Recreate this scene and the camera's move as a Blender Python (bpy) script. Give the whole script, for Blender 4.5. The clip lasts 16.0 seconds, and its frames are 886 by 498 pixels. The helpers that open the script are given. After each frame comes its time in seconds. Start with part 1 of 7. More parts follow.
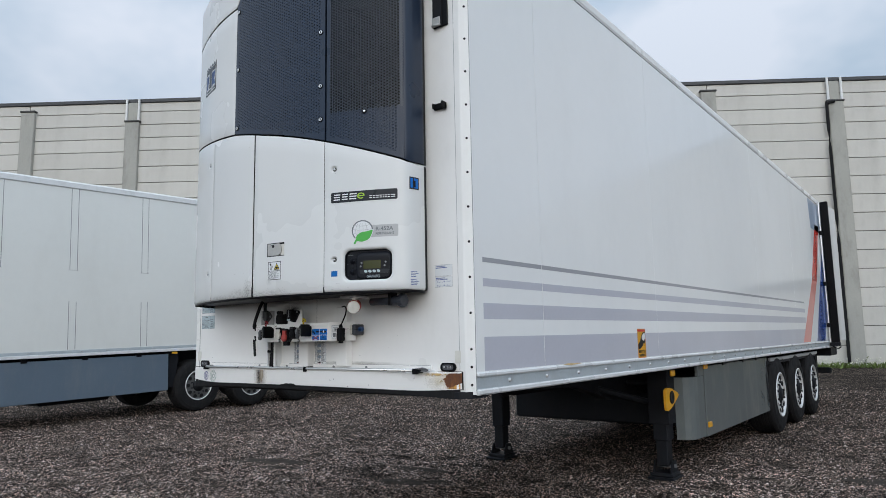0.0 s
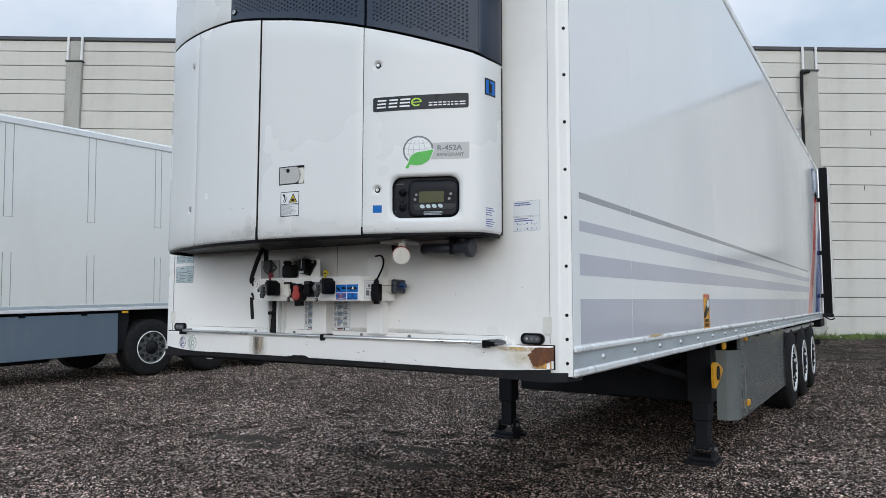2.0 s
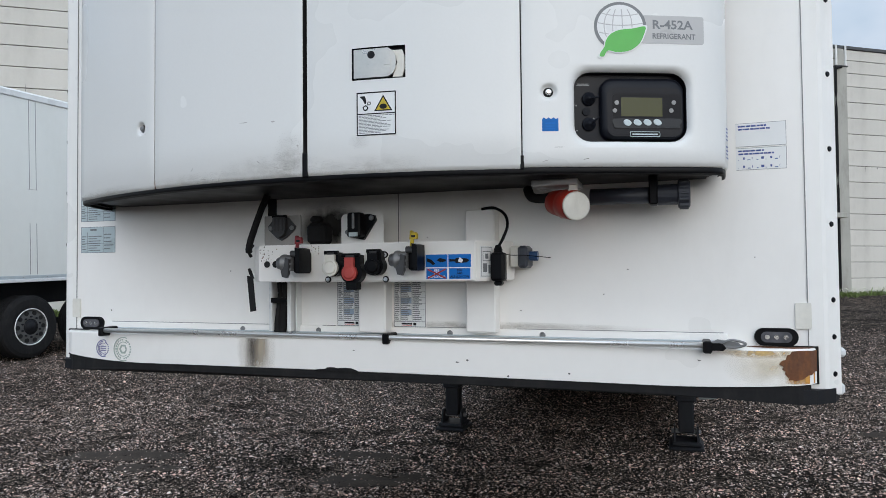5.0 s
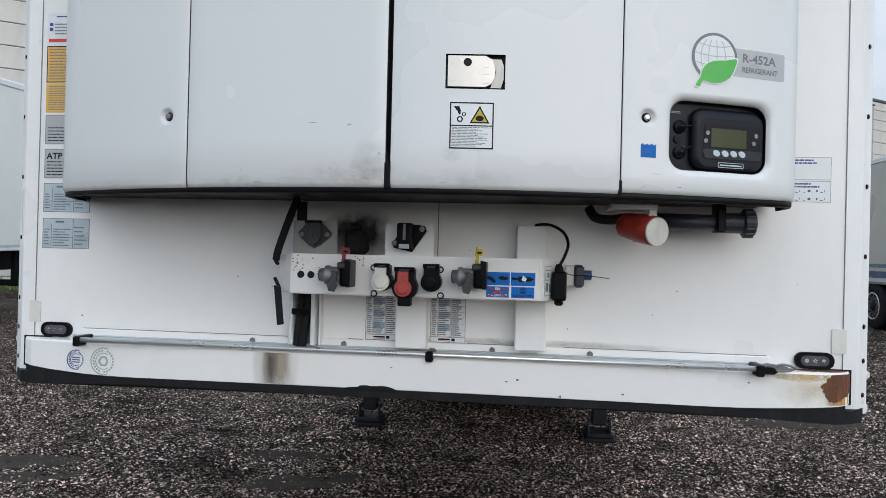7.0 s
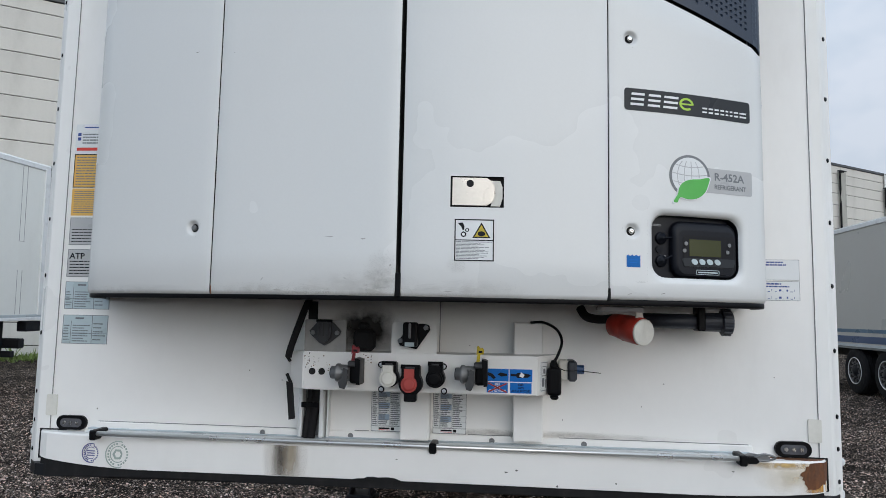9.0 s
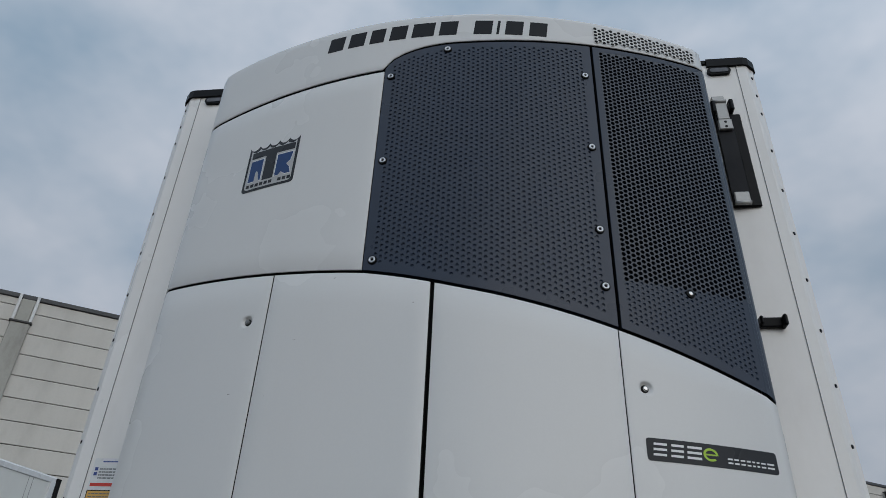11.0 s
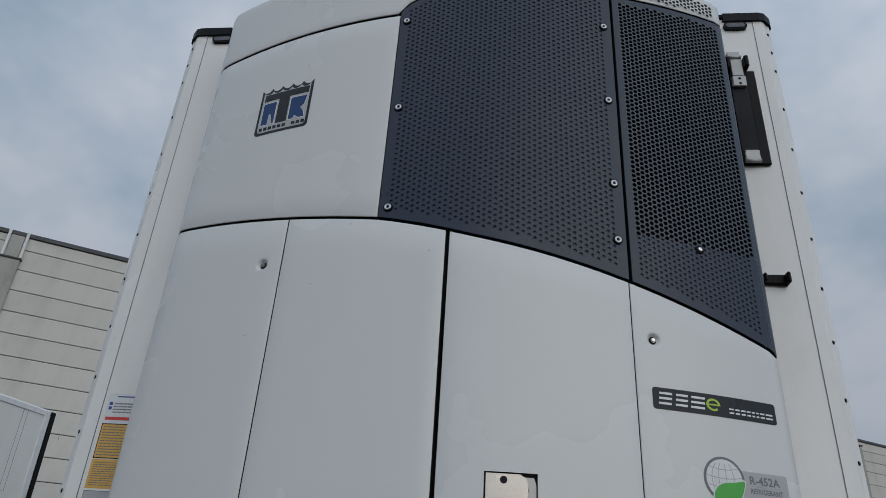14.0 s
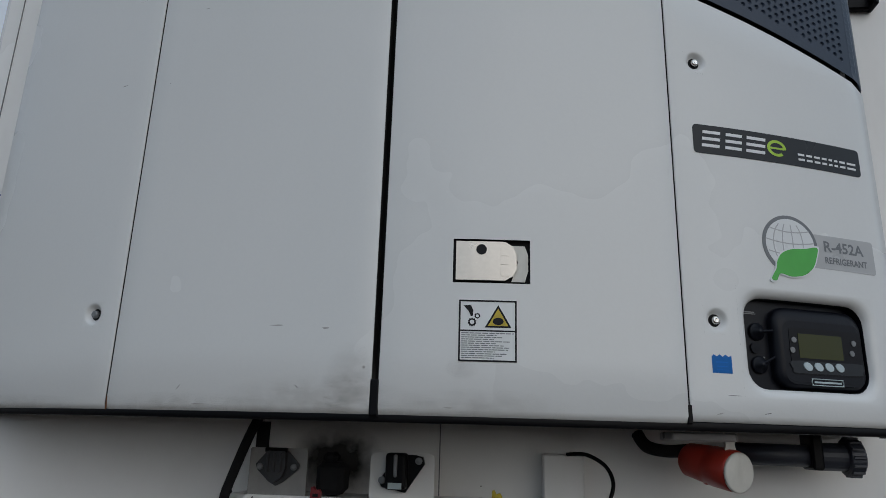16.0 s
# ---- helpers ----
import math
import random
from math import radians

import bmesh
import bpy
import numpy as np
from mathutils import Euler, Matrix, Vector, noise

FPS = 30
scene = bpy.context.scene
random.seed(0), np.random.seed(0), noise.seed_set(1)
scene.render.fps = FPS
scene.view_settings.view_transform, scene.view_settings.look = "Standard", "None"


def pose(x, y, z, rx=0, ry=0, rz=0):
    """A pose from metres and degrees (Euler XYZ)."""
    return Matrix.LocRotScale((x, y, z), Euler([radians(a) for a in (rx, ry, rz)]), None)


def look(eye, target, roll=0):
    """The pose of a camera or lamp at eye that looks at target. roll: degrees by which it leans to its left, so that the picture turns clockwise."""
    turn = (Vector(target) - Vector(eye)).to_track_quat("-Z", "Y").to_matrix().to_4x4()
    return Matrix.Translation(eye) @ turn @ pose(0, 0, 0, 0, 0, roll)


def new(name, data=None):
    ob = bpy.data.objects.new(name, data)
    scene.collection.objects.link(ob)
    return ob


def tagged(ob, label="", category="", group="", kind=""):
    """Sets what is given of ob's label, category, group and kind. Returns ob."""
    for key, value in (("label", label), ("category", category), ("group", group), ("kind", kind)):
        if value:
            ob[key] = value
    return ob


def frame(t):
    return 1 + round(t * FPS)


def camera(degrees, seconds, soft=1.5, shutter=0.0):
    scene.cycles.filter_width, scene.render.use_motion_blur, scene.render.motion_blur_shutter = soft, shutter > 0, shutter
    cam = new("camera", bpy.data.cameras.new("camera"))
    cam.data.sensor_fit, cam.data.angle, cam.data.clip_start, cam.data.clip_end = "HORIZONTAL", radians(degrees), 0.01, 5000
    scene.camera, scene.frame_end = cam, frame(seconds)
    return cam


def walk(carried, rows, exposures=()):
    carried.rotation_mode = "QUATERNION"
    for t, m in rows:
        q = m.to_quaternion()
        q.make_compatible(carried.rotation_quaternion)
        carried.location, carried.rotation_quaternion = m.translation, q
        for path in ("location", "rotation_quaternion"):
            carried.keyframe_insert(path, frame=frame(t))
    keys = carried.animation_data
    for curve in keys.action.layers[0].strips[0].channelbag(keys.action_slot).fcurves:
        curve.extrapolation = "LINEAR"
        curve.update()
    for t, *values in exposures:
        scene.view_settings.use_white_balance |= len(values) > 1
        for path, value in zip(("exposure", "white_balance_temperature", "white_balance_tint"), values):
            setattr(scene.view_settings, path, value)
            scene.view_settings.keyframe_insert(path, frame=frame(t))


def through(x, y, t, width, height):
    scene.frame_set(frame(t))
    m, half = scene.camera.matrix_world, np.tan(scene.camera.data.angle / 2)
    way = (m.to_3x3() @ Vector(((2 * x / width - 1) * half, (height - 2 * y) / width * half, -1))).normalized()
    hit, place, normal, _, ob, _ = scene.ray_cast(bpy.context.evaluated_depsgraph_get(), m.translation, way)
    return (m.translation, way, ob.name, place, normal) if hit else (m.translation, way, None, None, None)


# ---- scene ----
cam = camera(66.4, 16.0, soft=0.3)
PATH = [
    (0, (3.404, -3.021, 1.382), (2.202, -1.443, 1.643), -1.0),
    (0.5, (3.136, -2.878, 1.356), (1.956, -1.276, 1.566), 2.0),
    (1, (2.845, -2.773, 1.374), (1.717, -1.131, 1.552), 3.0),
    (1.5, (2.629, -2.669, 1.357), (1.504, -1.023, 1.507), 3.0),
    (2, (2.354, -2.528, 1.372), (1.260, -0.861, 1.528), 0.1),
    (2.5, (2.113, -2.443, 1.368), (1.019, -0.774, 1.510), 1.5),
    (3, (1.795, -2.365, 1.388), (0.847, -0.610, 1.534), 0.9),
    (3.5, (1.562, -2.253, 1.372), (0.617, -0.493, 1.467), 1.9),
    (4, (1.300, -2.085, 1.383), (0.454, -0.275, 1.470), -0.1),
    (4.2, (1.223, -2.043, 1.385), (0.401, -0.222, 1.468), -0.5),
    (6.3, (0.470, -1.953, 1.472), (0.143, 0.020, 1.492), 1.4),
    (6.5, (0.442, -1.949, 1.478), (0.114, 0.024, 1.491), 2.0),
    (7, (0.347, -2.020, 1.500), (0.102, -0.035, 1.509), 1.4),
    (7.5, (0.288, -2.119, 1.538), (0.102, -0.128, 1.534), 1.7),
    (8, (0.326, -2.140, 1.562), (0.096, -0.153, 1.557), 0.8),
    (8.5, (0.291, -2.163, 1.576), (0.099, -0.172, 1.600), 1.5),
    (9, (0.311, -2.180, 1.600), (0.108, -0.200, 1.795), 1.1),
    (9.5, (0.316, -2.191, 1.625), (0.086, -0.246, 2.033), 0.6),
    (10, (0.319, -2.187, 1.653), (0.057, -0.320, 2.320), 1.4),
    (10.2, (0.320, -2.196, 1.660), (0.052, -0.370, 2.430), 2.0),
    (12.3, (0.277, -2.267, 1.709), (0.062, -0.649, 2.864), 2.4),
    (12.5, (0.282, -2.268, 1.706), (0.059, -0.652, 2.863), 2.8),
    (13, (0.276, -2.285, 1.706), (0.055, -0.661, 2.853), 3.2),
    (13.5, (0.271, -2.284, 1.699), (0.043, -0.615, 2.777), 3.3),
    (14, (0.233, -2.269, 1.674), (0.014, -0.498, 2.578), 3.7),
    (14.5, (0.257, -2.141, 1.656), (0.023, -0.296, 2.390), 2.7),
    (15, (0.296, -1.929, 1.659), (0.038, -0.056, 2.309), 2.7),
    (15.5, (0.307, -1.807, 1.648), (0.060, 0.098, 2.206), 1.8),
    (16, (0.273, -1.639, 1.613), (0.044, 0.274, 2.147), 1.6),
]
EXPOSURES = [(0.0, -0.46), (1.5, -0.36), (4.2, -0.29), (8.5, -0.3), (9.5, -0.72), (10.2, -1.02), (12.3, -1.2), (13.5, -1.2), (14.5, -1.2), (16.0, -1.24)]
walk(cam, [(t, look(eye, target, roll)) for t, eye, target, roll in PATH], EXPOSURES)

# ---- world and light: an overcast sky with soft cloud ----
world = bpy.data.worlds.new("overcast")
scene.world = world
world.use_nodes = True
wn, wl = world.node_tree.nodes, world.node_tree.links
wn.clear()
w_out = wn.new("ShaderNodeOutputWorld")
w_bg = wn.new("ShaderNodeBackground")
w_sky = wn.new("ShaderNodeTexSky")
w_sky.sky_type = "NISHITA"
w_sky.sun_disc = False
SUN_UP, SUN_ROUND = radians(15), radians(148)
w_sky.sun_elevation, w_sky.sun_rotation = SUN_UP, SUN_ROUND
w_co = wn.new("ShaderNodeTexCoord")
w_map = wn.new("ShaderNodeMapping")
w_map.inputs["Scale"].default_value = (1.0, 1.0, 1.5)
w_noise = wn.new("ShaderNodeTexNoise")
w_noise.inputs["Scale"].default_value = 2.0
w_noise.inputs["Detail"].default_value = 5.0
w_noise.inputs["Roughness"].default_value = 0.55
w_ramp = wn.new("ShaderNodeValToRGB")
w_ramp.color_ramp.elements[0].position, w_ramp.color_ramp.elements[0].color = 0.37, (3.9, 5.6, 7.4, 1)
w_ramp.color_ramp.elements[1].position, w_ramp.color_ramp.elements[1].color = 0.61, (8.55, 9.32, 10.6, 1)
w_mix = wn.new("ShaderNodeMixRGB")
w_mix.inputs[0].default_value = 0.88
wl.new(w_co.outputs["Generated"], w_map.inputs["Vector"])
wl.new(w_map.outputs["Vector"], w_noise.inputs["Vector"])
wl.new(w_noise.outputs["Fac"], w_ramp.inputs["Fac"])
wl.new(w_sky.outputs["Color"], w_mix.inputs[1])
wl.new(w_ramp.outputs["Color"], w_mix.inputs[2])
wl.new(w_mix.outputs["Color"], w_bg.inputs["Color"])
# the cloud is brighter on the side where the sun stands behind it
w_dot = wn.new("ShaderNodeVectorMath")
w_dot.operation = "DOT_PRODUCT"
w_dot.inputs[1].default_value = (math.sin(SUN_ROUND) * math.cos(SUN_UP), math.cos(SUN_ROUND) * math.cos(SUN_UP), math.sin(SUN_UP))
wl.new(w_co.outputs["Generated"], w_dot.inputs[0])
w_glow = wn.new("ShaderNodeMapRange")
w_glow.inputs["From Min"].default_value, w_glow.inputs["From Max"].default_value = -0.3, 1.0
w_glow.inputs["To Min"].default_value, w_glow.inputs["To Max"].default_value = 0.115, 0.195
wl.new(w_dot.outputs["Value"], w_glow.inputs["Value"])
# and brighter overhead than at the horizon
w_sep = wn.new("ShaderNodeSeparateXYZ")
wl.new(w_co.outputs["Generated"], w_sep.inputs[0])
w_high = wn.new("ShaderNodeMapRange")
w_high.inputs["To Min"].default_value, w_high.inputs["To Max"].default_value = 0.82, 1.5
wl.new(w_sep.outputs["Z"], w_high.inputs["Value"])
w_both = wn.new("ShaderNodeMath")
w_both.operation = "MULTIPLY"
wl.new(w_glow.outputs["Result"], w_both.inputs[0])
wl.new(w_high.outputs["Result"], w_both.inputs[1])
wl.new(w_both.outputs[0], w_bg.inputs["Strength"])
wl.new(w_bg.outputs["Background"], w_out.inputs["Surface"])
sun = new("sun", bpy.data.lights.new("sun", "SUN"))
sun.data.energy, sun.data.angle, sun.data.color = 1.25, radians(55), (1.0, 0.95, 0.87)
sun.matrix_world = look((0, 0, 30), (0 - math.sin(SUN_ROUND) * 30 / math.tan(SUN_UP), 0 - math.cos(SUN_ROUND) * 30 / math.tan(SUN_UP), 0))

# ---- materials ----
def mat(name, color, rough=0.5, metal=0.0, vary=0.06, scale=3.0, fine=60.0, bump=0.0, dirt=None, dirt_amount=0.0, coat=0.0, island=0.0, spec=0.5, speck=0.0):
    """A node material: two scales of tone variation, roughness wear, fine relief, optional dirt stains."""
    m = bpy.data.materials.new(name)
    m.use_nodes = True
    n, l = m.node_tree.nodes, m.node_tree.links
    b = n["Principled BSDF"]
    b.inputs["Metallic"].default_value = metal
    b.inputs["Specular IOR Level"].default_value = spec
    b.inputs["Coat Weight"].default_value = coat
    b.inputs["Coat Roughness"].default_value = 0.035
    co = n.new("ShaderNodeTexCoord")
    big = n.new("ShaderNodeTexNoise")
    big.inputs["Scale"].default_value, big.inputs["Detail"].default_value = scale, 4
    small = n.new("ShaderNodeTexNoise")
    small.inputs["Scale"].default_value, small.inputs["Detail"].default_value = fine, 3
    for t in (big, small):
        l.new(co.outputs["Object"], t.inputs["Vector"])
    add = n.new("ShaderNodeMath")
    add.operation = "ADD"
    half = n.new("ShaderNodeMath")
    half.operation = "MULTIPLY"
    half.inputs[1].default_value = 0.45
    l.new(small.outputs["Fac"], half.inputs[0])
    l.new(big.outputs["Fac"], add.inputs[0])
    l.new(half.outputs[0], add.inputs[1])
    ramp = n.new("ShaderNodeMapRange")
    ramp.inputs["From Min"].default_value, ramp.inputs["From Max"].default_value = 0.42, 1.05
    ramp.inputs["To Min"].default_value, ramp.inputs["To Max"].default_value = 1 - vary, 1 + vary
    l.new(add.outputs[0], ramp.inputs["Value"])
    mul = n.new("ShaderNodeVectorMath")
    mul.operation = "SCALE"
    mul.inputs[0].default_value = color
    last = ramp.outputs["Result"]
    if island:
        info = n.new("ShaderNodeObjectInfo")
        geo = n.new("ShaderNodeNewGeometry")
        s = n.new("ShaderNodeMath")
        s.operation = "ADD"
        l.new(info.outputs["Random"], s.inputs[0])
        l.new(geo.outputs["Random Per Island"], s.inputs[1])
        f = n.new("ShaderNodeMath")
        f.operation = "FRACT"
        l.new(s.outputs[0], f.inputs[0])
        mr = n.new("ShaderNodeMapRange")
        mr.inputs["To Min"].default_value, mr.inputs["To Max"].default_value = 1 - island, 1 + island + speck
        bend = n.new("ShaderNodeMath")
        bend.operation, bend.inputs[1].default_value = "POWER", 3.9 if speck else 1.0
        l.new(f.outputs[0], bend.inputs[0])
        l.new(bend.outputs[0], mr.inputs["Value"])
        p = n.new("ShaderNodeMath")
        p.operation = "MULTIPLY"
        l.new(last, p.inputs[0])
        l.new(mr.outputs["Result"], p.inputs[1])
        last = p.outputs[0]
    l.new(last, mul.inputs["Scale"])
    colour = mul.outputs["Vector"]
    if dirt:
        st = n.new("ShaderNodeTexNoise")
        st.inputs["Scale"].default_value, st.inputs["Detail"].default_value, st.inputs["Roughness"].default_value = scale * 2.3, 6, 0.65
        mp = n.new("ShaderNodeMapping")
        mp.inputs["Scale"].default_value = (1, 1, 0.35)
        l.new(co.outputs["Object"], mp.inputs["Vector"])
        l.new(mp.outputs["Vector"], st.inputs["Vector"])
        r2 = n.new("ShaderNodeMapRange")
        r2.interpolation_type = "SMOOTHSTEP"
        r2.inputs["From Min"].default_value, r2.inputs["From Max"].default_value = 0.44, 0.84
        r2.inputs["To Min"].default_value, r2.inputs["To Max"].default_value = 0, dirt_amount
        l.new(st.outputs["Fac"], r2.inputs["Value"])
        mx = n.new("ShaderNodeMixRGB")
        mx.inputs[2].default_value = (*dirt, 1)
        l.new(r2.outputs["Result"], mx.inputs[0])
        l.new(colour, mx.inputs[1])
        colour = mx.outputs["Color"]
    l.new(colour, b.inputs["Base Color"])
    rr = n.new("ShaderNodeMapRange")
    rr.inputs["From Min"].default_value, rr.inputs["From Max"].default_value = 0.3, 0.7
    rr.inputs["To Min"].default_value, rr.inputs["To Max"].default_value = rough * 0.8, min(1, rough * 1.25)
    l.new(big.outputs["Fac"], rr.inputs["Value"])
    l.new(rr.outputs["Result"], b.inputs["Roughness"])
    if bump:
        bp = n.new("ShaderNodeBump")
        bp.inputs["Strength"].default_value, bp.inputs["Distance"].default_value = 0.5, bump
        l.new(small.outputs["Fac"], bp.inputs["Height"])
        l.new(bp.outputs["Normal"], b.inputs["Normal"])
    return m


M_GRP = mat("white_laminate", (0.86, 0.86, 0.85), 0.1, spec=0.36, vary=0.02, scale=0.8, fine=9, dirt=(0.55, 0.54, 0.5), dirt_amount=0.12)
M_FRONT = mat("white_front_paint", (0.845, 0.828, 0.8), 0.32, vary=0.025, scale=1.4, fine=25, dirt=(0.5, 0.48, 0.43), dirt_amount=0.2)
M_PROFILE = mat("white_corner_profile", (0.83, 0.82, 0.795), 0.3, vary=0.02, scale=2, fine=30, dirt=(0.5, 0.48, 0.43), dirt_amount=0.15)
M_UNIT = mat("white_unit_shell", (0.715, 0.716, 0.702), 0.25, vary=0.02, scale=1.6, fine=140, bump=0.0002, dirt=(0.55, 0.54, 0.5), dirt_amount=0.08)
M_SLATE = mat("slate_plastic", (0.016, 0.027, 0.05), 0.31, spec=0.4, vary=0.12, scale=4, fine=120, bump=0.0003)
M_GRILLE = mat("pierced_sheet_paint", (0.034, 0.043, 0.06), 0.4, spec=0.5, vary=0.12, scale=4, fine=120)
M_BLACK = mat("black_plastic", (0.004, 0.004, 0.005), 0.38, spec=0.12, vary=0.2, scale=8, fine=90, bump=0.0004)
M_VOID = mat("black_cavity", (0.006, 0.006, 0.006), 0.9, vary=0.1)
M_RUBBER = mat("black_rubber", (0.015, 0.015, 0.016), 0.8, spec=0.15, vary=0.25, scale=7, fine=70, bump=0.001, dirt=(0.05, 0.045, 0.04), dirt_amount=0.35)
M_CHASSIS = mat("dark_chassis_paint", (0.011, 0.012, 0.015), 0.55, spec=0.18, vary=0.25, scale=4, fine=50, bump=0.0005, dirt=(0.025, 0.022, 0.02), dirt_amount=0.4)
M_ALU = mat("dull_aluminium", (0.62, 0.63, 0.65), 0.34, metal=0.9, vary=0.1, scale=5, fine=80)
M_CHROME = mat("bright_steel", (0.62, 0.61, 0.59), 0.24, metal=1.0, vary=0.06, scale=12, fine=120)
M_RAIL = mat("white_rail_paint", (0.72, 0.73, 0.73), 0.3, vary=0.05, scale=4, fine=50, dirt=(0.4, 0.38, 0.34), dirt_amount=0.25)
M_RAILGREY = mat("galvanised_rail", (0.5, 0.55, 0.58), 0.4, metal=0.25, vary=0.12, scale=6, fine=60, dirt=(0.3, 0.28, 0.25), dirt_amount=0.2)
M_SKIRT = mat("grey_skirt_paint", (0.13, 0.145, 0.145), 0.2, vary=0.05, scale=2, fine=40, dirt=(0.3, 0.29, 0.26), dirt_amount=0.25)
M_SKIRTBLUE = mat("blue_grey_skirt_paint", (0.115, 0.155, 0.2), 0.35, vary=0.06, scale=1.5, fine=40, dirt=(0.3, 0.29, 0.26), dirt_amount=0.2)
M_STRIPE = mat("pale_grey_stripe", (0.53, 0.53, 0.585), 0.12, spec=0.36, vary=0.04, scale=2, fine=30)
M_STRIPEDARK = mat("grey_stripe", (0.37, 0.37, 0.39), 0.12, spec=0.36, vary=0.04, scale=2, fine=30)
M_RED = mat("red_stripe", (0.62, 0.04, 0.025), 0.15, vary=0.1, scale=2, fine=30)
M_PINK = mat("faded_red_stripe", (0.80, 0.27, 0.22), 0.15, vary=0.05, scale=2, fine=30)
M_BLUE = mat("blue_stripe", (0.016, 0.07, 0.3), 0.15, vary=0.1, scale=2, fine=30)
M_PALEBLUE = mat("pale_blue_film", (0.35, 0.43, 0.55), 0.15, vary=0.05, scale=2, fine=30)
M_YELLOW = mat("yellow_paint", (0.75, 0.36, 0.015), 0.4, vary=0.08, scale=15, fine=90, dirt=(0.2, 0.12, 0.03), dirt_amount=0.4)
M_SIGNORANGE = mat("orange_sign_film", (0.6, 0.16, 0.03), 0.35, vary=0.1, scale=30)
M_YELLOWTAG = mat("yellow_tag", (0.5, 0.37, 0.015), 0.4, vary=0.35, scale=60, fine=90)
M_REDPLASTIC = mat("red_plastic", (0.36, 0.026, 0.014), 0.42, vary=0.12, scale=14, fine=90, dirt=(0.2, 0.03, 0.02), dirt_amount=0.4)
M_CORAL = mat("coral_plastic", (0.4, 0.055, 0.045), 0.5, vary=0.1, scale=20, fine=90)
M_CREAM = mat("off_white_plastic", (0.68, 0.66, 0.6), 0.45, vary=0.08, scale=14, fine=80, dirt=(0.35, 0.33, 0.28), dirt_amount=0.35)
M_GREYMETAL = mat("grey_cast_metal", (0.22, 0.225, 0.23), 0.5, metal=0.5, vary=0.2, scale=16, fine=90, bump=0.0006)
M_DARKCAST = mat("dark_cast_alloy", (0.05, 0.05, 0.052), 0.5, metal=0.3, vary=0.3, scale=25, fine=120, bump=0.0008)
M_DIRTYPLATE = mat("dirty_grey_plate", (0.3, 0.29, 0.275), 0.5, vary=0.12, scale=14, fine=90, dirt=(0.15, 0.13, 0.11), dirt_amount=0.5)
M_FLAGRED = mat("deep_red_plastic", (0.2, 0.012, 0.016), 0.4, vary=0.2, scale=30, fine=120)
M_PIPE = mat("grey_plastic_pipe", (0.03, 0.034, 0.046), 0.45, vary=0.12, scale=8, fine=90)
M_LABEL = mat("white_label_film", (0.74, 0.75, 0.75), 0.3, vary=0.03, scale=8, fine=60)
M_SILVERLABEL = mat("silver_label_film", (0.46, 0.54, 0.56), 0.3, vary=0.06, scale=8, fine=60)
M_GREYPLATE = mat("grey_label_film", (0.45, 0.45, 0.45), 0.3, vary=0.05, scale=8, fine=60)
M_ORANGE = mat("amber_label_film", (0.72, 0.42, 0.09), 0.35, vary=0.05, scale=8, fine=60)
M_INK = mat("black_ink", (0.011, 0.011, 0.013), 0.4, spec=0.15, vary=0.1)
M_INKGREY = mat("grey_ink", (0.16, 0.17, 0.18), 0.4, vary=0.1)
M_INKBLUE = mat("blue_ink", (0.03, 0.06, 0.25), 0.4, vary=0.1)
M_STAMPBLUE = mat("faded_blue_stamp", (0.1, 0.1, 0.26), 0.5, vary=0.2, scale=40)
M_STAMPGREEN = mat("pale_green_stamp", (0.36, 0.42, 0.38), 0.5, vary=0.2, scale=40)
M_INKWHITE = mat("white_ink", (0.8, 0.8, 0.8), 0.35, vary=0.02)
M_CHARCOAL = mat("charcoal_badge", (0.026, 0.029, 0.033), 0.3, spec=0.2, vary=0.06)
M_GREEN = mat("leaf_green_film", (0.06, 0.42, 0.05), 0.3, vary=0.08, scale=12)
M_LIME = mat("lime_ink", (0.4, 0.62, 0.03), 0.3, vary=0.05)
M_SIGNBLUE = mat("deep_blue_film", (0.008, 0.13, 0.42), 0.45, spec=0.2, vary=0.1, scale=14)
M_BLUEFILM = mat("bright_blue_film", (0.008, 0.15, 0.52), 0.45, spec=0.2, vary=0.06, scale=14)
M_RUST = mat("rusted_steel", (0.12, 0.048, 0.022), 0.85, vary=0.4, scale=22, fine=120, bump=0.003, dirt=(0.3, 0.12, 0.03), dirt_amount=0.6)
M_RUSTRUN = mat("rust_stained_paint", (0.6, 0.42, 0.2), 0.5, vary=0.25, scale=30, fine=120, dirt=(0.75, 0.72, 0.66), dirt_amount=0.7)
M_LCD = mat("olive_display", (0.04, 0.043, 0.006), 0.2, spec=0.3, vary=0.03)
M_LENS = mat("smoked_lens", (0.10, 0.10, 0.11), 0.1, vary=0.3, scale=40)
M_CONCRETE = mat("pale_concrete_panel", (0.60, 0.575, 0.525), 0.8, vary=0.06, scale=0.5, fine=14, bump=0.004, dirt=(0.34, 0.32, 0.28), dirt_amount=0.35, island=0.035)
M_COLUMN = mat("grey_concrete_column", (0.40, 0.39, 0.35), 0.85, vary=0.1, scale=0.9, fine=12, bump=0.004, dirt=(0.17, 0.16, 0.14), dirt_amount=0.6)
M_JOINT = mat("dark_joint", (0.07, 0.07, 0.068), 0.9, vary=0.2, scale=1)
M_WALLJOINT = mat("weathered_panel_joint", (0.14, 0.125, 0.11), 0.9, vary=0.3, scale=2)
M_SEAMDARK = mat("fine_dark_seam", (0.2, 0.2, 0.2), 0.7, vary=0.3, scale=9)
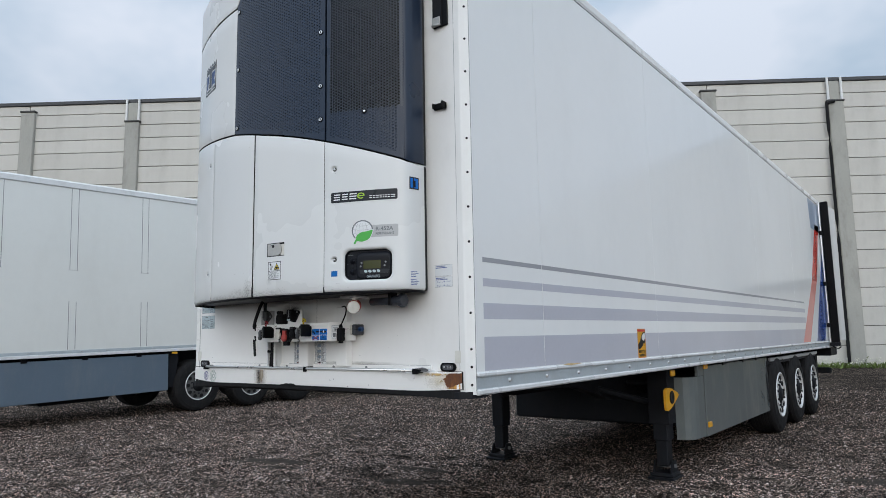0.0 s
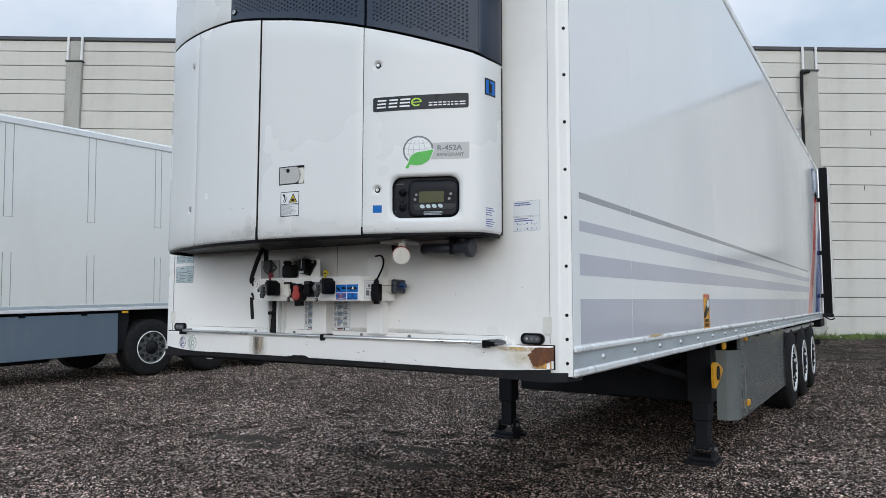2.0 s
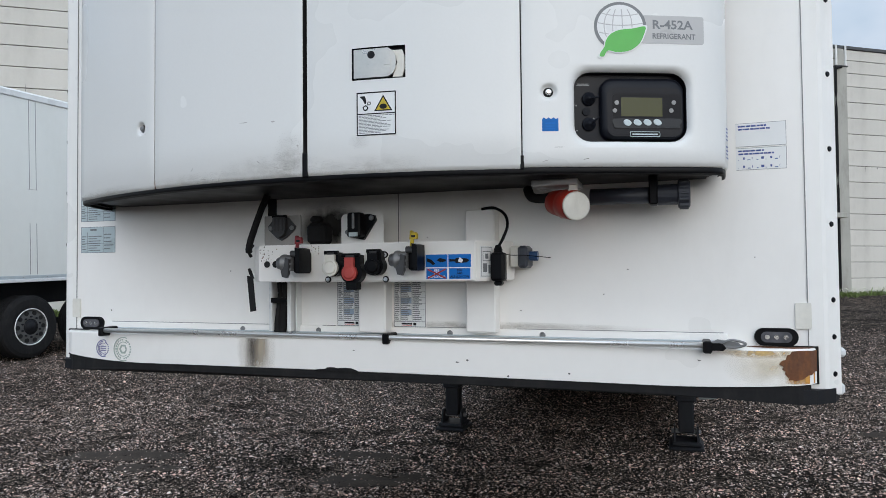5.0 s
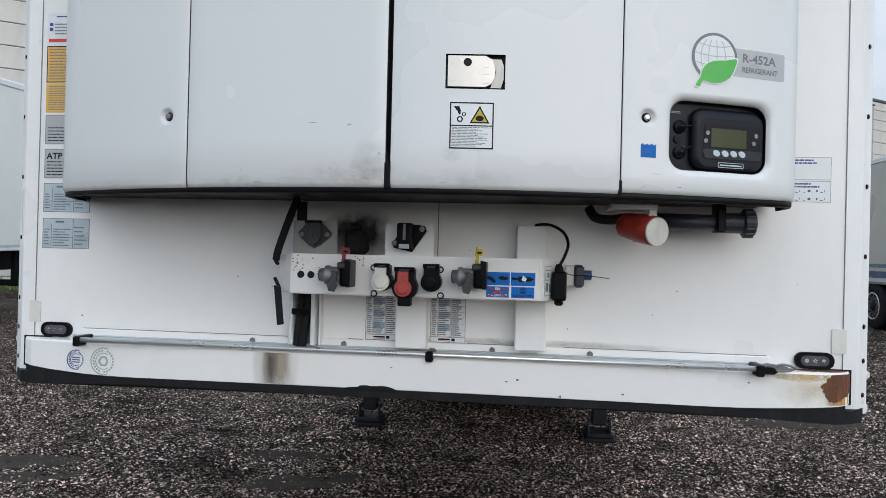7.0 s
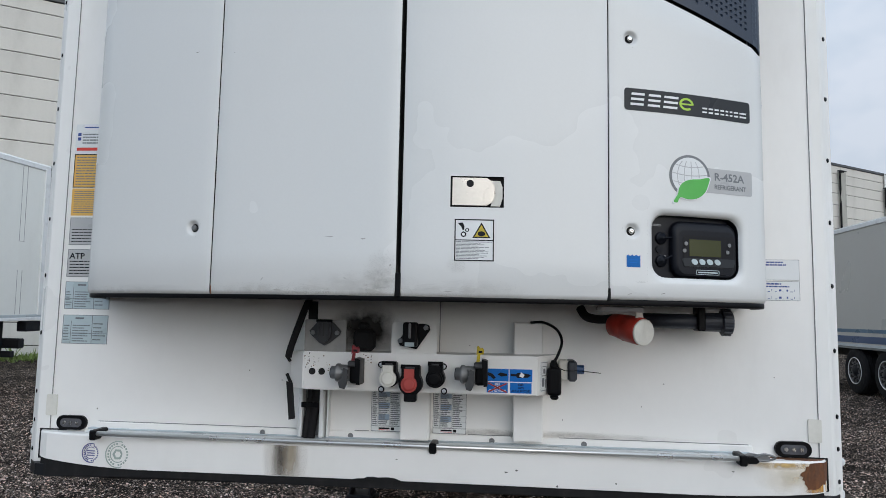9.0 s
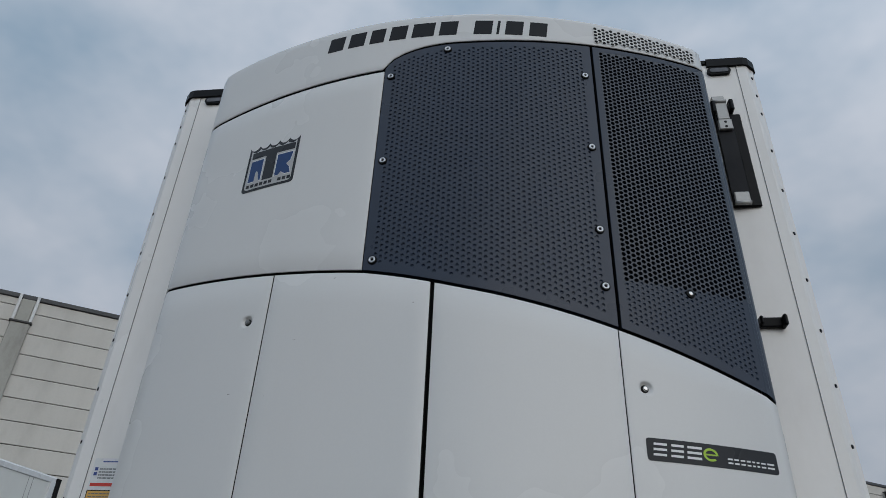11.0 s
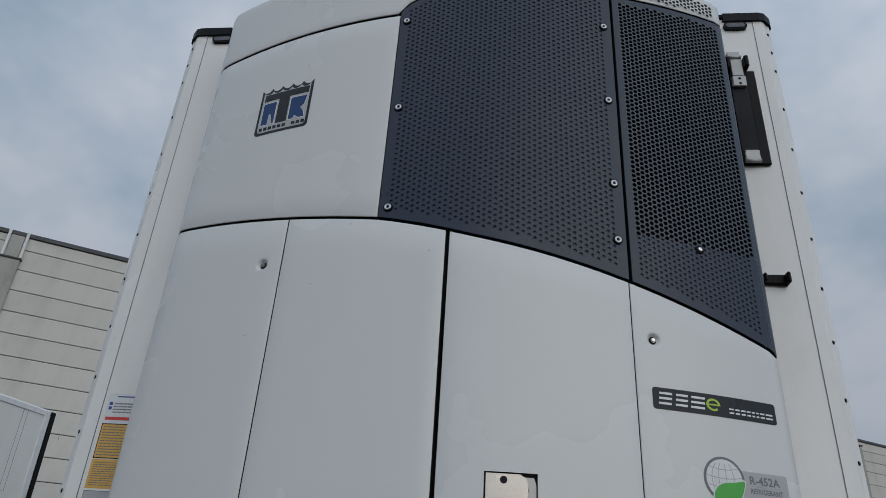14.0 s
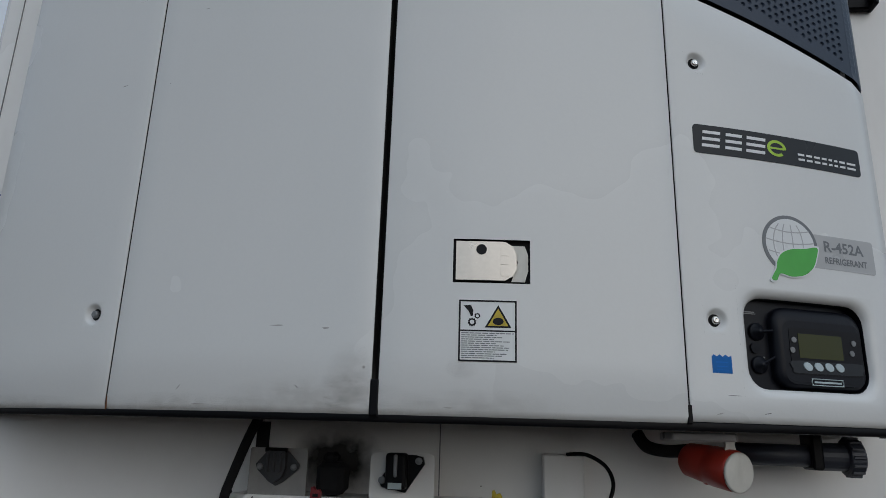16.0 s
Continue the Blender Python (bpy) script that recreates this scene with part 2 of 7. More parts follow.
M_CONTROL = mat("controller_plastic", (0.006, 0.007, 0.011), 0.36, spec=0.2, vary=0.2, scale=8, fine=90, bump=0.0004)
M_SEAMPALE = mat("pale_sealed_joint", (0.38, 0.37, 0.35), 0.7, vary=0.3, scale=9)
M_FLASH = mat("dark_roof_flashing", (0.05, 0.052, 0.055), 0.5, vary=0.15, scale=1)
M_WHITEPIPE = mat("white_pipe_paint", (0.74, 0.74, 0.72), 0.5, vary=0.05)
M_GREYDOOR = mat("grey_door_paint", (0.3, 0.31, 0.33), 0.5, vary=0.06)
M_ROD = mat("dull_steel_rod", (0.68, 0.68, 0.67), 0.3, metal=0.75, vary=0.08, scale=10, fine=90)
M_LATCH = mat("brushed_latch_steel", (0.5, 0.47, 0.43), 0.3, metal=0.9, vary=0.1, scale=25, fine=140)
M_STONE = mat("crushed_stone", (0.099, 0.079, 0.066), 0.7, spec=0.06, vary=0.4, scale=0.9, fine=60, island=0.93, speck=8.0)
# a soft-edged oval of paler stones round the trailer's front end
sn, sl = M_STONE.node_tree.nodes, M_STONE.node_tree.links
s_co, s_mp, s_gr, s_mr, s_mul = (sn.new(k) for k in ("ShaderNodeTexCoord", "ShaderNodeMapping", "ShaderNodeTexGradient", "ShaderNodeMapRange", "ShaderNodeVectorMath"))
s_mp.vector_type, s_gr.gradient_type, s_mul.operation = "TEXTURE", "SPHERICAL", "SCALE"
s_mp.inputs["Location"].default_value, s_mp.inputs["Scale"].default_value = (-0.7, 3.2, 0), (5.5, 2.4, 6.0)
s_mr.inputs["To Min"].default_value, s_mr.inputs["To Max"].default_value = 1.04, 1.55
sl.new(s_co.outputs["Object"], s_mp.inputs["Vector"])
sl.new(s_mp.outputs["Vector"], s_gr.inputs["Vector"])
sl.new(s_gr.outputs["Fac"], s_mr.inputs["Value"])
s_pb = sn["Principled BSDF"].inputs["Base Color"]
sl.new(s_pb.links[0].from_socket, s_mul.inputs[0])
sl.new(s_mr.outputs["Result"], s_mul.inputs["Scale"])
# warm and cool stones side by side
s_geo, s_hue = sn.new("ShaderNodeNewGeometry"), sn.new("ShaderNodeValToRGB")
s_hue.color_ramp.elements[0].color, s_hue.color_ramp.elements[1].color = (1.14, 0.96, 0.9, 1), (0.92, 1.0, 1.1, 1)
s_mix = sn.new("ShaderNodeVectorMath")
s_mix.operation = "MULTIPLY"
s_fr = sn.new("ShaderNodeMath")
s_fr.operation, s_fr.inputs[1].default_value = "MULTIPLY", 7.31
s_f2 = sn.new("ShaderNodeMath")
s_f2.operation = "FRACT"
sl.new(s_geo.outputs["Random Per Island"], s_fr.inputs[0])
sl.new(s_fr.outputs[0], s_f2.inputs[0])
sl.new(s_f2.outputs[0], s_hue.inputs["Fac"])
sl.new(s_mul.outputs["Vector"], s_mix.inputs[0])
sl.new(s_hue.outputs["Color"], s_mix.inputs[1])
sl.new(s_mix.outputs["Vector"], s_pb)
M_GRASS = mat("rough_grass", (0.13, 0.18, 0.045), 0.7, vary=0.35, scale=1.5, fine=20, island=0.45)
M_FLOWER = mat("pale_weed_flowers", (0.6, 0.6, 0.5), 0.7, vary=0.1, island=0.2)
M_CONE = mat("orange_cone_plastic", (0.75, 0.16, 0.04), 0.5, vary=0.06)
M_BEIGE = mat("beige_grey_laminate", (0.46, 0.45, 0.42), 0.3, vary=0.03, scale=0.7, fine=9, dirt=(0.4, 0.38, 0.34), dirt_amount=0.25)
M_BANDBLUE = mat("navy_band", (0.022, 0.062, 0.16), 0.3, vary=0.06, scale=2)
M_GRPOLD = mat("weathered_white_laminate", (0.76, 0.765, 0.73), 0.16, vary=0.03, scale=0.5, fine=7, dirt=(0.5, 0.49, 0.44), dirt_amount=0.2, coat=0.2)
M_BANDTEAL = mat("steel_blue_band", (0.055, 0.125, 0.2), 0.3, vary=0.06, scale=2)
M_RIM = mat("silver_wheel_paint", (0.78, 0.78, 0.78), 0.35, metal=0.3, vary=0.12, scale=10, fine=60, dirt=(0.2, 0.18, 0.16), dirt_amount=0.4)
M_RIMDARK = mat("grimy_wheel_paint", (0.1, 0.1, 0.1), 0.5, metal=0.3, vary=0.2, scale=10, fine=60, dirt=(0.08, 0.075, 0.07), dirt_amount=0.6)


M_MUD = mat("dark_wet_mud", (0.062, 0.051, 0.043), 0.9, spec=0.05, vary=0.5, scale=7, fine=90, bump=0.006)
M_SCUFFPALE = mat("pale_scuff", (0.42, 0.41, 0.39), 0.6, vary=0.3, scale=40)
M_SCUFF = mat("dark_scuff", (0.12, 0.115, 0.11), 0.6, vary=0.3, scale=40)


def stain(name, color, centre, size, strength, streak=1.0, grain=30.0):
    """A soft-edged stain: opaque in its middle, broken up by noise, gone at its rim."""
    m = bpy.data.materials.new(name)
    m.use_nodes = True
    n, l = m.node_tree.nodes, m.node_tree.links
    b = n["Principled BSDF"]
    b.inputs["Base Color"].default_value = (*color, 1)
    b.inputs["Roughness"].default_value = 0.7
    co = n.new("ShaderNodeTexCoord")
    mp = n.new("ShaderNodeMapping")
    mp.vector_type = "TEXTURE"
    mp.inputs["Location"].default_value = centre
    mp.inputs["Scale"].default_value = (size[0], 50.0, size[1])
    gr = n.new("ShaderNodeTexGradient")
    gr.gradient_type = "SPHERICAL"
    ns = n.new("ShaderNodeTexNoise")
    ns.inputs["Scale"].default_value, ns.inputs["Detail"].default_value = grain, 6
    st = n.new("ShaderNodeMapping")
    st.inputs["Scale"].default_value = (1, 1, 1 / streak)
    l.new(co.outputs["Object"], mp.inputs["Vector"])
    l.new(mp.outputs["Vector"], gr.inputs["Vector"])
    l.new(co.outputs["Object"], st.inputs["Vector"])
    l.new(st.outputs["Vector"], ns.inputs["Vector"])
    lift = n.new("ShaderNodeMapRange")
    lift.inputs["From Min"].default_value, lift.inputs["From Max"].default_value = 0.3, 0.65
    lift.inputs["To Min"].default_value, lift.inputs["To Max"].default_value = 0.35, 1.3
    l.new(ns.outputs["Fac"], lift.inputs["Value"])
    k = n.new("ShaderNodeMath")
    k.operation = "MULTIPLY"
    l.new(gr.outputs["Fac"], k.inputs[0])
    l.new(lift.outputs["Result"], k.inputs[1])
    s = n.new("ShaderNodeMath")
    s.operation, s.use_clamp = "MULTIPLY", True
    s.inputs[1].default_value = strength
    l.new(k.outputs[0], s.inputs[0])
    l.new(s.outputs[0], b.inputs["Alpha"])
    return m


def ground_material():
    """Dark crushed stone: cell-shaped stones in many greys, near black in the gaps, with broad damp and dry areas."""
    m = bpy.data.materials.new("crushed_stone_ground")
    m.use_nodes = True
    n, l = m.node_tree.nodes, m.node_tree.links
    b = n["Principled BSDF"]
    co = n.new("ShaderNodeTexCoord")
    v1 = n.new("ShaderNodeTexVoronoi")
    v1.inputs["Scale"].default_value = 66
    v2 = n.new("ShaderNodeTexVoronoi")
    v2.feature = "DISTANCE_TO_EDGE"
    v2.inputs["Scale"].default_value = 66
    nb = n.new("ShaderNodeTexNoise")
    nb.inputs["Scale"].default_value, nb.inputs["Detail"].default_value = 0.55, 6
    nm = n.new("ShaderNodeTexNoise")
    nm.inputs["Scale"].default_value, nm.inputs["Detail"].default_value = 5, 9
    for t in (v1, v2, nb, nm):
        l.new(co.outputs["Object"], t.inputs["Vector"])
    sep = n.new("ShaderNodeSeparateColor")
    l.new(v1.outputs["Color"], sep.inputs[0])
    ramp = n.new("ShaderNodeValToRGB")
    ramp.color_ramp.elements[0].position, ramp.color_ramp.elements[0].color = 0.0, (0.006, 0.0048, 0.004, 1)
    ramp.color_ramp.elements[1].position, ramp.color_ramp.elements[1].color = 1.0, (0.56, 0.45, 0.37, 1)
    e = ramp.color_ramp.elements.new(0.72)
    e.color = (0.125, 0.098, 0.08, 1)
    l.new(sep.outputs[0], ramp.inputs["Fac"])
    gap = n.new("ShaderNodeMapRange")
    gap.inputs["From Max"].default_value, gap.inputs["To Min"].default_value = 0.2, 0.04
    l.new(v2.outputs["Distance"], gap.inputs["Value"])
    damp = n.new("ShaderNodeMapRange")
    damp.inputs["From Min"].default_value, damp.inputs["From Max"].default_value = 0.4, 0.62
    damp.inputs["To Min"].default_value, damp.inputs["To Max"].default_value = 0.55, 1.2
    l.new(nb.outputs["Fac"], damp.inputs["Value"])
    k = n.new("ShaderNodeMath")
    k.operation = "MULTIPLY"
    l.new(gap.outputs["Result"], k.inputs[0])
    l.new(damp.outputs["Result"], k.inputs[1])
    clump = n.new("ShaderNodeMapRange")
    clump.inputs["From Min"].default_value, clump.inputs["From Max"].default_value = 0.36, 0.66
    clump.inputs["To Min"].default_value, clump.inputs["To Max"].default_value = 0.55, 1.65
    l.new(nm.outputs["Fac"], clump.inputs["Value"])
    k2 = n.new("ShaderNodeMath")
    k2.operation = "MULTIPLY"
    l.new(k.outputs[0], k2.inputs[0])
    l.new(clump.outputs["Result"], k2.inputs[1])
    k = k2
    mul = n.new("ShaderNodeVectorMath")
    mul.operation = "SCALE"
    l.new(ramp.outputs["Color"], mul.inputs[0])
    l.new(k.outputs[0], mul.inputs["Scale"])
    l.new(mul.outputs["Vector"], b.inputs["Base Color"])
    b.inputs["Roughness"].default_value = 0.95
    b.inputs["Specular IOR Level"].default_value = 0.03
    bp = n.new("ShaderNodeBump")
    bp.inputs["Strength"].default_value, bp.inputs["Distance"].default_value = 1.0, 0.02
    hs = n.new("ShaderNodeMath")
    hs.operation = "ADD"
    l.new(v2.outputs["Distance"], hs.inputs[0])
    l.new(nm.outputs["Fac"], hs.inputs[1])
    l.new(hs.outputs[0], bp.inputs["Height"])
    l.new(bp.outputs["Normal"], b.inputs["Normal"])
    return m


M_GROUND = ground_material()

# ---- building blocks ----
def thing(name, label, category, loc=(0, 0, 0), rz=0.0, group="", kind=""):
    ob = new(name)
    ob.empty_display_size = 0.3
    ob.matrix_world = pose(*loc, 0, 0, rz)
    return tagged(ob, label, category, group, kind)


def mesh_of(name, bm, material, smooth=False):
    me = bpy.data.meshes.new(name)
    bm.to_mesh(me)
    bm.free()
    me.materials.append(material)
    if any(p.material_index == 1 for p in me.polygons):
        me.materials.append(M_VOID)
    if smooth:
        me.shade_smooth()
    return me


def part(name, bm, material, parent, label="", smooth=False, kind=""):
    """One mesh under a thing or a part; a part that gets pieces of its own moves up, so that nothing lies deeper than three levels."""
    ob = new(name, mesh_of(name, bm, material, smooth))
    if parent.parent and parent.parent.parent:
        parent.parent = parent.parent.parent
    ob.parent = parent
    return tagged(ob, label, kind=kind)


def again(ob, loc, parent=None, rot=(0, 0, 0)):
    """The same mesh once more, at another place under the same parent."""
    o = new(ob.name.split(".")[0], ob.data)
    o.parent = parent or ob.parent
    o.matrix_basis = pose(*loc, *rot)
    return o


def box(bm, x0, x1, y0, y1, z0, z1, bevel=0.0, seg=1):
    vs = bmesh.ops.create_cube(bm, size=1.0, matrix=Matrix.Translation(((x0 + x1) / 2, (y0 + y1) / 2, (z0 + z1) / 2)) @ Matrix.Diagonal((abs(x1 - x0), abs(y1 - y0), abs(z1 - z0), 1)))["verts"]
    if bevel:
        es = list({e for v in vs for e in v.link_edges})
        bmesh.ops.bevel(bm, geom=es, offset=bevel, segments=seg, affect="EDGES", profile=0.5)
    return bm


def B(*a, **k):
    return box(bmesh.new(), *a, **k)


def rod(bm, p, q, r, seg=12, r2=None):
    p, q = Vector(p), Vector(q)
    d = q - p
    m = Matrix.Translation((p + q) / 2) @ d.to_track_quat("Z", "Y").to_matrix().to_4x4()
    bmesh.ops.create_cone(bm, cap_ends=True, segments=seg, radius1=r, radius2=r if r2 is None else r2, depth=d.length, matrix=m)
    return bm


def R(*a, **k):
    return rod(bmesh.new(), *a, **k)


def lathe(bm, profile, centre, axis, seg=24, caps=True):
    """Turn a profile of (radius, along) round an axis through centre."""
    q = Vector(axis).to_track_quat("Z", "Y").to_matrix()
    rings = []
    for r, h in profile:
        rings.append([bm.verts.new(Vector(centre) + q @ Vector((r * math.cos(2 * math.pi * i / seg), r * math.sin(2 * math.pi * i / seg), h))) for i in range(seg)])
    for a, b in zip(rings, rings[1:]):
        for i in range(seg):
            j = (i + 1) % seg
            bm.faces.new((a[i], a[j], b[j], b[i]))
    if caps and profile[0][0] > 1e-6:
        bm.faces.new(rings[0][::-1])
    if caps and profile[-1][0] > 1e-6:
        bm.faces.new(rings[-1])
    bmesh.ops.remove_doubles(bm, verts=bm.verts, dist=1e-6)
    return bm


def tube(bm, points, r, seg=8):
    """A round tube swept along a smooth line through the points."""
    pts = [Vector(p) for p in points]
    fine = []
    for i in range(len(pts) - 1):
        a, b, c, d = pts[max(i - 1, 0)], pts[i], pts[i + 1], pts[min(i + 2, len(pts) - 1)]
        for k in range(6):
            t = k / 6
            fine.append(0.5 * ((2 * b) + (c - a) * t + (2 * a - 5 * b + 4 * c - d) * t * t + (3 * b - a - 3 * c + d) * t ** 3))
    fine.append(pts[-1])
    rings = []
    for i, p in enumerate(fine):
        d = (fine[min(i + 1, len(fine) - 1)] - fine[max(i - 1, 0)]).normalized()
        q = d.to_track_quat("Z", "Y").to_matrix()
        rings.append([bm.verts.new(p + q @ Vector((r * math.cos(2 * math.pi * k / seg), r * math.sin(2 * math.pi * k / seg), 0))) for k in range(seg)])
    for a, b in zip(rings, rings[1:]):
        for k in range(seg):
            bm.faces.new((a[k], a[(k + 1) % seg], b[(k + 1) % seg], b[k]))
    bm.faces.new(rings[0][::-1])
    bm.faces.new(rings[-1])
    return bm


def sheet(bm, outline, place, step=0.03):
    """Lay an outline of (a, b) points on a surface, cut into narrow strips so that it follows a curve."""
    flat_bm = bmesh.new()
    flat_bm.faces.new([flat_bm.verts.new((a, b, 0)) for a, b in outline])
    a0, a1 = min(p[0] for p in outline), max(p[0] for p in outline)
    for k in range(1, min(60, int((a1 - a0) / step) + 1)):
        geom = list(flat_bm.verts) + list(flat_bm.edges) + list(flat_bm.faces)
        bmesh.ops.bisect_plane(flat_bm, geom=geom, plane_co=(a0 + k * step, 0, 0), plane_no=(1, 0, 0), dist=1e-7)
    made = {v: bm.verts.new(place(v.co.x, v.co.y, 0.0)) for v in flat_bm.verts}
    for f in flat_bm.faces:
        bm.faces.new([made[v] for v in f.verts])
    rim = [((e.verts[0].co.x, e.verts[0].co.y, made[e.verts[0]]), (e.verts[1].co.x, e.verts[1].co.y, made[e.verts[1]])) for e in flat_bm.edges if len(e.link_faces) == 1]
    flat_bm.free()
    return rim


def extrude(bm, outline, place, depth, step=0.03):
    """A plate: outline of (a, b) points, place(a, b, d) gives the spot at depth d below the face."""
    low = {}
    for p, q in sheet(bm, outline, place, step):
        for a, b, v in (p, q):
            if v not in low:
                low[v] = bm.verts.new(place(a, b, depth))
        bm.faces.new((p[2], q[2], low[q[2]], low[p[2]]))
    if depth > 0.002:
        try:
            ring = [place(a, b, depth) for a, b in outline]
            bm.faces.new([bm.verts.new(c) for c in ring][::-1])
        except ValueError:
            pass
    bmesh.ops.remove_doubles(bm, verts=bm.verts, dist=1e-6)
    bmesh.ops.recalc_face_normals(bm, faces=bm.faces)
    return bm


def round_rect(a0, a1, b0, b1, r, seg=4):
    pts = []
    for cx, cy, s in ((a1 - r, b1 - r, 0), (a0 + r, b1 - r, 90), (a0 + r, b0 + r, 180), (a1 - r, b0 + r, 270)):
        for i in range(seg + 1):
            t = radians(s + 90 * i / seg)
            pts.append((cx + r * math.cos(t), cy + r * math.sin(t)))
    return pts


def front(y):
    """Spots on a plane that faces the yard at -y."""
    return lambda a, b, d: Vector((a, y + d, b))


def flank(x):
    """Spots on a plane that faces +x."""
    return lambda a, b, d: Vector((x - d, a, b))


def lettering(text, height, align="LEFT", bold=0.035):
    """Flat letter shapes as 2D points and faces, capital height as given."""
    c = bpy.data.curves.new("letters", "FONT")
    c.body, c.size, c.align_x, c.resolution_u, c.offset = text, height / 0.69, align, 2, bold * height
    o = bpy.data.objects.new("letters", c)
    scene.collection.objects.link(o)
    bpy.context.view_layer.update()
    me = bpy.data.meshes.new_from_object(o.evaluated_get(bpy.context.evaluated_depsgraph_get()))
    pts, faces = [(v.co.x, v.co.y) for v in me.vertices], [tuple(p.vertices) for p in me.polygons]
    bpy.data.objects.remove(o)
    bpy.data.curves.remove(c)
    bpy.data.meshes.remove(me)
    return pts, faces


def letters(name, text, a, b, height, place, material, parent, lift=0.0006, squeeze=1.0, align="LEFT"):
    pts, faces = lettering(text, height, align)
    bm = bmesh.new()
    vs = [bm.verts.new(place(a + x * squeeze, b + y, -lift)) for x, y in pts]
    for f in faces:
        try:
            bm.faces.new([vs[i] for i in f])
        except ValueError:
            pass
    return part(name, bm, material, parent)


def decal(name, outline, place, material, parent, lift=0.0012, label=""):
    return part(name, extrude(bmesh.new(), outline, lambda a, b, d: place(a, b, d - lift), lift), material, parent, label)


def bars(name, rects, place, material, parent, lift=0.0018):
    """Rows of plain bars for writing that cannot be read."""
    bm = bmesh.new()
    for a0, a1, b0, b1 in rects:
        n = max(1, int((a1 - a0) / 0.03))
        for k in range(n):
            p, q = a0 + (a1 - a0) * k / n, a0 + (a1 - a0) * (k + 1) / n
            bm.faces.new([bm.verts.new(place(a, b, -lift)) for a, b in ((p, b0), (q, b0), (q, b1), (p, b1))])
    return part(name, bm, material, parent, kind="stuff")


def rect(a0, a1, b0, b1):
    return [(a0, b0), (a1, b0), (a1, b1), (a0, b1)]


def lines_of(a0, a1, b0, b1, rows, seed, fill=0.45):
    """Uneven rows of word-like bars inside a field."""
    rnd, out = random.Random(seed), []
    step = (b1 - b0) / rows
    for r in range(rows):
        y = b1 - (r + 1) * step
        x = a0
        end = a0 + (a1 - a0) * rnd.uniform(0.6, 1.0)
        while x < end:
            w = min(rnd.uniform(0.04, 0.16) * (a1 - a0), end - x)
            out.append((x, x + w * 0.86, y + step * 0.2, y + step * (0.2 + fill)))
            x += w
    return out

# ---- ground, building, verge ----
bm = bmesh.new()
bmesh.ops.create_grid(bm, x_segments=160, y_segments=160, size=24, matrix=Matrix.Translation((-2, 10, 0)))
for v in bm.verts:
    edge = max(abs(v.co.x + 2), abs(v.co.y - 10)) / 24
    v.co.z = 0 if edge > 0.99 else 0.018 * noise.noise(v.co * 0.7) + 0.012 * noise.noise(v.co * 2.3) - 0.008
# out to the horizon
r0 = [(-26, -14), (22, -14), (22, 34), (-26, 34)]
r1 = [(-1500, -1500), (1500, -1500), (1500, 1500), (-1500, 1500)]
a = [bm.verts.new((*p, 0)) for p in r0]
b = [bm.verts.new((*p, 0)) for p in r1]
for i in range(4):
    bm.faces.new((b[i], b[(i + 1) % 4], a[(i + 1) % 4], a[i]))
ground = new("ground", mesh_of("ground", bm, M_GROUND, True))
tagged(ground, "dark damp crushed-stone yard with dry paler areas", "ground", kind="structure")

WALL_TURN, WALL_FAR = 34.3, 23.2
wall_n = Vector((-math.sin(radians(WALL_TURN)), math.cos(radians(WALL_TURN)), 0))
building = thing("warehouse", "long pale concrete-panel warehouse with grey columns and dark roof edge", "building", tuple(wall_n * WALL_FAR), WALL_TURN, kind="structure")
building.matrix_world = pose(*(wall_n * WALL_FAR), 0, 0.29, WALL_TURN)
COLUMNS = [-38.0, -33.1, -28.2, -23.3, -18.4, -13.72, -9.03, -4.47, 0.65, 5.6, 10.7, 15.78, 20.9, 26.0, 31.1, 36.2, 41.2, 46.2, 51.2]
LOW_ROWS = [0.05] + [0.91 + 0.7525 * i for i in range(12)]


def seams(u):
    """Heights of the level joints: the rows of panels differ from bay to bay."""
    if u < -4.5:
        top = 11.24 if u < -14 else 11.28 if u < -9.5 else 11.4
        return [0.05] + [top - 1.73 - 0.71 * k for k in range(12, -1, -1)] + [top - 1.16, top - 0.58, top, 11.68]
    if u < 0.5:
        return [0.05] + [11.22 - 0.722 * k for k in range(15, -1, -1)] + [11.68]
    if 20 < u < 25:
        return [0.05, 0.72, 1.48, 2.24, 3.0, 3.66] + LOW_ROWS[6:] + [9.95, 10.57, 11.19, 11.68]
    return LOW_ROWS + [9.93, 10.56, 11.17, 11.68]


part("wall", B(-42, 56, 0.05, 0.6, -0.4, 11.6), M_WALLJOINT, building, "dark joints behind the wall panels")
part("roof", B(-42, 56, 0.3, 60, 11.4, 11.62), M_FLASH, building)
part("flashing", B(-42, 56, -0.06, 0.3, 11.68, 11.84, bevel=0.02), M_FLASH, building, "dark metal roof-edge flashing")
part("plinth", B(-42, 56, 0.0, 0.06, -0.3, 0.04), M_COLUMN, building)
ends = [-42.0] + COLUMNS + [56.0]
for i, (p, q) in enumerate(zip(ends, ends[1:])):
    made = {}
    rows = seams(p + 0.1)
    for s, (z0, z1) in enumerate(zip(rows, rows[1:])):
        key = round(z1 - z0, 3)
        if key in made:
            again(made[key], (p, 0, z0), building)
            continue
        ob = part("panel", B(0.015, q - p - 0.015, 0.0, 0.09, 0.014, z1 - z0 - 0.014, bevel=0.007), M_CONCRETE, building)
        ob.location = (p, 0, z0)
        made[key] = ob
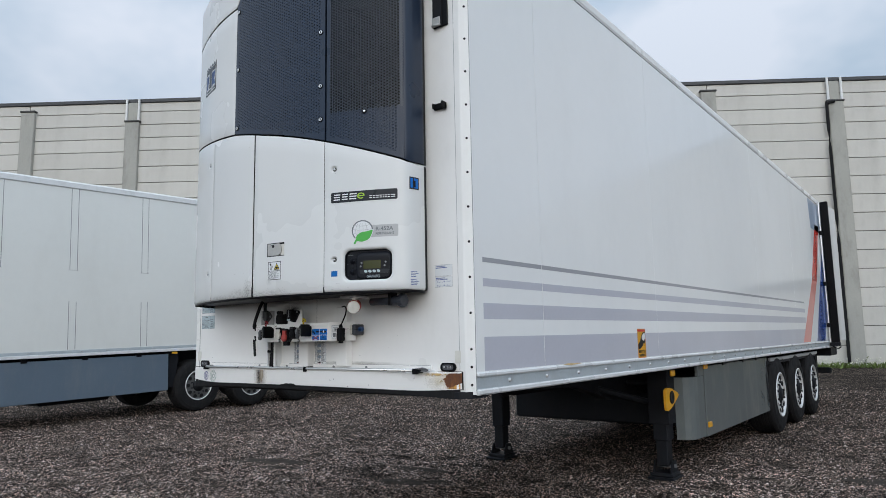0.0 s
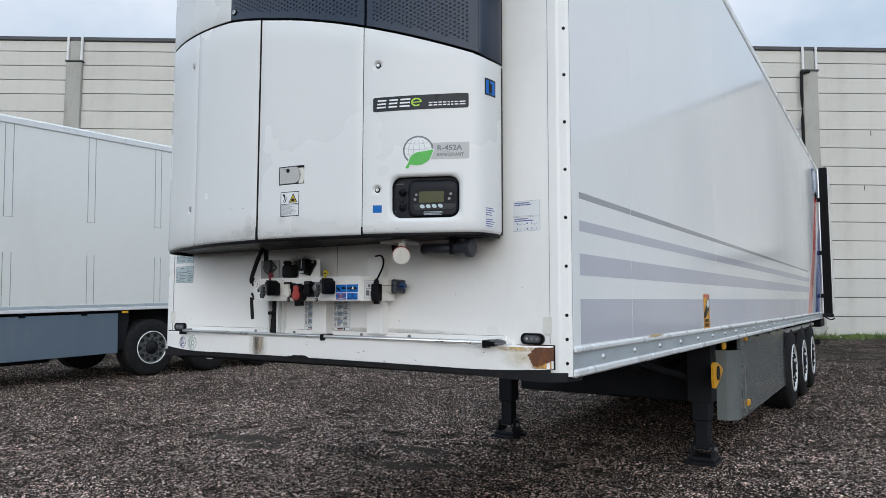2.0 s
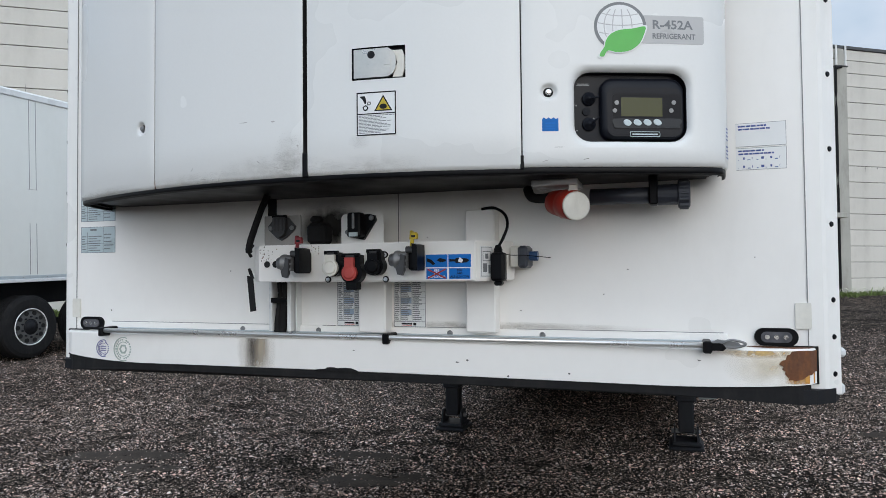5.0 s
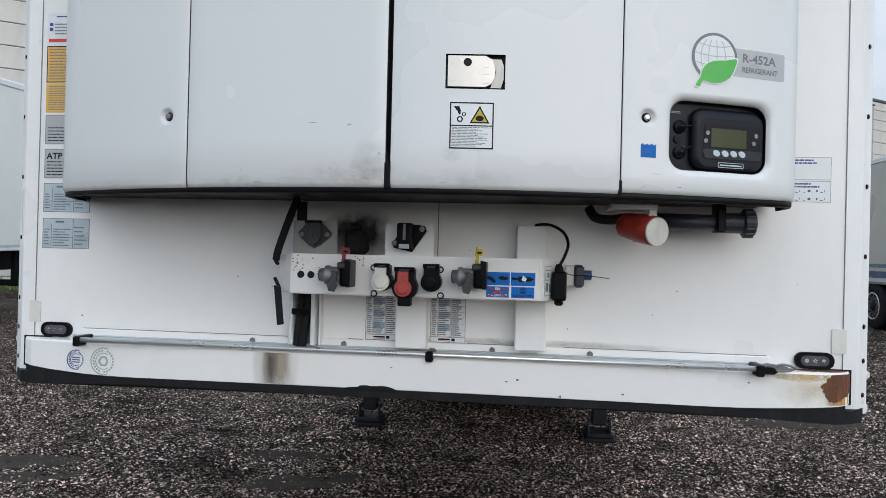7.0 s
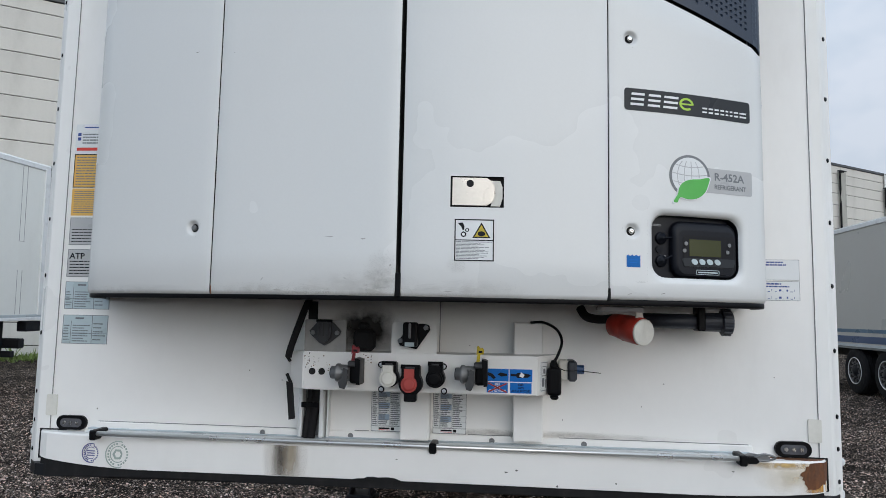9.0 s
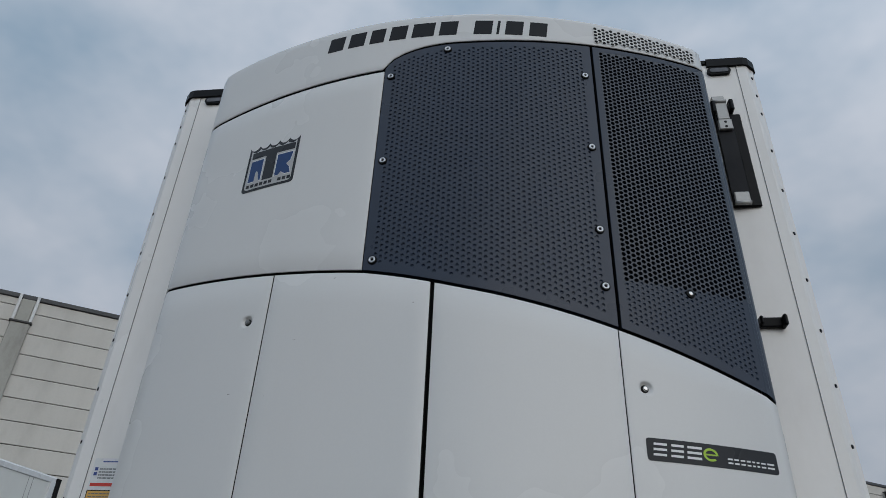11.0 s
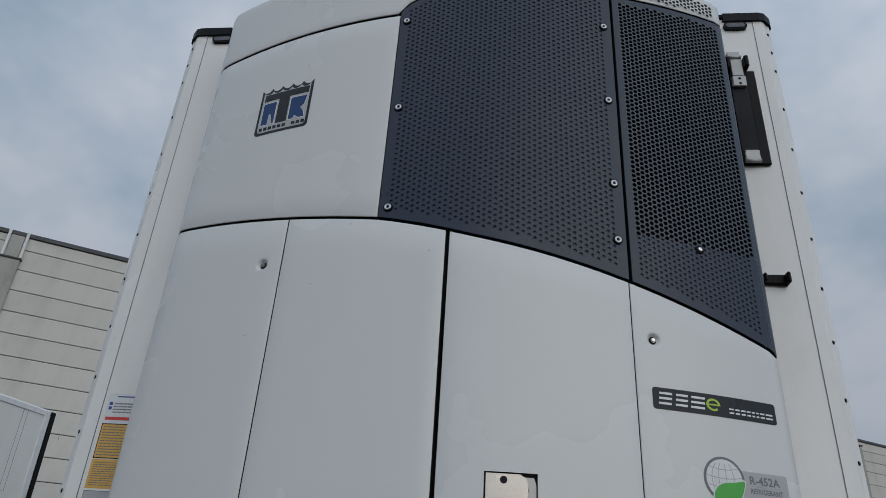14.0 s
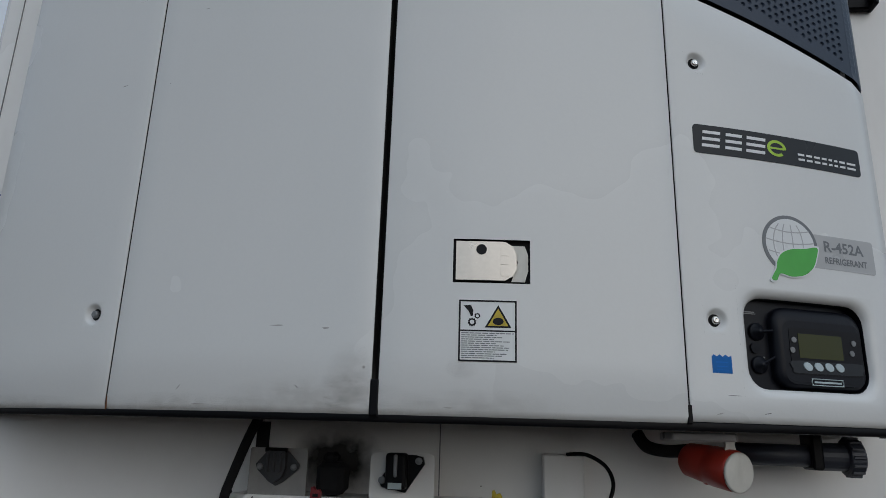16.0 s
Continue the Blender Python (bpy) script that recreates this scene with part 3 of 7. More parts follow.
for i, u in enumerate(COLUMNS):
    posts = i % 2 == 1
    top = 10.78 if posts else 11.35
    part("column", B(u - 0.3, u + 0.3, -0.16, 0.05, -0.2, top, bevel=0.02), M_COLUMN, building)
    part("column_cap", B(u - 0.34, u + 0.34, -0.2, 0.05, top, top + 0.07, bevel=0.015), M_JOINT, building)
    if posts:
        for k in (-0.27, 0.27):
            part("white_post", R((u + k, -0.12, 10.85), (u + k, -0.12, 11.8), 0.05, 10), M_WHITEPIPE, building)
        part("gutter_box", B(u - 0.2, u + 0.2, -0.1, 0.03, 10.85, 11.66, bevel=0.01), M_COLUMN, building)
    if u > 12:
        part("downpipe", tube(bmesh.new(), [(u - 0.1, -0.25, top - 0.05), (u - 0.36, -0.22, top - 0.12), (u - 0.4, -0.2, top - 0.6), (u - 0.4, -0.2, 5), (u - 0.4, -0.2, 0.0)], 0.06, 10), M_RUBBER, building, "black downpipe")
part("canopy", B(21.25, 25.6, -0.7, 0.0, 3.68, 3.9, bevel=0.02), M_COLUMN, building, "mossy narrow canopy over a door")
part("conduit", R((21.25, -0.05, 3.42), (25.6, -0.05, 3.42), 0.05, 8), M_RUBBER, building)
door = part("door", B(22.9, 24.1, -0.04, 0.02, 0.1, 2.1, bevel=0.01), M_GREYDOOR, building, "plain grey steel door")
part("door_handle", R((23.02, -0.08, 1.05), (23.14, -0.08, 1.05), 0.015, 8), M_ALU, door)

# dark drips below the joints of the top panels
rnd = random.Random(8)
drip = part("drip_stain", B(-0.015, 0.015, -0.003, 0.004, -1.0, 0.0), M_JOINT, building)
drip.location, drip.scale = (-6.1, 0, 11.4), (1, 1, 0.25)
for k in range(46):
    d = again(drip, (rnd.uniform(-20, 34), 0, rnd.choice(LOW_ROWS[7:-1]) - 0.02))
    d.scale = (rnd.uniform(0.3, 1.1), 1, rnd.uniform(0.06, 0.3))


def along_wall(u, out):
    q = Matrix.Rotation(radians(WALL_TURN), 3, "Z")
    return wall_n * WALL_FAR + q @ Vector((u, -out, 0))


# verge of rough grass and weeds along the wall
rnd = random.Random(5)
bm = bmesh.new()
for k in range(9000):
    u, out = rnd.uniform(-30, 50), abs(rnd.gauss(0, 0.75)) + 0.05
    c = along_wall(u, min(out, 2.4))
    h = rnd.uniform(0.05, 0.2) * (2.2 if rnd.random() < 0.03 else 1) * (1.25 - 0.3 * min(out, 2))
    for j in range(3):
        t = rnd.uniform(0, 6.28)
        w = rnd.uniform(0.01, 0.028)
        d = Vector((math.cos(t), math.sin(t), 0))
        s = Vector((-d.y, d.x, 0)) * w
        tip = c + d * h * rnd.uniform(0.3, 0.9) + Vector((0, 0, h))
        bm.faces.new([bm.verts.new(p) for p in (c - s, c + s, c + d * h * 0.35 + s * 0.7 + Vector((0, 0, h * 0.6)), tip)])
verge = new("grass_verge", mesh_of("grass_verge", bm, M_GRASS))
tagged(verge, "rough green grass and weeds along the warehouse wall", "grass", kind="stuff")
bm = bmesh.new()
for k in range(700):
    c = along_wall(rnd.uniform(8, 30), abs(rnd.gauss(0, 0.6)) + 0.05) + Vector((0, 0, rnd.uniform(0.12, 0.34)))
    bmesh.ops.create_icosphere(bm, subdivisions=1, radius=rnd.uniform(0.012, 0.03), matrix=Matrix.Translation(c))
tagged(new("weed_flowers", mesh_of("weed_flowers", bm, M_FLOWER)), "small pale flower heads on weeds by the wall", "flowers", kind="stuff")

cone_at = along_wall(20.4, 0.93)
cone = thing("traffic_cone", "orange plastic traffic cone standing by the wall", "traffic cone", tuple(cone_at))
part("base", B(-0.2, 0.2, -0.2, 0.2, 0.0, 0.04, bevel=0.01), M_RUBBER, cone)
part("cone", lathe(bmesh.new(), [(0.16, 0.04), (0.15, 0.06), (0.04, 0.62), (0.025, 0.64)], (0, 0, 0), (0, 0, 1), 20), M_CONE, cone, smooth=True)

def lie_of(x, y):
    return 0.018 * noise.noise(Vector((x, y, 0)) * 0.7) + 0.012 * noise.noise(Vector((x, y, 0)) * 2.3) - 0.008


# worn wet hollows with no loose stone
MUD = [(-3.15, 2.2, 0.5, 0.13, 0.25), (-1.05, 2.24, 0.36, 0.15, 0.3), (-1.35, 2.74, 0.3, 0.09, 0.15), (-2.75, 2.0, 0.22, 0.08, 0.3), (2.9, 4.6, 0.5, 0.2, 0.1)]


def ragged(t, cx):
    return 1 + 0.3 * noise.noise(Vector((2.2 * math.cos(t), 2.2 * math.sin(t), cx))) + 0.16 * noise.noise(Vector((6 * math.cos(t), 6 * math.sin(t), cx)))


for cx, cy, rx, ry, tilt in MUD:
    bm = bmesh.new()
    mid = bm.verts.new((0, 0, lie_of(cx, cy) + 0.003))
    rings = []
    for q in (0.25, 0.5, 0.75, 1.0, 1.3):
        ring = []
        for k in range(56):
            t = 2 * math.pi * k / 56
            u, w = rx * q * ragged(t, cx) * math.cos(t), ry * q * ragged(t, cx) * math.sin(t)
            x, y = u * math.cos(tilt) - w * math.sin(tilt), u * math.sin(tilt) + w * math.cos(tilt)
            lump = 0.007 * noise.noise(Vector((cx + x, cy + y, 3)) * 9)
            ring.append(bm.verts.new((x, y, lie_of(cx + x, cy + y) + (0.004 + lump if q < 1.1 else -0.006))))
        rings.append(ring)
    for k in range(56):
        j = (k + 1) % 56
        bm.faces.new((mid, rings[0][k], rings[0][j]))
        for a, b in zip(rings, rings[1:]):
            bm.faces.new((a[k], b[k], b[j], a[j]))
    ob = new("mud_patch", mesh_of("mud_patch", bm, M_MUD, True))
    ob.location = (cx, cy, 0)
    tagged(ob, "dark wet mud hollow in the stone yard", "mud", kind="structure")

# loose stones over the ground that lies nearest: chipped wedges
gen = np.random.default_rng(11)
chip_v = np.array([(-1, -0.8, -0.3), (1, -0.9, -0.3), (0.9, 0.8, -0.3), (-0.9, 0.9, -0.3), (0.1, -0.05, 1)], float)
chip_f = np.array([(0, 1, 4), (1, 2, 4), (2, 3, 4), (3, 0, 4)])
N_STONES = 610000
away, turned = 2.9 * np.exp(gen.random(N_STONES) ** 0.9 * math.log(17.5 / 2.9) + gen.normal(0, 0.08, N_STONES)), radians(102) + radians(70) * (gen.uniform(-1, 1, N_STONES) + gen.normal(0, 0.09, N_STONES))
px, py = 1.2 + away * np.cos(turned), -2.3 + away * np.sin(turned)
# and thinly all round
px[:60000], py[:60000] = gen.uniform(-9, 11, 60000), gen.uniform(-11, 9, 60000)
keep, stay = np.ones(N_STONES, bool), gen.random(N_STONES) < 0.22
for cx, cy, rx, ry, tilt in MUD:
    u, w = (px - cx) * math.cos(tilt) + (py - cy) * math.sin(tilt), (py - cy) * math.cos(tilt) - (px - cx) * math.sin(tilt)
    keep &= (u / rx) ** 2 + (w / ry) ** 2 > gen.uniform(0.0, 1.7, N_STONES) ** 1.3
keep |= stay
px, py = px[keep], py[keep]
N_STONES = len(px)
size = gen.lognormal(-5.4, 0.33, N_STONES).clip(0.0028, 0.0128) * (0.84 + 0.045 * np.hypot(px - 1.2, py + 2.3))
v = chip_v[None] * (1 + gen.uniform(-0.35, 0.35, (N_STONES, 5, 3))) * size[:, None, None] * np.stack([gen.uniform(0.9, 1.6, N_STONES), gen.uniform(0.6, 1.1, N_STONES), gen.uniform(0.45, 0.9, N_STONES)], 1)[:, None]
turn = gen.uniform(0, 6.283, N_STONES)
cs, sn = np.cos(turn)[:, None], np.sin(turn)[:, None]
v = np.stack([v[..., 0] * cs - v[..., 1] * sn + px[:, None], v[..., 0] * sn + v[..., 1] * cs + py[:, None], v[..., 2] + (0.25 * size)[:, None]], -1)
lie = np.array([lie_of(x, y) for x, y in zip(px, py)])
v[..., 2] += lie[:, None]
f = (chip_f[None] + 5 * np.arange(N_STONES)[:, None, None]).reshape(-1, 3)
me = bpy.data.meshes.new("gravel")
me.vertices.add(N_STONES * 5)
me.vertices.foreach_set("co", v.reshape(-1))
me.loops.add(len(f) * 3)
me.loops.foreach_set("vertex_index", f.reshape(-1))
me.polygons.add(len(f))
me.polygons.foreach_set("loop_start", np.arange(len(f)) * 3)
me.update(calc_edges=True)
me.validate()
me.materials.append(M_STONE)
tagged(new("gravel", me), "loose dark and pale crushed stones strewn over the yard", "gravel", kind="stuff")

# ---- wheels ----
def wheel(parent, x, y, z, side, rim_material, r=0.52):
    """A road wheel whose outer face looks to side (+1 or -1 along x)."""
    t = bmesh.new()
    w = 0.37
    prof = [(0.30, -0.5 * w), (0.36, -0.52 * w), (0.45, -0.5 * w), (0.5, -0.44 * w), (r, -0.36 * w)]
    for k in range(6):
        c = (-0.3 + 0.12 * k) * w
        prof += [(r, c - 0.045 * w), (r, c + 0.03 * w), (r - 0.014, c + 0.035 * w), (r - 0.014, c + 0.065 * w)]
    prof += [(r, 0.36 * w), (0.5, 0.44 * w), (0.485, 0.455 * w), (0.45, 0.5 * w), (0.36, 0.52 * w), (0.30, 0.5 * w)]
    tyre = part("wheel", lathe(t, prof, (x, y, z), (side, 0, 0), 48, caps=False), M_RUBBER, parent, "black worn truck tyre on a steel rim")
    rim = lathe(bmesh.new(), [(0.3, 0.16), (0.298, 0.19), (0.285, 0.186), (0.279, 0.172), (0.271, 0.163), (0.252, 0.16), (0.205, 0.172), (0.15, 0.176), (0.13, 0.176)], (x, y, z), (side, 0, 0), 40, caps=False)
    part("rim", rim, rim_material, tyre, smooth=True)
    part("rim_lip", lathe(bmesh.new(), [(0.303, 0.158), (0.303, 0.193), (0.292, 0.196), (0.284, 0.187)], (x, y, z), (side, 0, 0), 40, caps=False), M_RIM, tyre, "bright rim lip", True)
    hole = part("hand_hole", R((x + side * 0.14, y, z), (x + side * 0.178, y, z), 0.036, 14), M_VOID, tyre)
    nut = part("wheel_nut", R((x + side * 0.168, y, z), (x + side * 0.2, y, z), 0.015, 6), M_CHASSIS, tyre)
    for k in range(10):
        a = 2 * math.pi * k / 10
        at, off = (0, 0.23 * math.cos(a), 0.23 * math.sin(a)), (0, 0.167 * math.cos(a + 0.314), 0.167 * math.sin(a + 0.314))
        if k:
            again(hole, at)
            again(nut, off)
        else:
            hole.location, nut.location = at, off
    part("hub", lathe(bmesh.new(), [(0.13, 0.02), (0.12, 0.178), (0.1, 0.186), (0.08, 0.19), (0.075, 0.2), (0.0, 0.2)], (x, y, z), (side, 0, 0), 20), M_CHASSIS, tyre, smooth=True)
    return tyre


# ---- the refrigerated trailer ----
HALF, TOP, LOW, LENGTH = 1.30, 3.975, 1.075, 13.2
trailer = thing("refrigerated_trailer", "long glossy white refrigerated semi-trailer with pale grey stripes, on landing legs", "trailer", group="trailers parked in the yard")
bm = bmesh.new()
# pilot panels: one long wall for each side, with fine seams as separate panels
SIDE_SEAMS = [0.0165, 0.775, 2.78, 6.58, 9.0, LENGTH - 0.1]
for s, word in ((1, "side_wall"), (-1, "side_wall")):
    for p, q in zip(SIDE_SEAMS, SIDE_SEAMS[1:]):
        part(word, B(s * HALF, s * (HALF - 0.06), p + 0.0015, q - 0.0015, 1.19, TOP - 0.055, bevel=0.001), M_GRP, trailer, "glossy white laminate side panel")
    part("side_rail", B(s * (HALF + 0.012), s * (HALF - 0.06), 0.018, LENGTH, 1.072, 1.105, bevel=0.008), M_RAIL, trailer, "white lower edge rail")
    part("side_rail_web", B(s * (HALF + 0.002), s * (HALF - 0.06), 0.018, LENGTH, 1.1, 1.172, bevel=0.002), M_RAILGREY, trailer, "grey riveted rail web")
    part("side_rail_lip", B(s * (HALF + 0.016), s * (HALF - 0.06), 0.018, LENGTH, 1.17, 1.195, bevel=0.007), M_RAIL, trailer)
    rivet = R((s * HALF, 0, 0), (s * (HALF + 0.012), 0, 0), 0.016, 10, r2=0.008)
    first = part("rail_rivet", rivet, M_ALU, trailer)
    first.location = (0, 0.35, 1.137)
    for k in range(1, 30):
        again(first, (0, 0.35 + 0.44 * k, 1.137))
    part("roof_rail", B(s * (HALF + 0.006), s * (HALF - 0.09), 0.018, LENGTH, TOP - 0.085, TOP + 0.005, bevel=0.02, seg=2), M_PROFILE, trailer, "white roof edge profile")
    part("roof_rail_joint", B(s * (HALF + 0.001), s * (HALF - 0.05), 0.018, LENGTH, TOP - 0.093, TOP - 0.085), M_JOINT, trailer)
part("roof", B(-HALF + 0.05, HALF - 0.05, 0.02, LENGTH - 0.02, TOP - 0.05, TOP), M_GRP, trailer)
part("rear_frame", B(-HALF, HALF, LENGTH - 0.08, LENGTH, 1.075, TOP, bevel=0.01), M_RAIL, trailer)
part("floor", B(-HALF + 0.07, HALF - 0.07, 0.06, LENGTH - 0.1, 1.08, 1.19), M_CHASSIS, trailer)
WALL_Y = -0.022
front_wall = part("front_wall", B(-1.212, 1.222, WALL_Y, 0.06, 1.08, TOP - 0.03), M_FRONT, trailer, "white painted front bulkhead")
part("wall_seam", B(0.084, 0.0865, WALL_Y - 0.0008, 0.01, 1.36, 1.66), M_INKGREY, trailer)


def corner(s):
    """Rounded corner profile with a row of dark rivets."""
    inner = 1.222 if s > 0 else 1.212
    plan = [(inner, -0.024), (1.258, -0.0235), (1.269, -0.0175), (1.2805, -0.005), (1.29, 0.004), (1.299, 0.0095), (1.302, 0.0135), (1.25, 0.0135), (inner, 0.0)]
    bm = bmesh.new()
    lo = [bm.verts.new((s * x, y, 1.078)) for x, y in plan]
    hi = [bm.verts.new((s * x, y, TOP - 0.03)) for x, y in plan]
    for i in range(len(plan)):
        j = (i + 1) % len(plan)
        bm.faces.new((lo[i], lo[j], hi[j], hi[i]) if s > 0 else (lo[j], lo[i], hi[i], hi[j]))
    bm.faces.new(hi if s > 0 else hi[::-1])
    bm.faces.new(lo[::-1] if s > 0 else lo)
    prof = part("corner_profile", bm, M_PROFILE, trailer, "white rounded corner profile")
    n = Vector((s * 0.72, -0.69, 0)).normalized()
    p = Vector((s * 1.2845, -0.0012, 0))
    first = part("corner_rivet", R(p - n * 0.002, p + n * 0.003, 0.0085, 8, r2=0.006), M_BLACK, prof)
    first.location = (0, 0, 1.13)
    for z in [1.225] + [1.32 + 0.1955 * k for k in range(13)] + [3.767, 3.868]:
        again(first, (0, 0, z))
    part("profile_joint", B(s * 1.3015, s * 1.29, 0.0135, 0.0178, 1.08, TOP - 0.04), M_JOINT, prof)
    part("front_joint", B(s * (inner - 0.0008), s * (inner + 0.0008), -0.0248, 0.0, 1.2, TOP - 0.03), M_SEAMDARK, prof)
    part("top_cap", extrude(bmesh.new(), [(s * 1.1, -0.034), (s * 1.25, -0.034), (s * 1.274, -0.027), (s * 1.304, 0.002), (s * 1.314, 0.02), (s * 1.314, 0.12), (s * 1.1, 0.12)], lambda a, b, d: Vector((a, b, TOP - 0.008 - d)), 0.042), M_BLACK, prof, "black plastic roof corner cap")
    part("low_cap", extrude(bmesh.new(), [(s * 1.17, -0.058), (s * 1.235, -0.052), (s * 1.285, -0.005), (s * 1.306, 0.06), (s * 1.306, 0.1), (s * 1.17, 0.1)], lambda a, b, d: Vector((a, b, 1.094 - d)), 0.036), M_CHASSIS, prof, "dark plastic lower corner cap")


corner(1)
corner(-1)
part("front_top_trim", B(-1.1, 1.1, -0.031, 0.05, TOP - 0.034, TOP - 0.008, bevel=0.004), M_BLACK, trailer, "black roof edge trim")

# bumper beam with rounded ends, rubber strip beneath
BOW = [(0.0, -0.108), (0.3, -0.107), (0.6, -0.102), (0.85, -0.095), (1.0, -0.087), (1.12, -0.077), (1.19, -0.066), (1.222, -0.05), (1.24, -0.026)]


def beam_y(x):
    """The beam bows forward and its ends sweep back to the wall."""
    for (a, p), (b, q) in zip(BOW, BOW[1:]):
        if abs(x) <= b:
            return p + (q - p) * (abs(x) - a) / (b - a)
    return BOW[-1][1]


plan = [(-x, y) for x, y in BOW[:0:-1]] + BOW + [(1.24, -0.004), (-1.238, -0.004)]


def beam_low(x):
    """The lower edge lifts towards the rounded ends."""
    t = max(0.0, (abs(x) - 0.8) / 0.44)
    return 1.102 - 0.007 * min(1.0, abs(x) / 0.95) ** 2 + (0.024 if x < 0 else 0.014) * t * t


bm = bmesh.new()
fine_plan = []
for (ax, ay), (bx, by) in zip(plan, plan[1:] + plan[:1]):
    n = max(1, int(abs(bx - ax) / 0.06)) if ay < -0.01 and by < -0.01 else 1
    fine_plan += [(ax + (bx - ax) * k / n, ay + (by - ay) * k / n) for k in range(n)]
hi_in = [bm.verts.new((x, y + (0.004 if y < -0.01 else 0), 1.198)) for x, y in fine_plan]
hi = [bm.verts.new((x, y, 1.193)) for x, y in fine_plan]
lo = [bm.verts.new((x, y, beam_low(x))) for x, y in fine_plan]
for k in range(len(fine_plan)):
    q = (k + 1) % len(fine_plan)
    bm.faces.new((lo[k], lo[q], hi[q], hi[k]))
    bm.faces.new((hi[k], hi[q], hi_in[q], hi_in[k]))
bm.faces.new(hi_in)
bm.faces.new(lo[::-1])
bmesh.ops.recalc_face_normals(bm, faces=bm.faces)
beam = part("bumper_beam", bm, M_FRONT, trailer, "white steel front beam, stained and rusty")
for e in (1, -1):
    part("beam_end_gap", B(e * 1.15, e * 1.2432, -0.029, -0.02, 1.106, 1.202), M_VOID, trailer, "dark gap round the beam end")
part("rubber_strip", extrude(bmesh.new(), [(-x, y + 0.005) for x, y in BOW[-2:0:-1]] + [(x, y + 0.005) for x, y in BOW[:-1]] + [(1.225, 0.05), (-1.225, 0.05)], lambda a, b, d: Vector((a, b, 1.118 - d * (1 + 0.5 * max(0.0, (abs(a) - 0.85) / 0.375)))), 0.042), M_RUBBER, trailer, "black rubber strip under the front beam")
part("under_beam", B(-1.2, 1.2, 0.1, 0.3, 1.045, 1.08, bevel=0.01), M_CHASSIS, trailer)

# stripes on the flank, narrowing towards the rear
def taper(name, y0, y1, front_z, back_z, material, label=""):
    (f0, f1), (b0, b1) = front_z, back_z
    return decal(name, [(y0, f0), (y1, b0), (y1, b1), (y0, f1)], flank(HALF), material, trailer, 0.0008, label)


def slope(y, a, b):
    return a + (b - a) * (y - 0.1) / 9.65


for p, q in zip([0.102, 0.778, 2.783], [0.772, 2.777, 9.75]):
    for name, (a0, a1), (b0, b1), m in (("fine_stripe", (1.801, 1.828), (1.856, 1.88), M_STRIPEDARK), ("upper_stripe", (1.665, 1.71), (1.70, 1.765), M_STRIPE), ("middle_stripe", (1.483, 1.572), (1.53, 1.62), M_STRIPE), ("low_stripe", (1.2, 1.385), (1.2, 1.425), M_STRIPE)):
        taper(name, p, q, (slope(p, a0, b0), slope(p, a1, b1)), (slope(q, a0, b0), slope(q, a1, b1)), m)
decal("pale_red_flash", [(9.42, 1.21), (10.06, 1.21), (11.2, 2.3), (10.7, 2.3)], flank(HALF), M_PINK, trailer)
decal("red_flash", [(10.7, 2.3), (11.2, 2.3), (11.95, 3.42), (11.5, 3.42)], flank(HALF), M_RED, trailer)
decal("blue_flash", [(10.72, 1.21), (11.6, 1.21), (12.1, 1.75), (12.1, 2.95), (11.8, 2.6)], flank(HALF), M_BLUE, trailer)
decal("pale_blue_flash", [(11.05, 3.3), (12.1, 3.3), (12.1, 3.86), (10.95, 3.86)], flank(HALF), M_PALEBLUE, trailer)
note = decal("blind_spot_sign", rect(2.31, 2.48, 1.195, 1.43), flank(HALF), M_YELLOW, trailer, 0.0016, "yellow and black blind-spot warning sign")
fl = flank(HALF)
decal("red_head", rect(2.316, 2.474, 1.406, 1.424), fl, M_RED, note, 0.002)
bars("sign_border", [(2.31, 2.48, 1.425, 1.43), (2.31, 2.48, 1.195, 1.2), (2.31, 2.315, 1.195, 1.43), (2.475, 2.48, 1.195, 1.43)], fl, M_SIGNORANGE, note, 0.0022)
decal("black_corner", [(2.316, 1.302), (2.36, 1.33), (2.39, 1.372), (2.43, 1.402), (2.474, 1.402), (2.474, 1.322), (2.43, 1.3), (2.37, 1.272), (2.316, 1.262)], fl, M_INK, note, 0.002)
decal("vehicle_drawing", [(2.392, 1.352), (2.4, 1.372), (2.44, 1.394), (2.468, 1.392), (2.468, 1.35), (2.43, 1.33)], fl, M_INKWHITE, note, 0.0024)
decal("warning_triangle", [(2.405, 1.276), (2.46, 1.276), (2.433, 1.316)], fl, M_YELLOW, note, 0.0024)
bars("warning_stroke", [(2.43, 2.436, 1.287, 1.303), (2.43, 2.436, 1.28, 1.284)], fl, M_INK, note, 0.0027)
bars("sign_words", [(2.326 + 0.024 * k, 2.344 + 0.024 * k, 1.236, 1.258) for k in range(6)] + [(2.33 + 0.027 * k, 2.351 + 0.027 * k, 1.206, 1.228) for k in range(5)], fl, M_INK, note, 0.0022)
part("scuff", extrude(bmesh.new(), [(0.98, 1.196), (1.05, 1.205), (1.2, 1.202), (1.27, 1.197), (1.1, 1.19)], lambda a, b, d: fl(a, b, d - 0.017), 0.001), M_RUSTRUN, trailer, "rusty scrape on the rail")

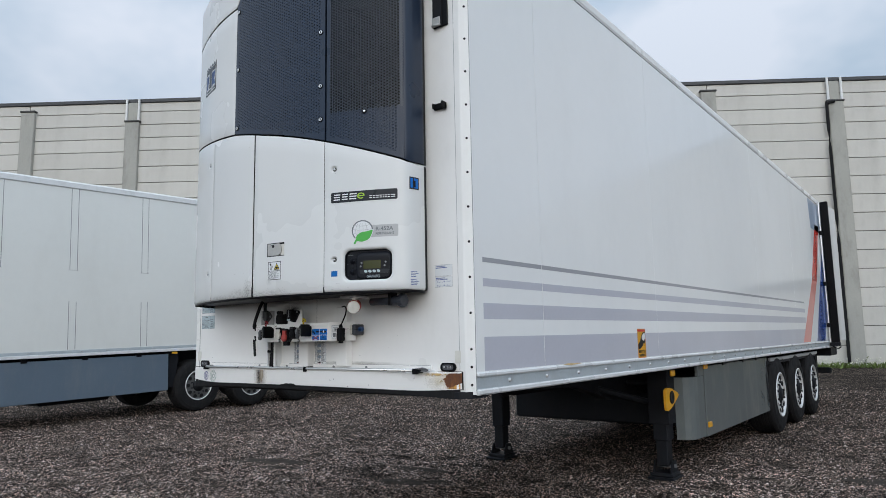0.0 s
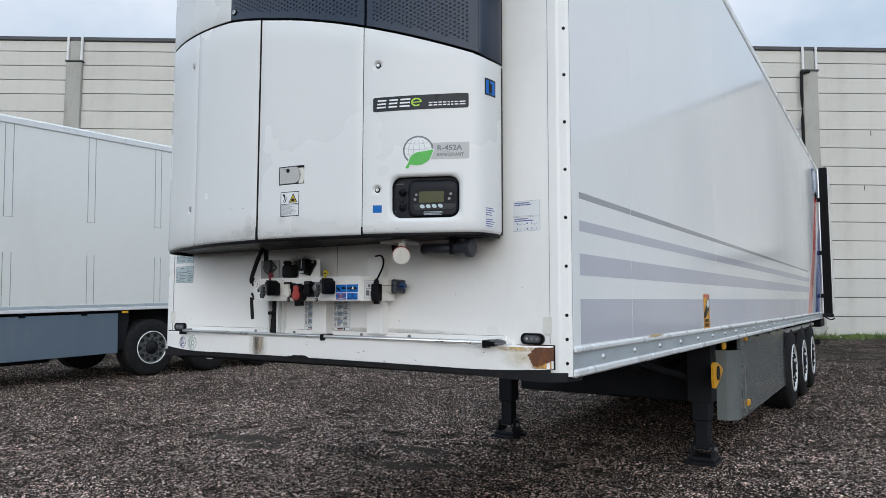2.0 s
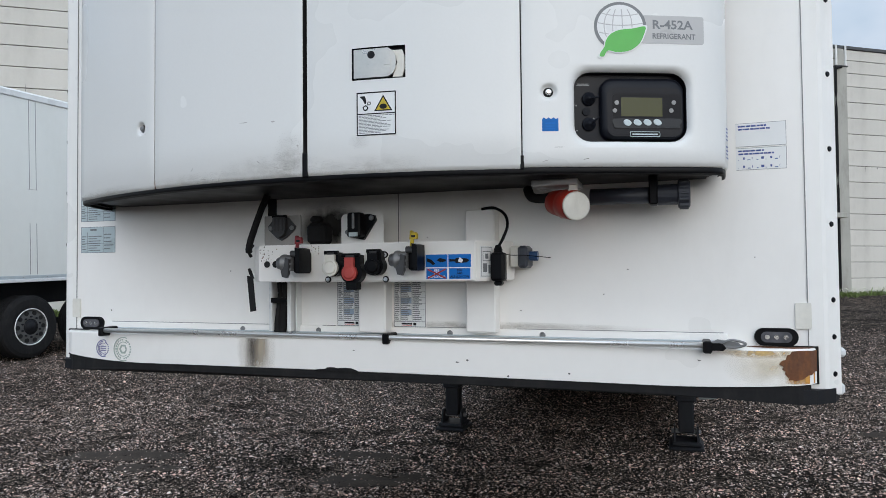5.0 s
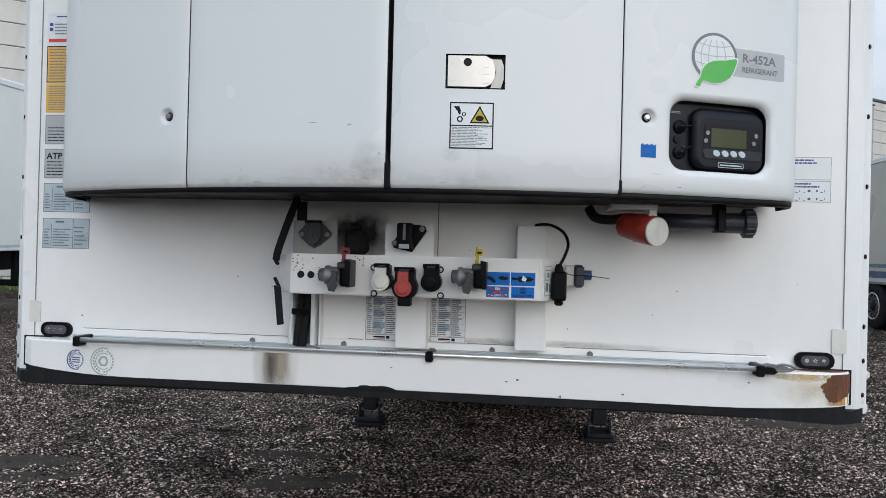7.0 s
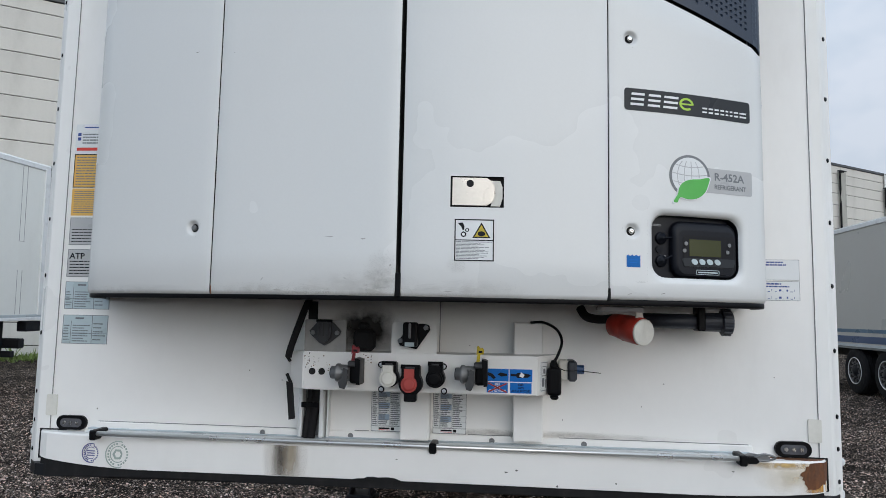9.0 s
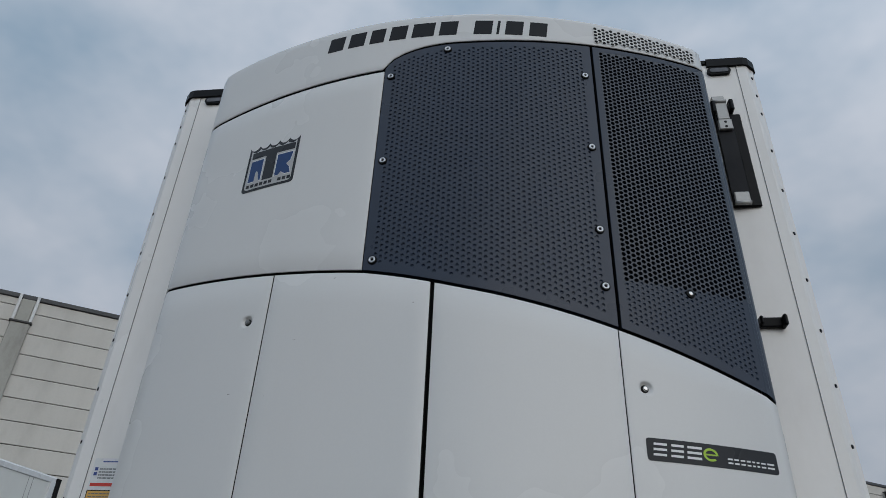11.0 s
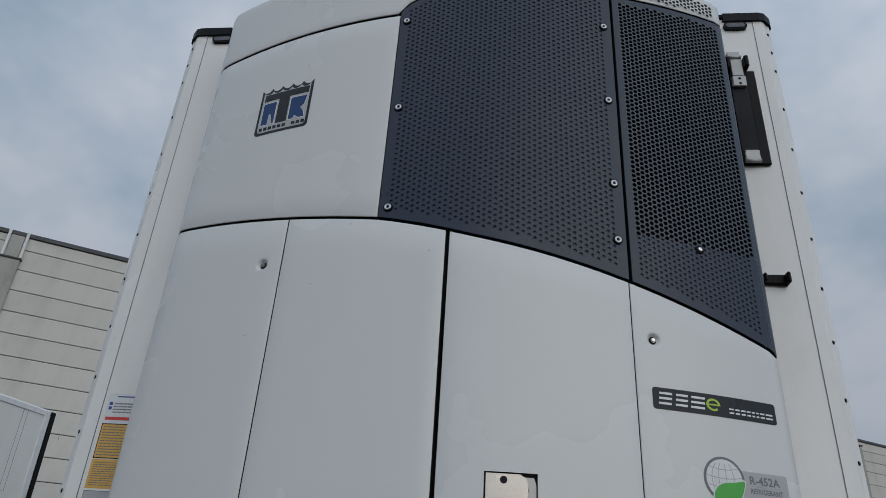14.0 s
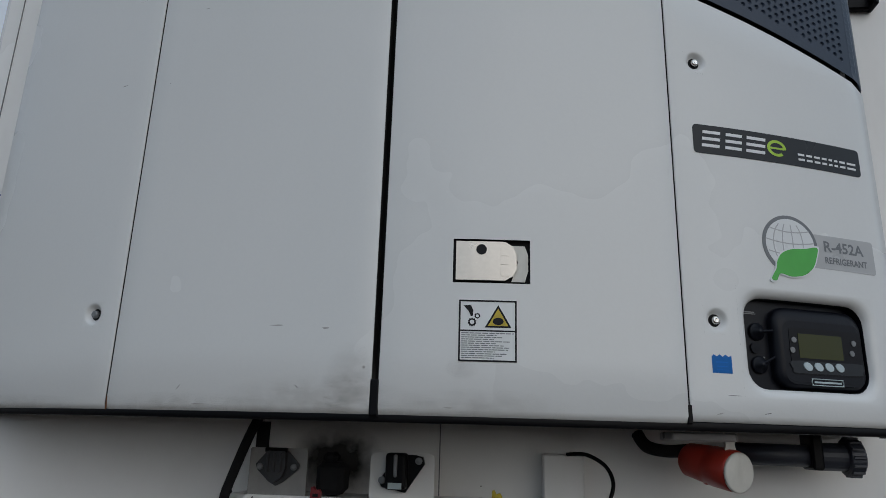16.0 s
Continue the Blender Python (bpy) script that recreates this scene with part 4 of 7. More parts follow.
# rear doors swung right round against the sides, black seals showing
for s in (1, -1):
    d = part("rear_door", B(s * (HALF + 0.06), s * (HALF + 0.15), 12.12, LENGTH, 1.2, TOP - 0.06, bevel=0.01), M_GRP, trailer, "white rear door folded flat against the side")
    part("door_seal", B(s * (HALF + 0.035), s * (HALF + 0.175), 12.08, 12.16, 1.16, TOP - 0.035, bevel=0.015), M_BLACK, d, "wide black rubber door seal")
    part("lock_rod", R((s * (HALF + 0.03), 11.95, 1.1), (s * (HALF + 0.03), 11.95, TOP - 0.1), 0.016, 8), M_ALU, d)
    for z in (1.5, 2.3, 3.3):
        part("rod_guide", B(s * (HALF + 0.005), s * (HALF + 0.06), 11.91, 11.99, z - 0.04, z + 0.04, bevel=0.006), M_BLACK, d)
    part("lock_cam", B(s * (HALF + 0.02), s * (HALF + 0.2), 11.9, 12.03, 1.1, 1.17, bevel=0.01), M_CHASSIS, d)
    part("lock_lever", tube(bmesh.new(), [(s * 1.34, 11.95, 1.12), (s * 1.45, 11.88, 1.06), (s * 1.52, 11.86, 1.09)], 0.012), M_CHASSIS, d)

# chassis, axle group, skirts
for s in (1, -1):
    part("frame_beam", extrude(bmesh.new(), [(1.15, 1.07), (1.15, 0.975), (2.6, 0.93), (3.3, 0.76), (12.9, 0.76), (12.9, 1.07)], lambda a, b, d: Vector((s * 0.55 - 0.06 + d, a, b)), 0.12), M_CHASSIS, trailer, "dark painted frame beam")
    for k, y in enumerate((7.5, 8.81, 10.12)):
        wheel(trailer, s * 1.1, y, 0.52, s, M_RIM)
        if s > 0:
            part("axle", R((-1.0, y, 0.52), (1.0, y, 0.52), 0.065, 12), M_CHASSIS, trailer)
            part("air_spring", lathe(bmesh.new(), [(0.1, 0.0), (0.15, 0.05), (0.14, 0.12), (0.15, 0.2), (0.1, 0.26)], (0.5, y + 0.4, 0.55), (0, 0, 1), 16), M_RUBBER, trailer)
    part("wing", extrude(bmesh.new(), [(6.95, 0.5), (6.9, 0.8), (6.98, 1.0), (10.75, 1.0), (10.85, 0.8), (10.82, 0.45), (10.76, 0.45), (10.78, 0.8), (10.7, 0.95), (7.02, 0.95), (6.96, 0.8), (7.0, 0.5)], lambda a, b, d: Vector((s * (1.24 - d), a, b)), 0.3), M_CHASSIS, trailer, "black plastic wheel wing")
    part("wing_strip", B(s * 1.22, s * 1.262, 7.15, 10.8, 0.985, 1.035, bevel=0.006), M_ALU, trailer, "dull aluminium strip above the wheels")
    skirt = part("side_skirt", B(s * 1.2, s * 1.235, 4.226 if s > 0 else 5.6, 7.02, 0.34, 1.05, bevel=0.006), M_SKIRT, trailer, "glossy grey side skirt panel")
    for y in (4.9, 5.75, 6.4)[0 if s > 0 else 1:]:
        part("hinge", B(s * 1.19, s * 1.245, y, y + 0.09, 1.03, 1.075, bevel=0.004), M_BLACK, skirt)
    if s < 0:
        continue
    nose = bmesh.new()
    ring = [(4.18, 1.235), (3.98, 1.235), (3.9, 1.226), (3.83, 1.2), (3.79, 1.15), (3.775, 1.07), (3.805, 1.07), (3.82, 1.14), (3.86, 1.178), (3.91, 1.198), (3.98, 1.205), (4.18, 1.205)]
    extrude(nose, ring, lambda a, b, d: Vector((s * b, a, 0.955 - d)), 0.6)
    part("skirt_nose", nose, M_SKIRT, trailer, "rounded grey skirt front with a cut-out top")
    part("skirt_gap", B(s * 1.19, s * 1.224, 4.175, 4.23, 0.36, 0.95), M_VOID, trailer)
    part("skirt_nose_post", B(s * 1.2, s * 1.235, 4.02, 4.2, 0.955, 1.06, bevel=0.004), M_SKIRT, trailer)
    for y, z in ((4.24, 0.43), (4.2, 1.02), (3.2, 1.0)):
        part("side_marker", B(s * 1.232, s * 1.252, y, y + 0.1, z, z + 0.055, bevel=0.006), M_YELLOW, trailer, "amber side marker lamp")
part("cross_box", B(-0.55, 0.55, 1.2, 6.8, 0.97, 1.06, bevel=0.02), M_CHASSIS, trailer)
part("pallet_box", B(-1.15, 1.15, 4.4, 6.9, 0.4, 0.95, bevel=0.02), M_CHASSIS, trailer, "dark box between the skirts")
part("king_pin", lathe(bmesh.new(), [(0.0, 0.0), (0.06, 0.0), (0.06, 0.02), (0.036, 0.03), (0.036, 0.06), (0.05, 0.07), (0.05, 0.1)], (0, 1.6, 0.96), (0, 0, 1), 16), M_GREYMETAL, trailer)
part("rear_bumper", B(-1.2, 1.2, 12.7, 12.8, 0.55, 0.66, bevel=0.02), M_CHASSIS, trailer)
for s in (0.9, -0.9):
    part("bumper_arm", B(s - 0.05, s + 0.05, 12.68, 12.78, 0.6, 0.9), M_CHASSIS, trailer)
part("tail_box", B(-1.25, 1.25, 12.5, 13.3, 0.9, 1.07, bevel=0.02), M_CHASSIS, trailer)


def landing_leg(x, y):
    leg = part("landing_leg", B(x - 0.075, x + 0.075, y - 0.085, y + 0.085, 0.36, 1.06, bevel=0.012), M_CHASSIS, trailer, "dark telescopic landing leg")
    part("leg_flange", B(x - 0.1, x + 0.1, y - 0.1, y + 0.12, 0.52, 1.05, bevel=0.005) if x > 0 else B(x - 0.1, x + 0.1, y - 0.12, y + 0.12, 0.75, 1.05, bevel=0.005), M_CHASSIS, leg)
    part("inner_tube", B(x - 0.058, x + 0.058, y - 0.066, y + 0.066, 0.12, 0.38, bevel=0.01), M_CHASSIS, leg)
    foot = bmesh.new()
    box(foot, x - 0.13, x + 0.13, y - 0.15, y + 0.15, 0.0, 0.025, bevel=0.008)
    box(foot, x - 0.11, x + 0.11, y - 0.12, y + 0.12, 0.026, 0.06, bevel=0.01)
    part("foot", foot, M_CHASSIS, leg, "wide steel foot plate")
    for k in (-0.085, 0.085):
        part("foot_cheek", extrude(bmesh.new(), [(y - 0.1, 0.05), (y + 0.1, 0.05), (y + 0.05, 0.17), (y - 0.05, 0.17)], lambda a, b, d: Vector((x + k - 0.006 + d, a, b)), 0.012), M_CHASSIS, leg)
    part("foot_pin", R((x - 0.11, y, 0.12), (x + 0.11, y, 0.12), 0.018, 10), M_GREYMETAL, leg)
    return leg


leg = landing_leg(0.97, 3.68)
landing_leg(-0.97, 3.78)
part("leg_shaft", R((-0.97, 3.75, 0.9), (0.97, 3.7, 0.9), 0.025, 10), M_CHASSIS, trailer)
part("leg_brace", R((0.9, 3.7, 0.7), (0.4, 2.6, 1.0), 0.03, 8), M_CHASSIS, trailer)
part("leg_brace", R((-0.9, 3.78, 0.7), (-0.4, 2.6, 1.0), 0.03, 8), M_CHASSIS, trailer)
# yellow plate behind the leg with a round eye
ring = part("lashing_plate", extrude(bmesh.new(), [(3.30, 0.865), (3.36, 0.885), (3.47, 0.872), (3.62, 0.828), (3.665, 0.8), (3.6, 0.762), (3.46, 0.7), (3.36, 0.672), (3.31, 0.682), (3.295, 0.74)], lambda a, b, d: Vector((1.15 - d, a, b)), 0.02), M_YELLOW, trailer, "yellow steel plate with a round eye")
part("eye", lathe(bmesh.new(), [(0.06, -0.002), (0.06, 0.006), (0.043, 0.008), (0.0, 0.004)], (1.15, 3.46, 0.79), (1, 0, 0), 18), M_INK, ring)

# front fittings: lamps, reflectors, hand rail
for s in (1, -1):
    lx = 1.146 if s > 0 else -1.133
    fr = front(WALL_Y)
    lamp = part("position_lamp", extrude(bmesh.new(), round_rect(lx - 0.052, lx + 0.052, 1.201, 1.247, 0.0225, 6), lambda a, b, d: fr(a, b, d - 0.01), 0.01), M_BLACK, trailer, "oval front position lamp in a black surround")
    part("lens", extrude(bmesh.new(), round_rect(lx - 0.037, lx + 0.037, 1.210, 1.238, 0.0135, 6), lambda a, b, d: fr(a, b, d - 0.0125), 0.004), M_LENS, lamp)
    for k in range(3):
        part("diode", R((lx - 0.022 + 0.022 * k, WALL_Y - 0.012, 1.224), (lx - 0.022 + 0.022 * k, WALL_Y - 0.0145, 1.224), 0.006, 8), M_CHROME, lamp)
    up = part("top_marker_lamp", extrude(bmesh.new(), round_rect(lx - 0.048, lx + 0.048, 3.876, 3.914, 0.018, 6), lambda a, b, d: fr(a, b, d - 0.014), 0.014), M_BLACK, trailer, "oval upper marker lamp")
    part("lens", extrude(bmesh.new(), round_rect(lx - 0.038, lx + 0.038, 3.884, 3.906, 0.0108, 6), lambda a, b, d: fr(a, b, d - 0.017), 0.005), M_LENS, up)
    part("reflector", extrude(bmesh.new(), round_rect(s * 1.211 - 0.019, s * 1.211 + 0.019, 1.245, 1.313, 0.004, 2), lambda a, b, d: fr(a, b, d - 0.004), 0.004), M_CREAM, trailer, "rectangular off-white reflector")
rail = part("hand_rail", R((-1.0, -0.112, 1.207), (0.965, -0.112, 1.207), 0.0078, 14), M_ROD, trailer, "bright round steel rail along the front beam", smooth=True)
part("rail_foot", B(-1.06, 1.05, -0.064, -0.001, 1.198, 1.207, bevel=0.003), M_RAIL, trailer, "thin white ledge")
part("rail_ledge", B(-1.07, 1.02, -0.04, -0.001, 1.207, 1.212, bevel=0.002), M_RAILGREY, trailer)
part("wall_ledge", B(-1.045, 1.03, -0.032, -0.021, 1.206, 1.231, bevel=0.003), M_FRONT, trailer, "white lower ledge of the bulkhead")
for x0, x1 in ((-1.04, -0.37), (-0.18, -0.135), (0.18, 0.32), (0.46, 1.02)):
    part("ledge_dirt", B(x0, x1, -0.0285, -0.0212, 1.2305, 1.2325), M_SEAMDARK, trailer, "thin dark line along the ledge")
for x in (-1.0, 0.08, 0.975):
    c = part("rail_clamp", B(x - 0.011, x + 0.011, -0.124, -0.05, 1.187, 1.218, bevel=0.004), M_BLACK, rail, "black plastic clamp")
part("rail_catch", extrude(bmesh.new(), [(0.97, 1.194), (1.012, 1.194), (1.02, 1.201), (1.01, 1.213), (0.975, 1.213)], lambda a, b, d: Vector((a, -0.116 + d, b)), 0.04), M_BLACK, rail, "black spring catch with a steel tongue")
part("catch_loop", tube(bmesh.new(), [(1.0, -0.112, 1.206), (1.03, -0.114, 1.222), (1.066, -0.108, 1.213), (1.045, -0.104, 1.203), (1.0, -0.11, 1.204)], 0.0032, 8), M_GREYMETAL, rail, "steel wire loop", True)
part("catch_tongue", extrude(bmesh.new(), [(0.985, 1.213), (1.03, 1.203), (1.058, 1.204), (1.05, 1.214), (1.0, 1.221)], lambda a, b, d: Vector((a, -0.1 + d, b)), 0.012), M_GREYMETAL, rail)
for x in (-0.479, -0.192, 0.254, 0.535):
    part("dome_screw", lathe(bmesh.new(), [(0.0, 0.0035), (0.0035, 0.0035), (0.004, 0.0015), (0.0055, 0.0015), (0.006, 0.004), (0.008, 0.0035), (0.009, 0.0)], (x, -0.0325, 1.216), (0, -1, 0), 14), M_GREYMETAL, trailer, smooth=True)
# rust and stains on the beam
def onbeam(a, b, d):
    return Vector((a, beam_y(a) - 0.0003 + d, b))


def ellipse(cx, cz, rx, rz, n=20):
    return [(cx + rx * math.cos(2 * math.pi * k / n), cz + rz * math.sin(2 * math.pi * k / n)) for k in range(n)]


rr = random.Random(3)
rough = [(1.146, 1.158), (1.15, 1.166), (1.158, 1.17), (1.163, 1.178), (1.172, 1.184), (1.176, 1.192), (1.19, 1.1945), (1.215, 1.195), (1.2385, 1.1945), (1.2385, 1.14), (1.228, 1.136), (1.215, 1.132), (1.207, 1.126), (1.195, 1.121), (1.182, 1.1175), (1.168, 1.119), (1.166, 1.126), (1.158, 1.134), (1.162, 1.141), (1.153, 1.146), (1.155, 1.152)]
fine = []
for (a, b), (c, d) in zip(rough, rough[1:] + rough[:1]):
    fine += [(a, b), ((a + c) / 2 + rr.uniform(-0.003, 0.003), (b + d) / 2 + rr.uniform(-0.003, 0.003))]
fine = [(min(a, 1.2385), min(b, 1.1955)) for a, b in fine]
part("rust_patch", extrude(bmesh.new(), [(a, min(b, 1.1935)) for a, b in fine], lambda a, b, d: onbeam(a, b, d - 0.002), 0.002, 0.004), M_RUST, beam, "flaking brown rust patch")
decal("rusty_top", [(1.075, -0.03), (1.09, -0.045), (1.11, -0.05), (1.13, -0.06), (1.15, -0.055), (1.165, -0.0615), (1.18, -0.0615), (1.2, -0.056), (1.22, -0.045), (1.236, -0.024), (1.09, -0.0225)], lambda a, b, d: Vector((a, b, 1.198 - d)), M_RUST, beam, 0.0012, "rusted top edge")
M_RUN1 = stain("rust_run", (0.55, 0.27, 0.05), (1.215, 0, 1.122), (0.06, 0.034), 1.6, 2.0, 40)
M_RUN2 = stain("rust_bleed", (0.6, 0.4, 0.14), (1.1, 0, 1.188), (0.1, 0.016), 0.9, 1.0, 50)
M_RUN3 = stain("dirt_run", (0.34, 0.28, 0.2), (-0.376, 0, 1.165), (0.075, 0.15), 0.85, 6.0, 26)
M_RUN5 = stain("dark_run", (0.1, 0.085, 0.07), (-0.391, 0, 1.17), (0.026, 0.12), 0.8, 7.0, 45)
M_RUN4 = stain("yellow_bleed", (0.62, 0.5, 0.3), (1.13, 0, 1.15), (0.12, 0.06), 0.35, 1.0, 20)
decal("rust_run", [(min(a, 1.232), max(b, 1.11)) for a, b in ellipse(1.215, 1.122, 0.06, 0.034)], onbeam, M_RUN1, beam, 0.0011, "orange rust run")
decal("rust_bleed", [(a, min(b, 1.1925)) for a, b in ellipse(1.1, 1.188, 0.1, 0.016)], onbeam, M_RUN2, beam, 0.0008, "pale rust bleeding along the edge")
decal("yellow_bleed", [(min(a, 1.228), min(max(b, 1.104), 1.1925)) for a, b in ellipse(1.13, 1.15, 0.12, 0.06)], onbeam, M_RUN4, beam, 0.0005)
decal("dirt_run", rect(-0.452, -0.3, 1.102, 1.1925), onbeam, M_RUN3, beam, 0.0005, "brown dirt run down the white beam")
decal("dark_run", rect(-0.418, -0.364, 1.102, 1.1925), onbeam, M_RUN5, beam, 0.0008)
decal("tar_smear", [(-0.17, 1.1), (-0.15, 1.104), (-0.128, 1.105), (-0.12, 1.11), (-0.1, 1.111), (-0.085, 1.109), (-0.06, 1.111), (-0.04, 1.11), (-0.025, 1.106), (-0.012, 1.1)], onbeam, M_RUBBER, beam, 0.0016, "black tar smear")
for a, b in ((0.33, 1.147), (0.3, 1.14), (0.955, 1.165), (0.62, 1.12), (-0.03, 1.165), (0.45, 1.105)):
    decal("paint_chip", [(a + rr.uniform(0.002, 0.006) * math.cos(t), b + rr.uniform(0.001, 0.004) * math.sin(t)) for t in (0, 1.3, 2.5, 3.8, 5.1)], onbeam, M_SCUFF, beam, 0.0006)
M_SOOT = stain("soot", (0.03, 0.027, 0.025), (-0.155, 0, 1.555), (0.12, 0.085), 1.3, 1.0, 25)
decal("soot", ellipse(-0.155, 1.555, 0.122, 0.087), front(WALL_Y), M_SOOT, front_wall, 0.0008, "black soot stain")
M_GRIME = stain("grime", (0.35, 0.31, 0.25), (0.36, 0, 1.237), (0.5, 0.016), 0.5, 0.4, 20)
decal("grime", ellipse(0.36, 1.237, 0.5, 0.016), front(WALL_Y), M_GRIME, front_wall, 0.0004, "brown grime along the ledge")
for k in range(14):
    a, b = rr.uniform(-1.1, 1.15), rr.uniform(1.25, 1.6)
    decal("fly_speck", ellipse(a, b, rr.uniform(0.0012, 0.003), rr.uniform(0.0012, 0.003), 6), front(WALL_Y), M_SCUFF, front_wall, 0.0005)
# two inspection stamps
for x, r, m in ((-1.022, 0.031, M_STAMPBLUE), (-0.928, 0.042, M_STAMPGREEN)):
    st = part("inspection_stamp", lathe(bmesh.new(), [(r, 0), (r, 0.0008), (r - 0.003, 0.0008), (r - 0.003, 0.0)], (x, beam_y(x) - 0.0003, 1.141), (0.02, -1, 0), 28, caps=False), m, beam, "round inspection stamp")
    part("stamp_ring", lathe(bmesh.new(), [(r * 0.62, 0), (r * 0.62, 0.0008), (r * 0.56, 0.0008), (r * 0.56, 0.0)], (x, beam_y(x) - 0.0003, 1.141), (0.02, -1, 0), 20, caps=False), m, st)
    ob_ = onbeam
    if r < 0.035:
        bars("stamp_words", [(x - r * 0.45, x + r * 0.45, 1.141 + q, 1.141 + q + 0.0035) for q in (-0.009, -0.002, 0.005)], ob_, m, st, 0.0009)
    else:
        part("stamp_seal", lathe(bmesh.new(), [(r * 0.42, 0), (r * 0.42, 0.0008), (r * 0.25, 0.0008), (r * 0.25, 0.0)], (x, beam_y(x) - 0.0003, 1.141), (0.02, -1, 0), 6, caps=False), m, st)
    for k in range(22):
        if k % 11 == 5:
            continue
        t = 2 * math.pi * k / 22
        u, w = Vector((math.cos(t), math.sin(t))), Vector((-math.sin(t), math.cos(t)))
        decal("stamp_letter", [tuple(Vector((x, 1.141)) + u * (r * p) + w * (r * q)) for p, q in ((0.72, -0.07), (0.85, -0.07), (0.85, 0.07), (0.72, 0.07))], ob_, m, st, 0.0009)

# ---- refrigeration unit on the front wall ----
unit = thing("refrigeration_unit", "white curved refrigeration unit with dark perforated panels on the trailer front", "cooling unit", (0, 0, 1.64))
UZ = 1.64
RIGHT_TURN = [(1.0, -0.225), (1.019, -0.205), (1.029, -0.17), (1.033, -0.12), (1.0345, -0.075)]
LEFT_TURN = [(-0.955, -0.248), (-0.985, -0.222), (-1.01, -0.17), (-1.045, -0.09), (-1.056, -0.002)]


def plan_at(s):
    """Plan of the shell: a shallow bow, turned back to the wall at both ends."""
    for turn, start, sign in ((RIGHT_TURN, 1.0, 1), (LEFT_TURN, -0.955, -1)):
        d = sign * (s - start)
        if d > 0:
            for (ax, ay), (bx, by) in zip(turn, turn[1:]):
                l = math.hypot(bx - ax, by - ay)
                if d <= l:
                    return Vector((ax + (bx - ax) * d / l, ay + (by - ay) * d / l))
                d -= l
            return Vector(turn[-1])
    return Vector((s, -0.485 + 0.26 * s * s))


S0, S1 = -1.22, 1.159


def shell(s, z, d=0.0):
    """A spot on the shell, d metres beneath its surface, in the unit's own space."""
    p = plan_at(s)
    t = plan_at(min(s + 0.006, S1)) - plan_at(max(s - 0.006, S0))
    t.normalize()
    n = Vector((t.y, -t.x))
    q = p - n * d
    return Vector((q.x, q.y, z - UZ))


def patch(s0, s1, low, high, thick=0.03, r=0.0025, rows=10, cols=None, low_r=None, inset=0.0):
    """A curved panel between two heights (functions of s) with softly rounded edges."""
    bm = bmesh.new()
    lr = low_r or r
    cols = cols or max(6, int((s1 - s0) / 0.04))
    ss = [s0, s0 + r * 0.3, s0 + r] + [s0 + r + (s1 - s0 - 2 * r) * k / cols for k in range(1, cols)] + [s1 - r, s1 - r * 0.3, s1]
    sd = [r, r * 0.3, 0] + [0] * (cols - 1) + [0, r * 0.3, r]
    grid = []
    for s, a in zip(ss, sd):
        z0, z1 = low(s), high(s)
        zs = [z0, z0 + lr * 0.3, z0 + lr] + [z0 + lr + (z1 - z0 - lr - r) * k / rows for k in range(1, rows)] + [z1 - r, z1 - r * 0.3, z1]
        zd = [lr, lr * 0.3, 0] + [0] * (rows - 1) + [0, r * 0.3, r]
        grid.append([bm.verts.new(shell(s, z, max(a, b) + inset)) for z, b in zip(zs, zd)])
    for a, b in zip(grid, grid[1:]):
        for k in range(len(a) - 1):
            bm.faces.new((a[k], b[k], b[k + 1], a[k + 1]))
    rim = [g[0] for g in grid] + grid[-1][1:] + [g[-1] for g in grid[::-1]][1:] + grid[0][::-1][1:-1]
    back = []
    for v in rim:
        w = bm.verts.new(v.co)
        back.append(w)
    c = Vector((0.02, 0.4, 0))
    for v, w in zip(rim, back):
        inward = Vector((-v.co.x * 0.25, 1, 0)).normalized()
        w.co = v.co + inward * thick
    for k in range(len(rim)):
        j = (k + 1) % len(rim)
        bm.faces.new((rim[j], rim[k], back[k], back[j])).material_index = 1
    return bm


def cut(bm, s0, s1, z0, z1):
    """Cut an opening through the face of a panel."""
    for co, no in (((s0, 0, 0), (1, 0, 0)), ((s1, 0, 0), (1, 0, 0)), ((0, 0, z0 - UZ), (0, 0, 1)), ((0, 0, z1 - UZ), (0, 0, 1))):
        bmesh.ops.bisect_plane(bm, geom=list(bm.verts) + list(bm.edges) + list(bm.faces), plane_co=co, plane_no=no, dist=1e-6)
    gone = []
    for f in bm.faces:
        c = f.calc_center_median()
        if s0 < c.x < s1 and z0 - UZ < c.z < z1 - UZ:
            gone.append(f)
    bmesh.ops.delete(bm, geom=gone, context="FACES")
    return bm


def split_z(s):
    """Height of the curved joint between lower shell and upper panels."""
    s = max(-1.0, min(1.04, s))
    if s < -0.2:
        return 2.695 + (-0.2 - s) * 0.098
    if s < 0.1:
        return 2.695 - 0.168 * (s + 0.2) - 0.12 * (s + 0.2) ** 2
    t = s - 0.1
    return 2.634 - 0.19 * t - 0.105 * t * t


def groove_z(s):
    return 3.527 + 0.028 * (s + 0.97) / 0.77 if s < -0.2 else 3.555


def dark_top(s):
    """Top line of the dark panels: a round shoulder, then a gentle rise."""
    if s < -0.2:
        return groove_z(s)
    t = min(1, (s + 0.2) / 0.3)
    z = 3.555 + 0.113 * math.sqrt(max(0, 1 - (1 - t) ** 2))
    return z + max(0, s - 0.1) * 0.055


def crown_z(s):
    return 3.832


def flat(z):
    return lambda s: z


